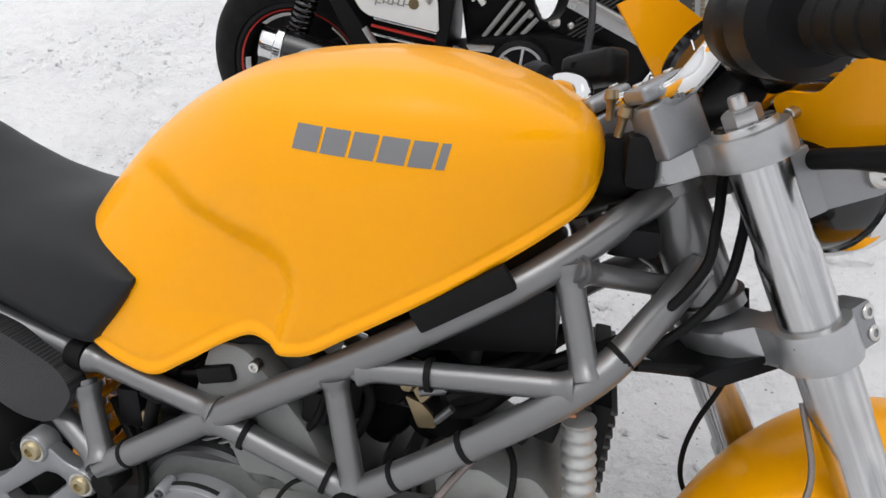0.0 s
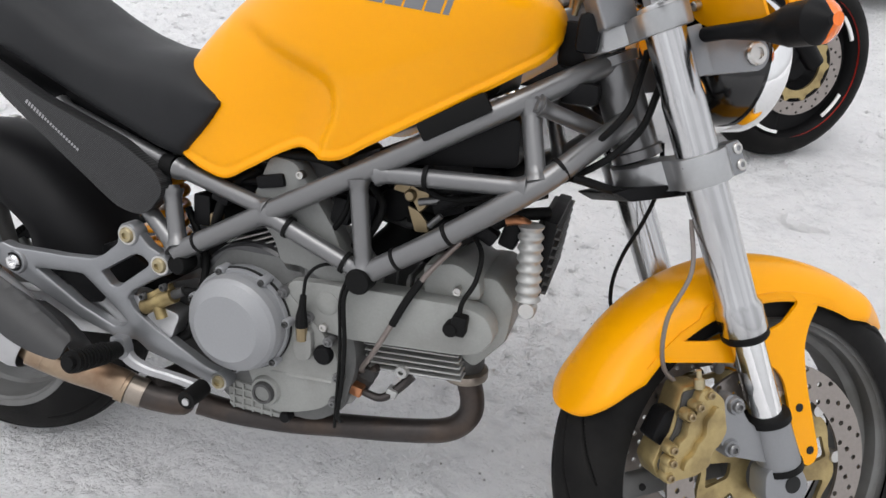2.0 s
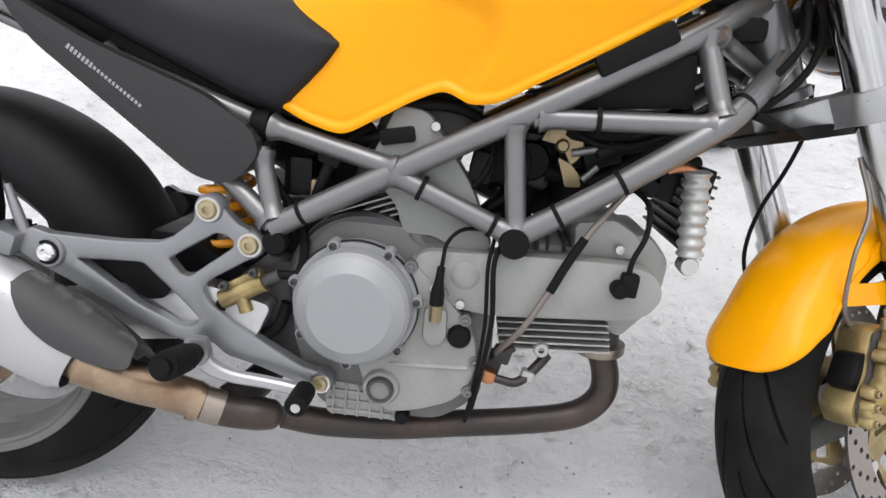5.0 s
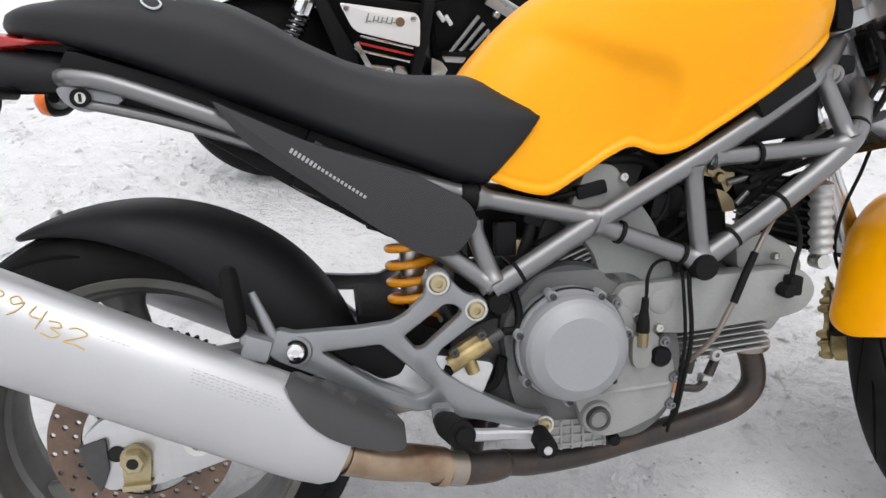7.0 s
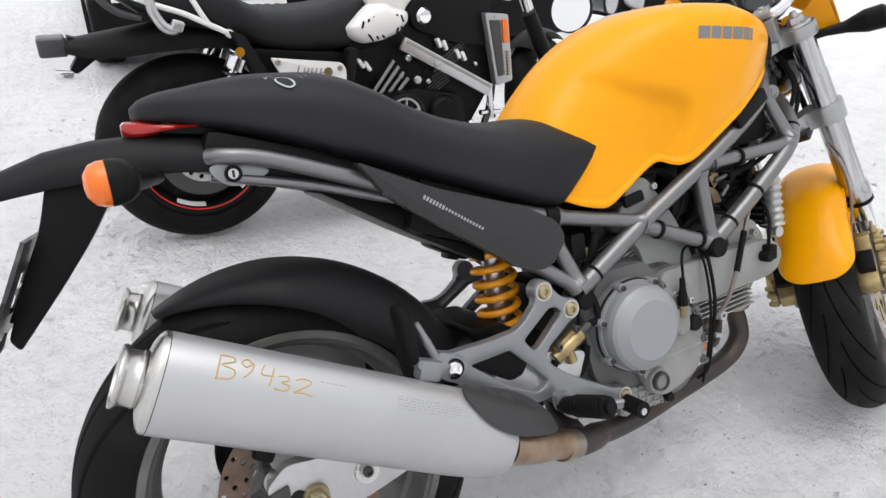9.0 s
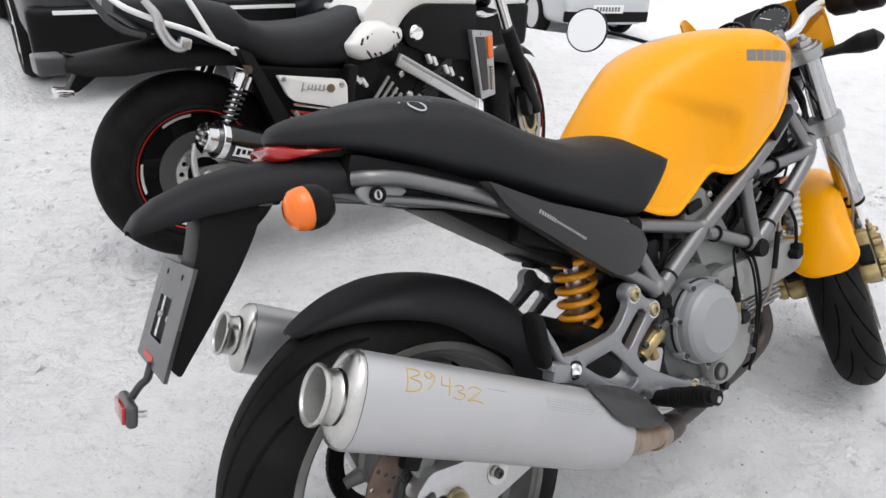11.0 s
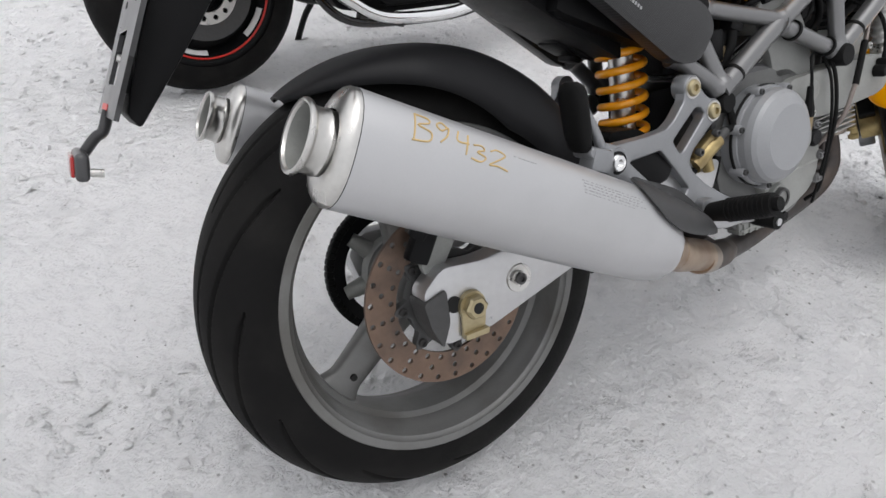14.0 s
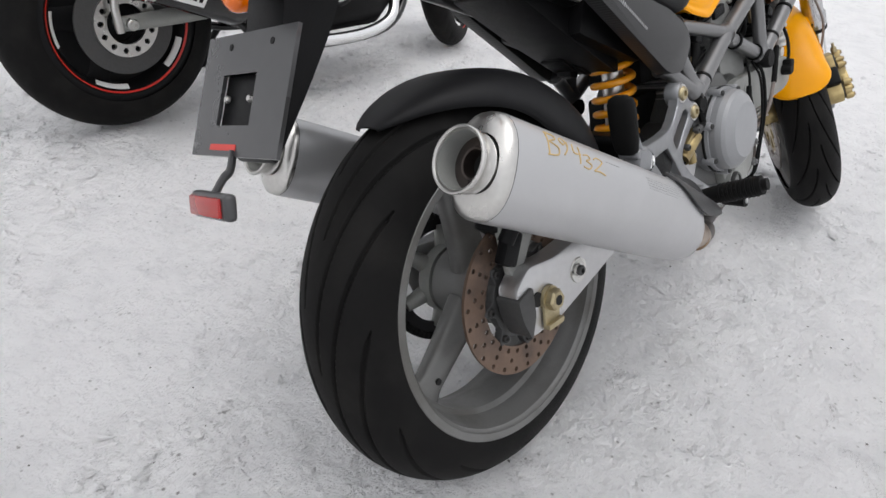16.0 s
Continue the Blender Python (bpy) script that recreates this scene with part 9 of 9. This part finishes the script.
def car(name, label, paint, m, length=4.2, width=1.7, height=1.45):
    """A hatchback: x ahead from its middle, wheels on z = 0."""
    ob = thing(name, label, "car", m)
    hl, hw = length / 2, width / 2
    st = [(-hl, 0.35, 0.62, 0.86), (-hl + 0.06, 0.24, 0.92, 0.94), (-hl + 0.25, 0.20, 1.05, 1.0), (-hl + 0.9, 0.20, 0.95, 1.0), (0.2, 0.20, 0.93, 1.0), (hl - 1.1, 0.20, 0.90, 1.0), (hl - 0.35, 0.20, 0.80, 0.97), (hl - 0.06, 0.24, 0.68, 0.90), (hl, 0.34, 0.55, 0.80)]
    bm = bmesh.new()
    rings = []
    for x, zb, zt, wf in st:
        ring = []
        for k in range(28):
            t = 2 * math.pi * k / 28
            c, s = math.cos(t), math.sin(t)
            ring.append(Vector((x, hw * wf * math.copysign(abs(c) ** 0.35, c), (zb + zt) / 2 + (zt - zb) / 2 * math.copysign(abs(s) ** 0.45, s))))
        rings.append(ring)
    loft(bm, rings)
    body = part("body", bm, paint, ob, sharp=50)
    bm = bmesh.new()
    rings = []
    for x, zt, wf in ((-hl + 0.18, 0.98, 0.88), (-hl + 0.45, 1.30, 0.80), (-hl + 0.9, height, 0.76), (0.1, height, 0.75), (0.55, 1.33, 0.78), (1.05, 0.95, 0.88)):
        ring = []
        for k in range(24):
            t = 2 * math.pi * k / 24
            c, s = math.cos(t), math.sin(t)
            ring.append(Vector((x, hw * wf * math.copysign(abs(c) ** 0.4, c), 0.88 + max(0, (zt - 0.88)) * (0.5 + 0.5 * math.copysign(abs(s) ** 0.6, s)))))
        rings.append(ring)
    loft(bm, rings)
    part("glasshouse", bm, GLASSDK, ob, "dark glass", sharp=50)
    bm = bmesh.new()
    block(bm, (1.35, hw * 1.45, 0.05), pose(-hl + 1.45, 0, height + 0.0), 0.02)
    part("roof", bm, paint, ob)
    for x in (-hl + 0.75, hl - 0.80):
        for y in (-hw + 0.09, hw - 0.09):
            car_wheel(ob, (x, y, 0.31))
    for x, nm in ((-hl - 0.005, "rear_plate"), (hl + 0.005, "front_plate")):
        bm = bmesh.new()
        block(bm, (0.02, 0.52, 0.115), pose(x, 0, 0.47), 0.004)
        pl_ = part(nm, bm, WHITE, ob, "white number plate with dark bars")
        bm = bmesh.new()
        for k in range(8):
            block(bm, (0.026, 0.034, 0.062), pose(x, -0.19 + 0.052 * k, 0.47), 0)
        part("plate_bar", bm, LETTER, pl_)
    for x in (-hl + 0.01, hl - 0.02):
        bm = bmesh.new()
        block(bm, (0.06, width * 0.86, 0.16), pose(x, 0, 0.36), 0.03)
        part("bumper_insert", bm, BLACKPL, ob)
        for y in (-hw * 0.66, hw * 0.66):
            bm = bmesh.new()
            block(bm, (0.10, 0.34, 0.15), pose(x * 0.975, y, 0.70), 0.04, 3)
            part("lamp", bm, REDLENS if x < 0 else CHROME, ob)
    return ob


car("car", "silver hatchback parked on the snow", CARPAINT, pose(8.0, 8.5, -0.555, 0, 0, 255), 4.0, 1.68)
for px, py, turn, lab in ((0.66, 5.85, 90, "dark blue car with a pale bumper strip"), (2.20, 5.42, 90, "dark grey car with snow on its bumper")):
    parked = car("car", lab, CARDARK, pose(px, py, 0, 0, 0, turn), 4.1, 1.68)
    bm = bmesh.new()
    block(bm, (0.16, 1.66, 0.30), pose(-2.03, 0, 0.38), 0.05, 3)
    part("rear_bumper", bm, BLACKPL, parked, "dark rear bumper")
    bm = bmesh.new()
    if px < 1:
        block(bm, (0.012, 1.40, 0.022), pose(-2.114, 0, 0.505), 0.003)
        part("bumper_strip", bm, WHITE, parked, "pale bumper strip")
        bm = bmesh.new()
        block(bm, (0.012, 0.52, 0.11), pose(-2.118, -0.05, 0.425), 0.003)
        board_ = part("rear_number_plate", bm, WHITE, parked, "pale number plate with dark bars")
        for k in range(7):
            bm = bmesh.new()
            block(bm, (0.006, 0.036, 0.066), pose(-2.125, -0.245 + 0.06 * k, 0.425), 0)
            part("plate_bar", bm, LETTER, board_)
    else:
        block(bm, (0.17, 1.56, 0.035), pose(-2.02, 0, 0.545), 0.016, 3)
        part("bumper_snow", bm, SNOW, parked, "snow lying on the bumper")


def bank(name, cx, cy, rx, ry, h, seed, base=0.0):
    bm = bmesh.new()
    n = 26
    rows = []
    for i in range(n + 1):
        row = []
        for j in range(n + 1):
            u, v = -1 + 2 * i / n, -1 + 2 * j / n
            d = min(1.0, math.hypot(u, v))
            z = h * (1 - d * d) ** 1.4 * (0.75 + 0.8 * noise.noise(Vector((u * 2.2 + seed, v * 2.2, seed)))) + 0.05 * (1 - d) * noise.noise(Vector((u * 9, v * 9, seed)))
            row.append(bm.verts.new((cx + rx * u, cy + ry * v, base + max(-0.03, z - 0.02))))
        rows.append(row)
    for a, b in zip(rows, rows[1:]):
        for j in range(n):
            bm.faces.new((a[j], b[j], b[j + 1], a[j + 1]))
    return tagged(part(name, bm, SNOW, sharp=80), "lumpy heap of cleared snow", "snow heap")


bank("snow_heap", 3.9, 4.35, 0.8, 0.35, 0.14, 3.0)
bank("snow_heap", 10.5, 8.5, 2.6, 1.2, 0.5, 7.0, -0.555)
# a broken slab of ice on the ground
bm = bmesh.new()
outl = rounded([(-0.066, -0.034), (-0.010, -0.046), (0.058, -0.036), (0.068, 0.010), (0.030, 0.040), (-0.030, 0.044), (-0.072, 0.014)], 0.018)
rings = []
for lift, grow in ((-0.012, 1.0), (0.008, 1.0), (0.016, 0.93), (0.019, 0.80), (0.015, 0.55), (0.014, 0.2)):
    rings.append([Vector((1.658 + x * grow, 1.219 + y * grow, lift + 0.006 * noise.noise(Vector((x * 40, y * 40, grow * 3))))) for x, y in outl])
loft(bm, rings)
tagged(part("ice_slab", bm, SNOW), "broken slab of packed ice lying on snow", "ice")
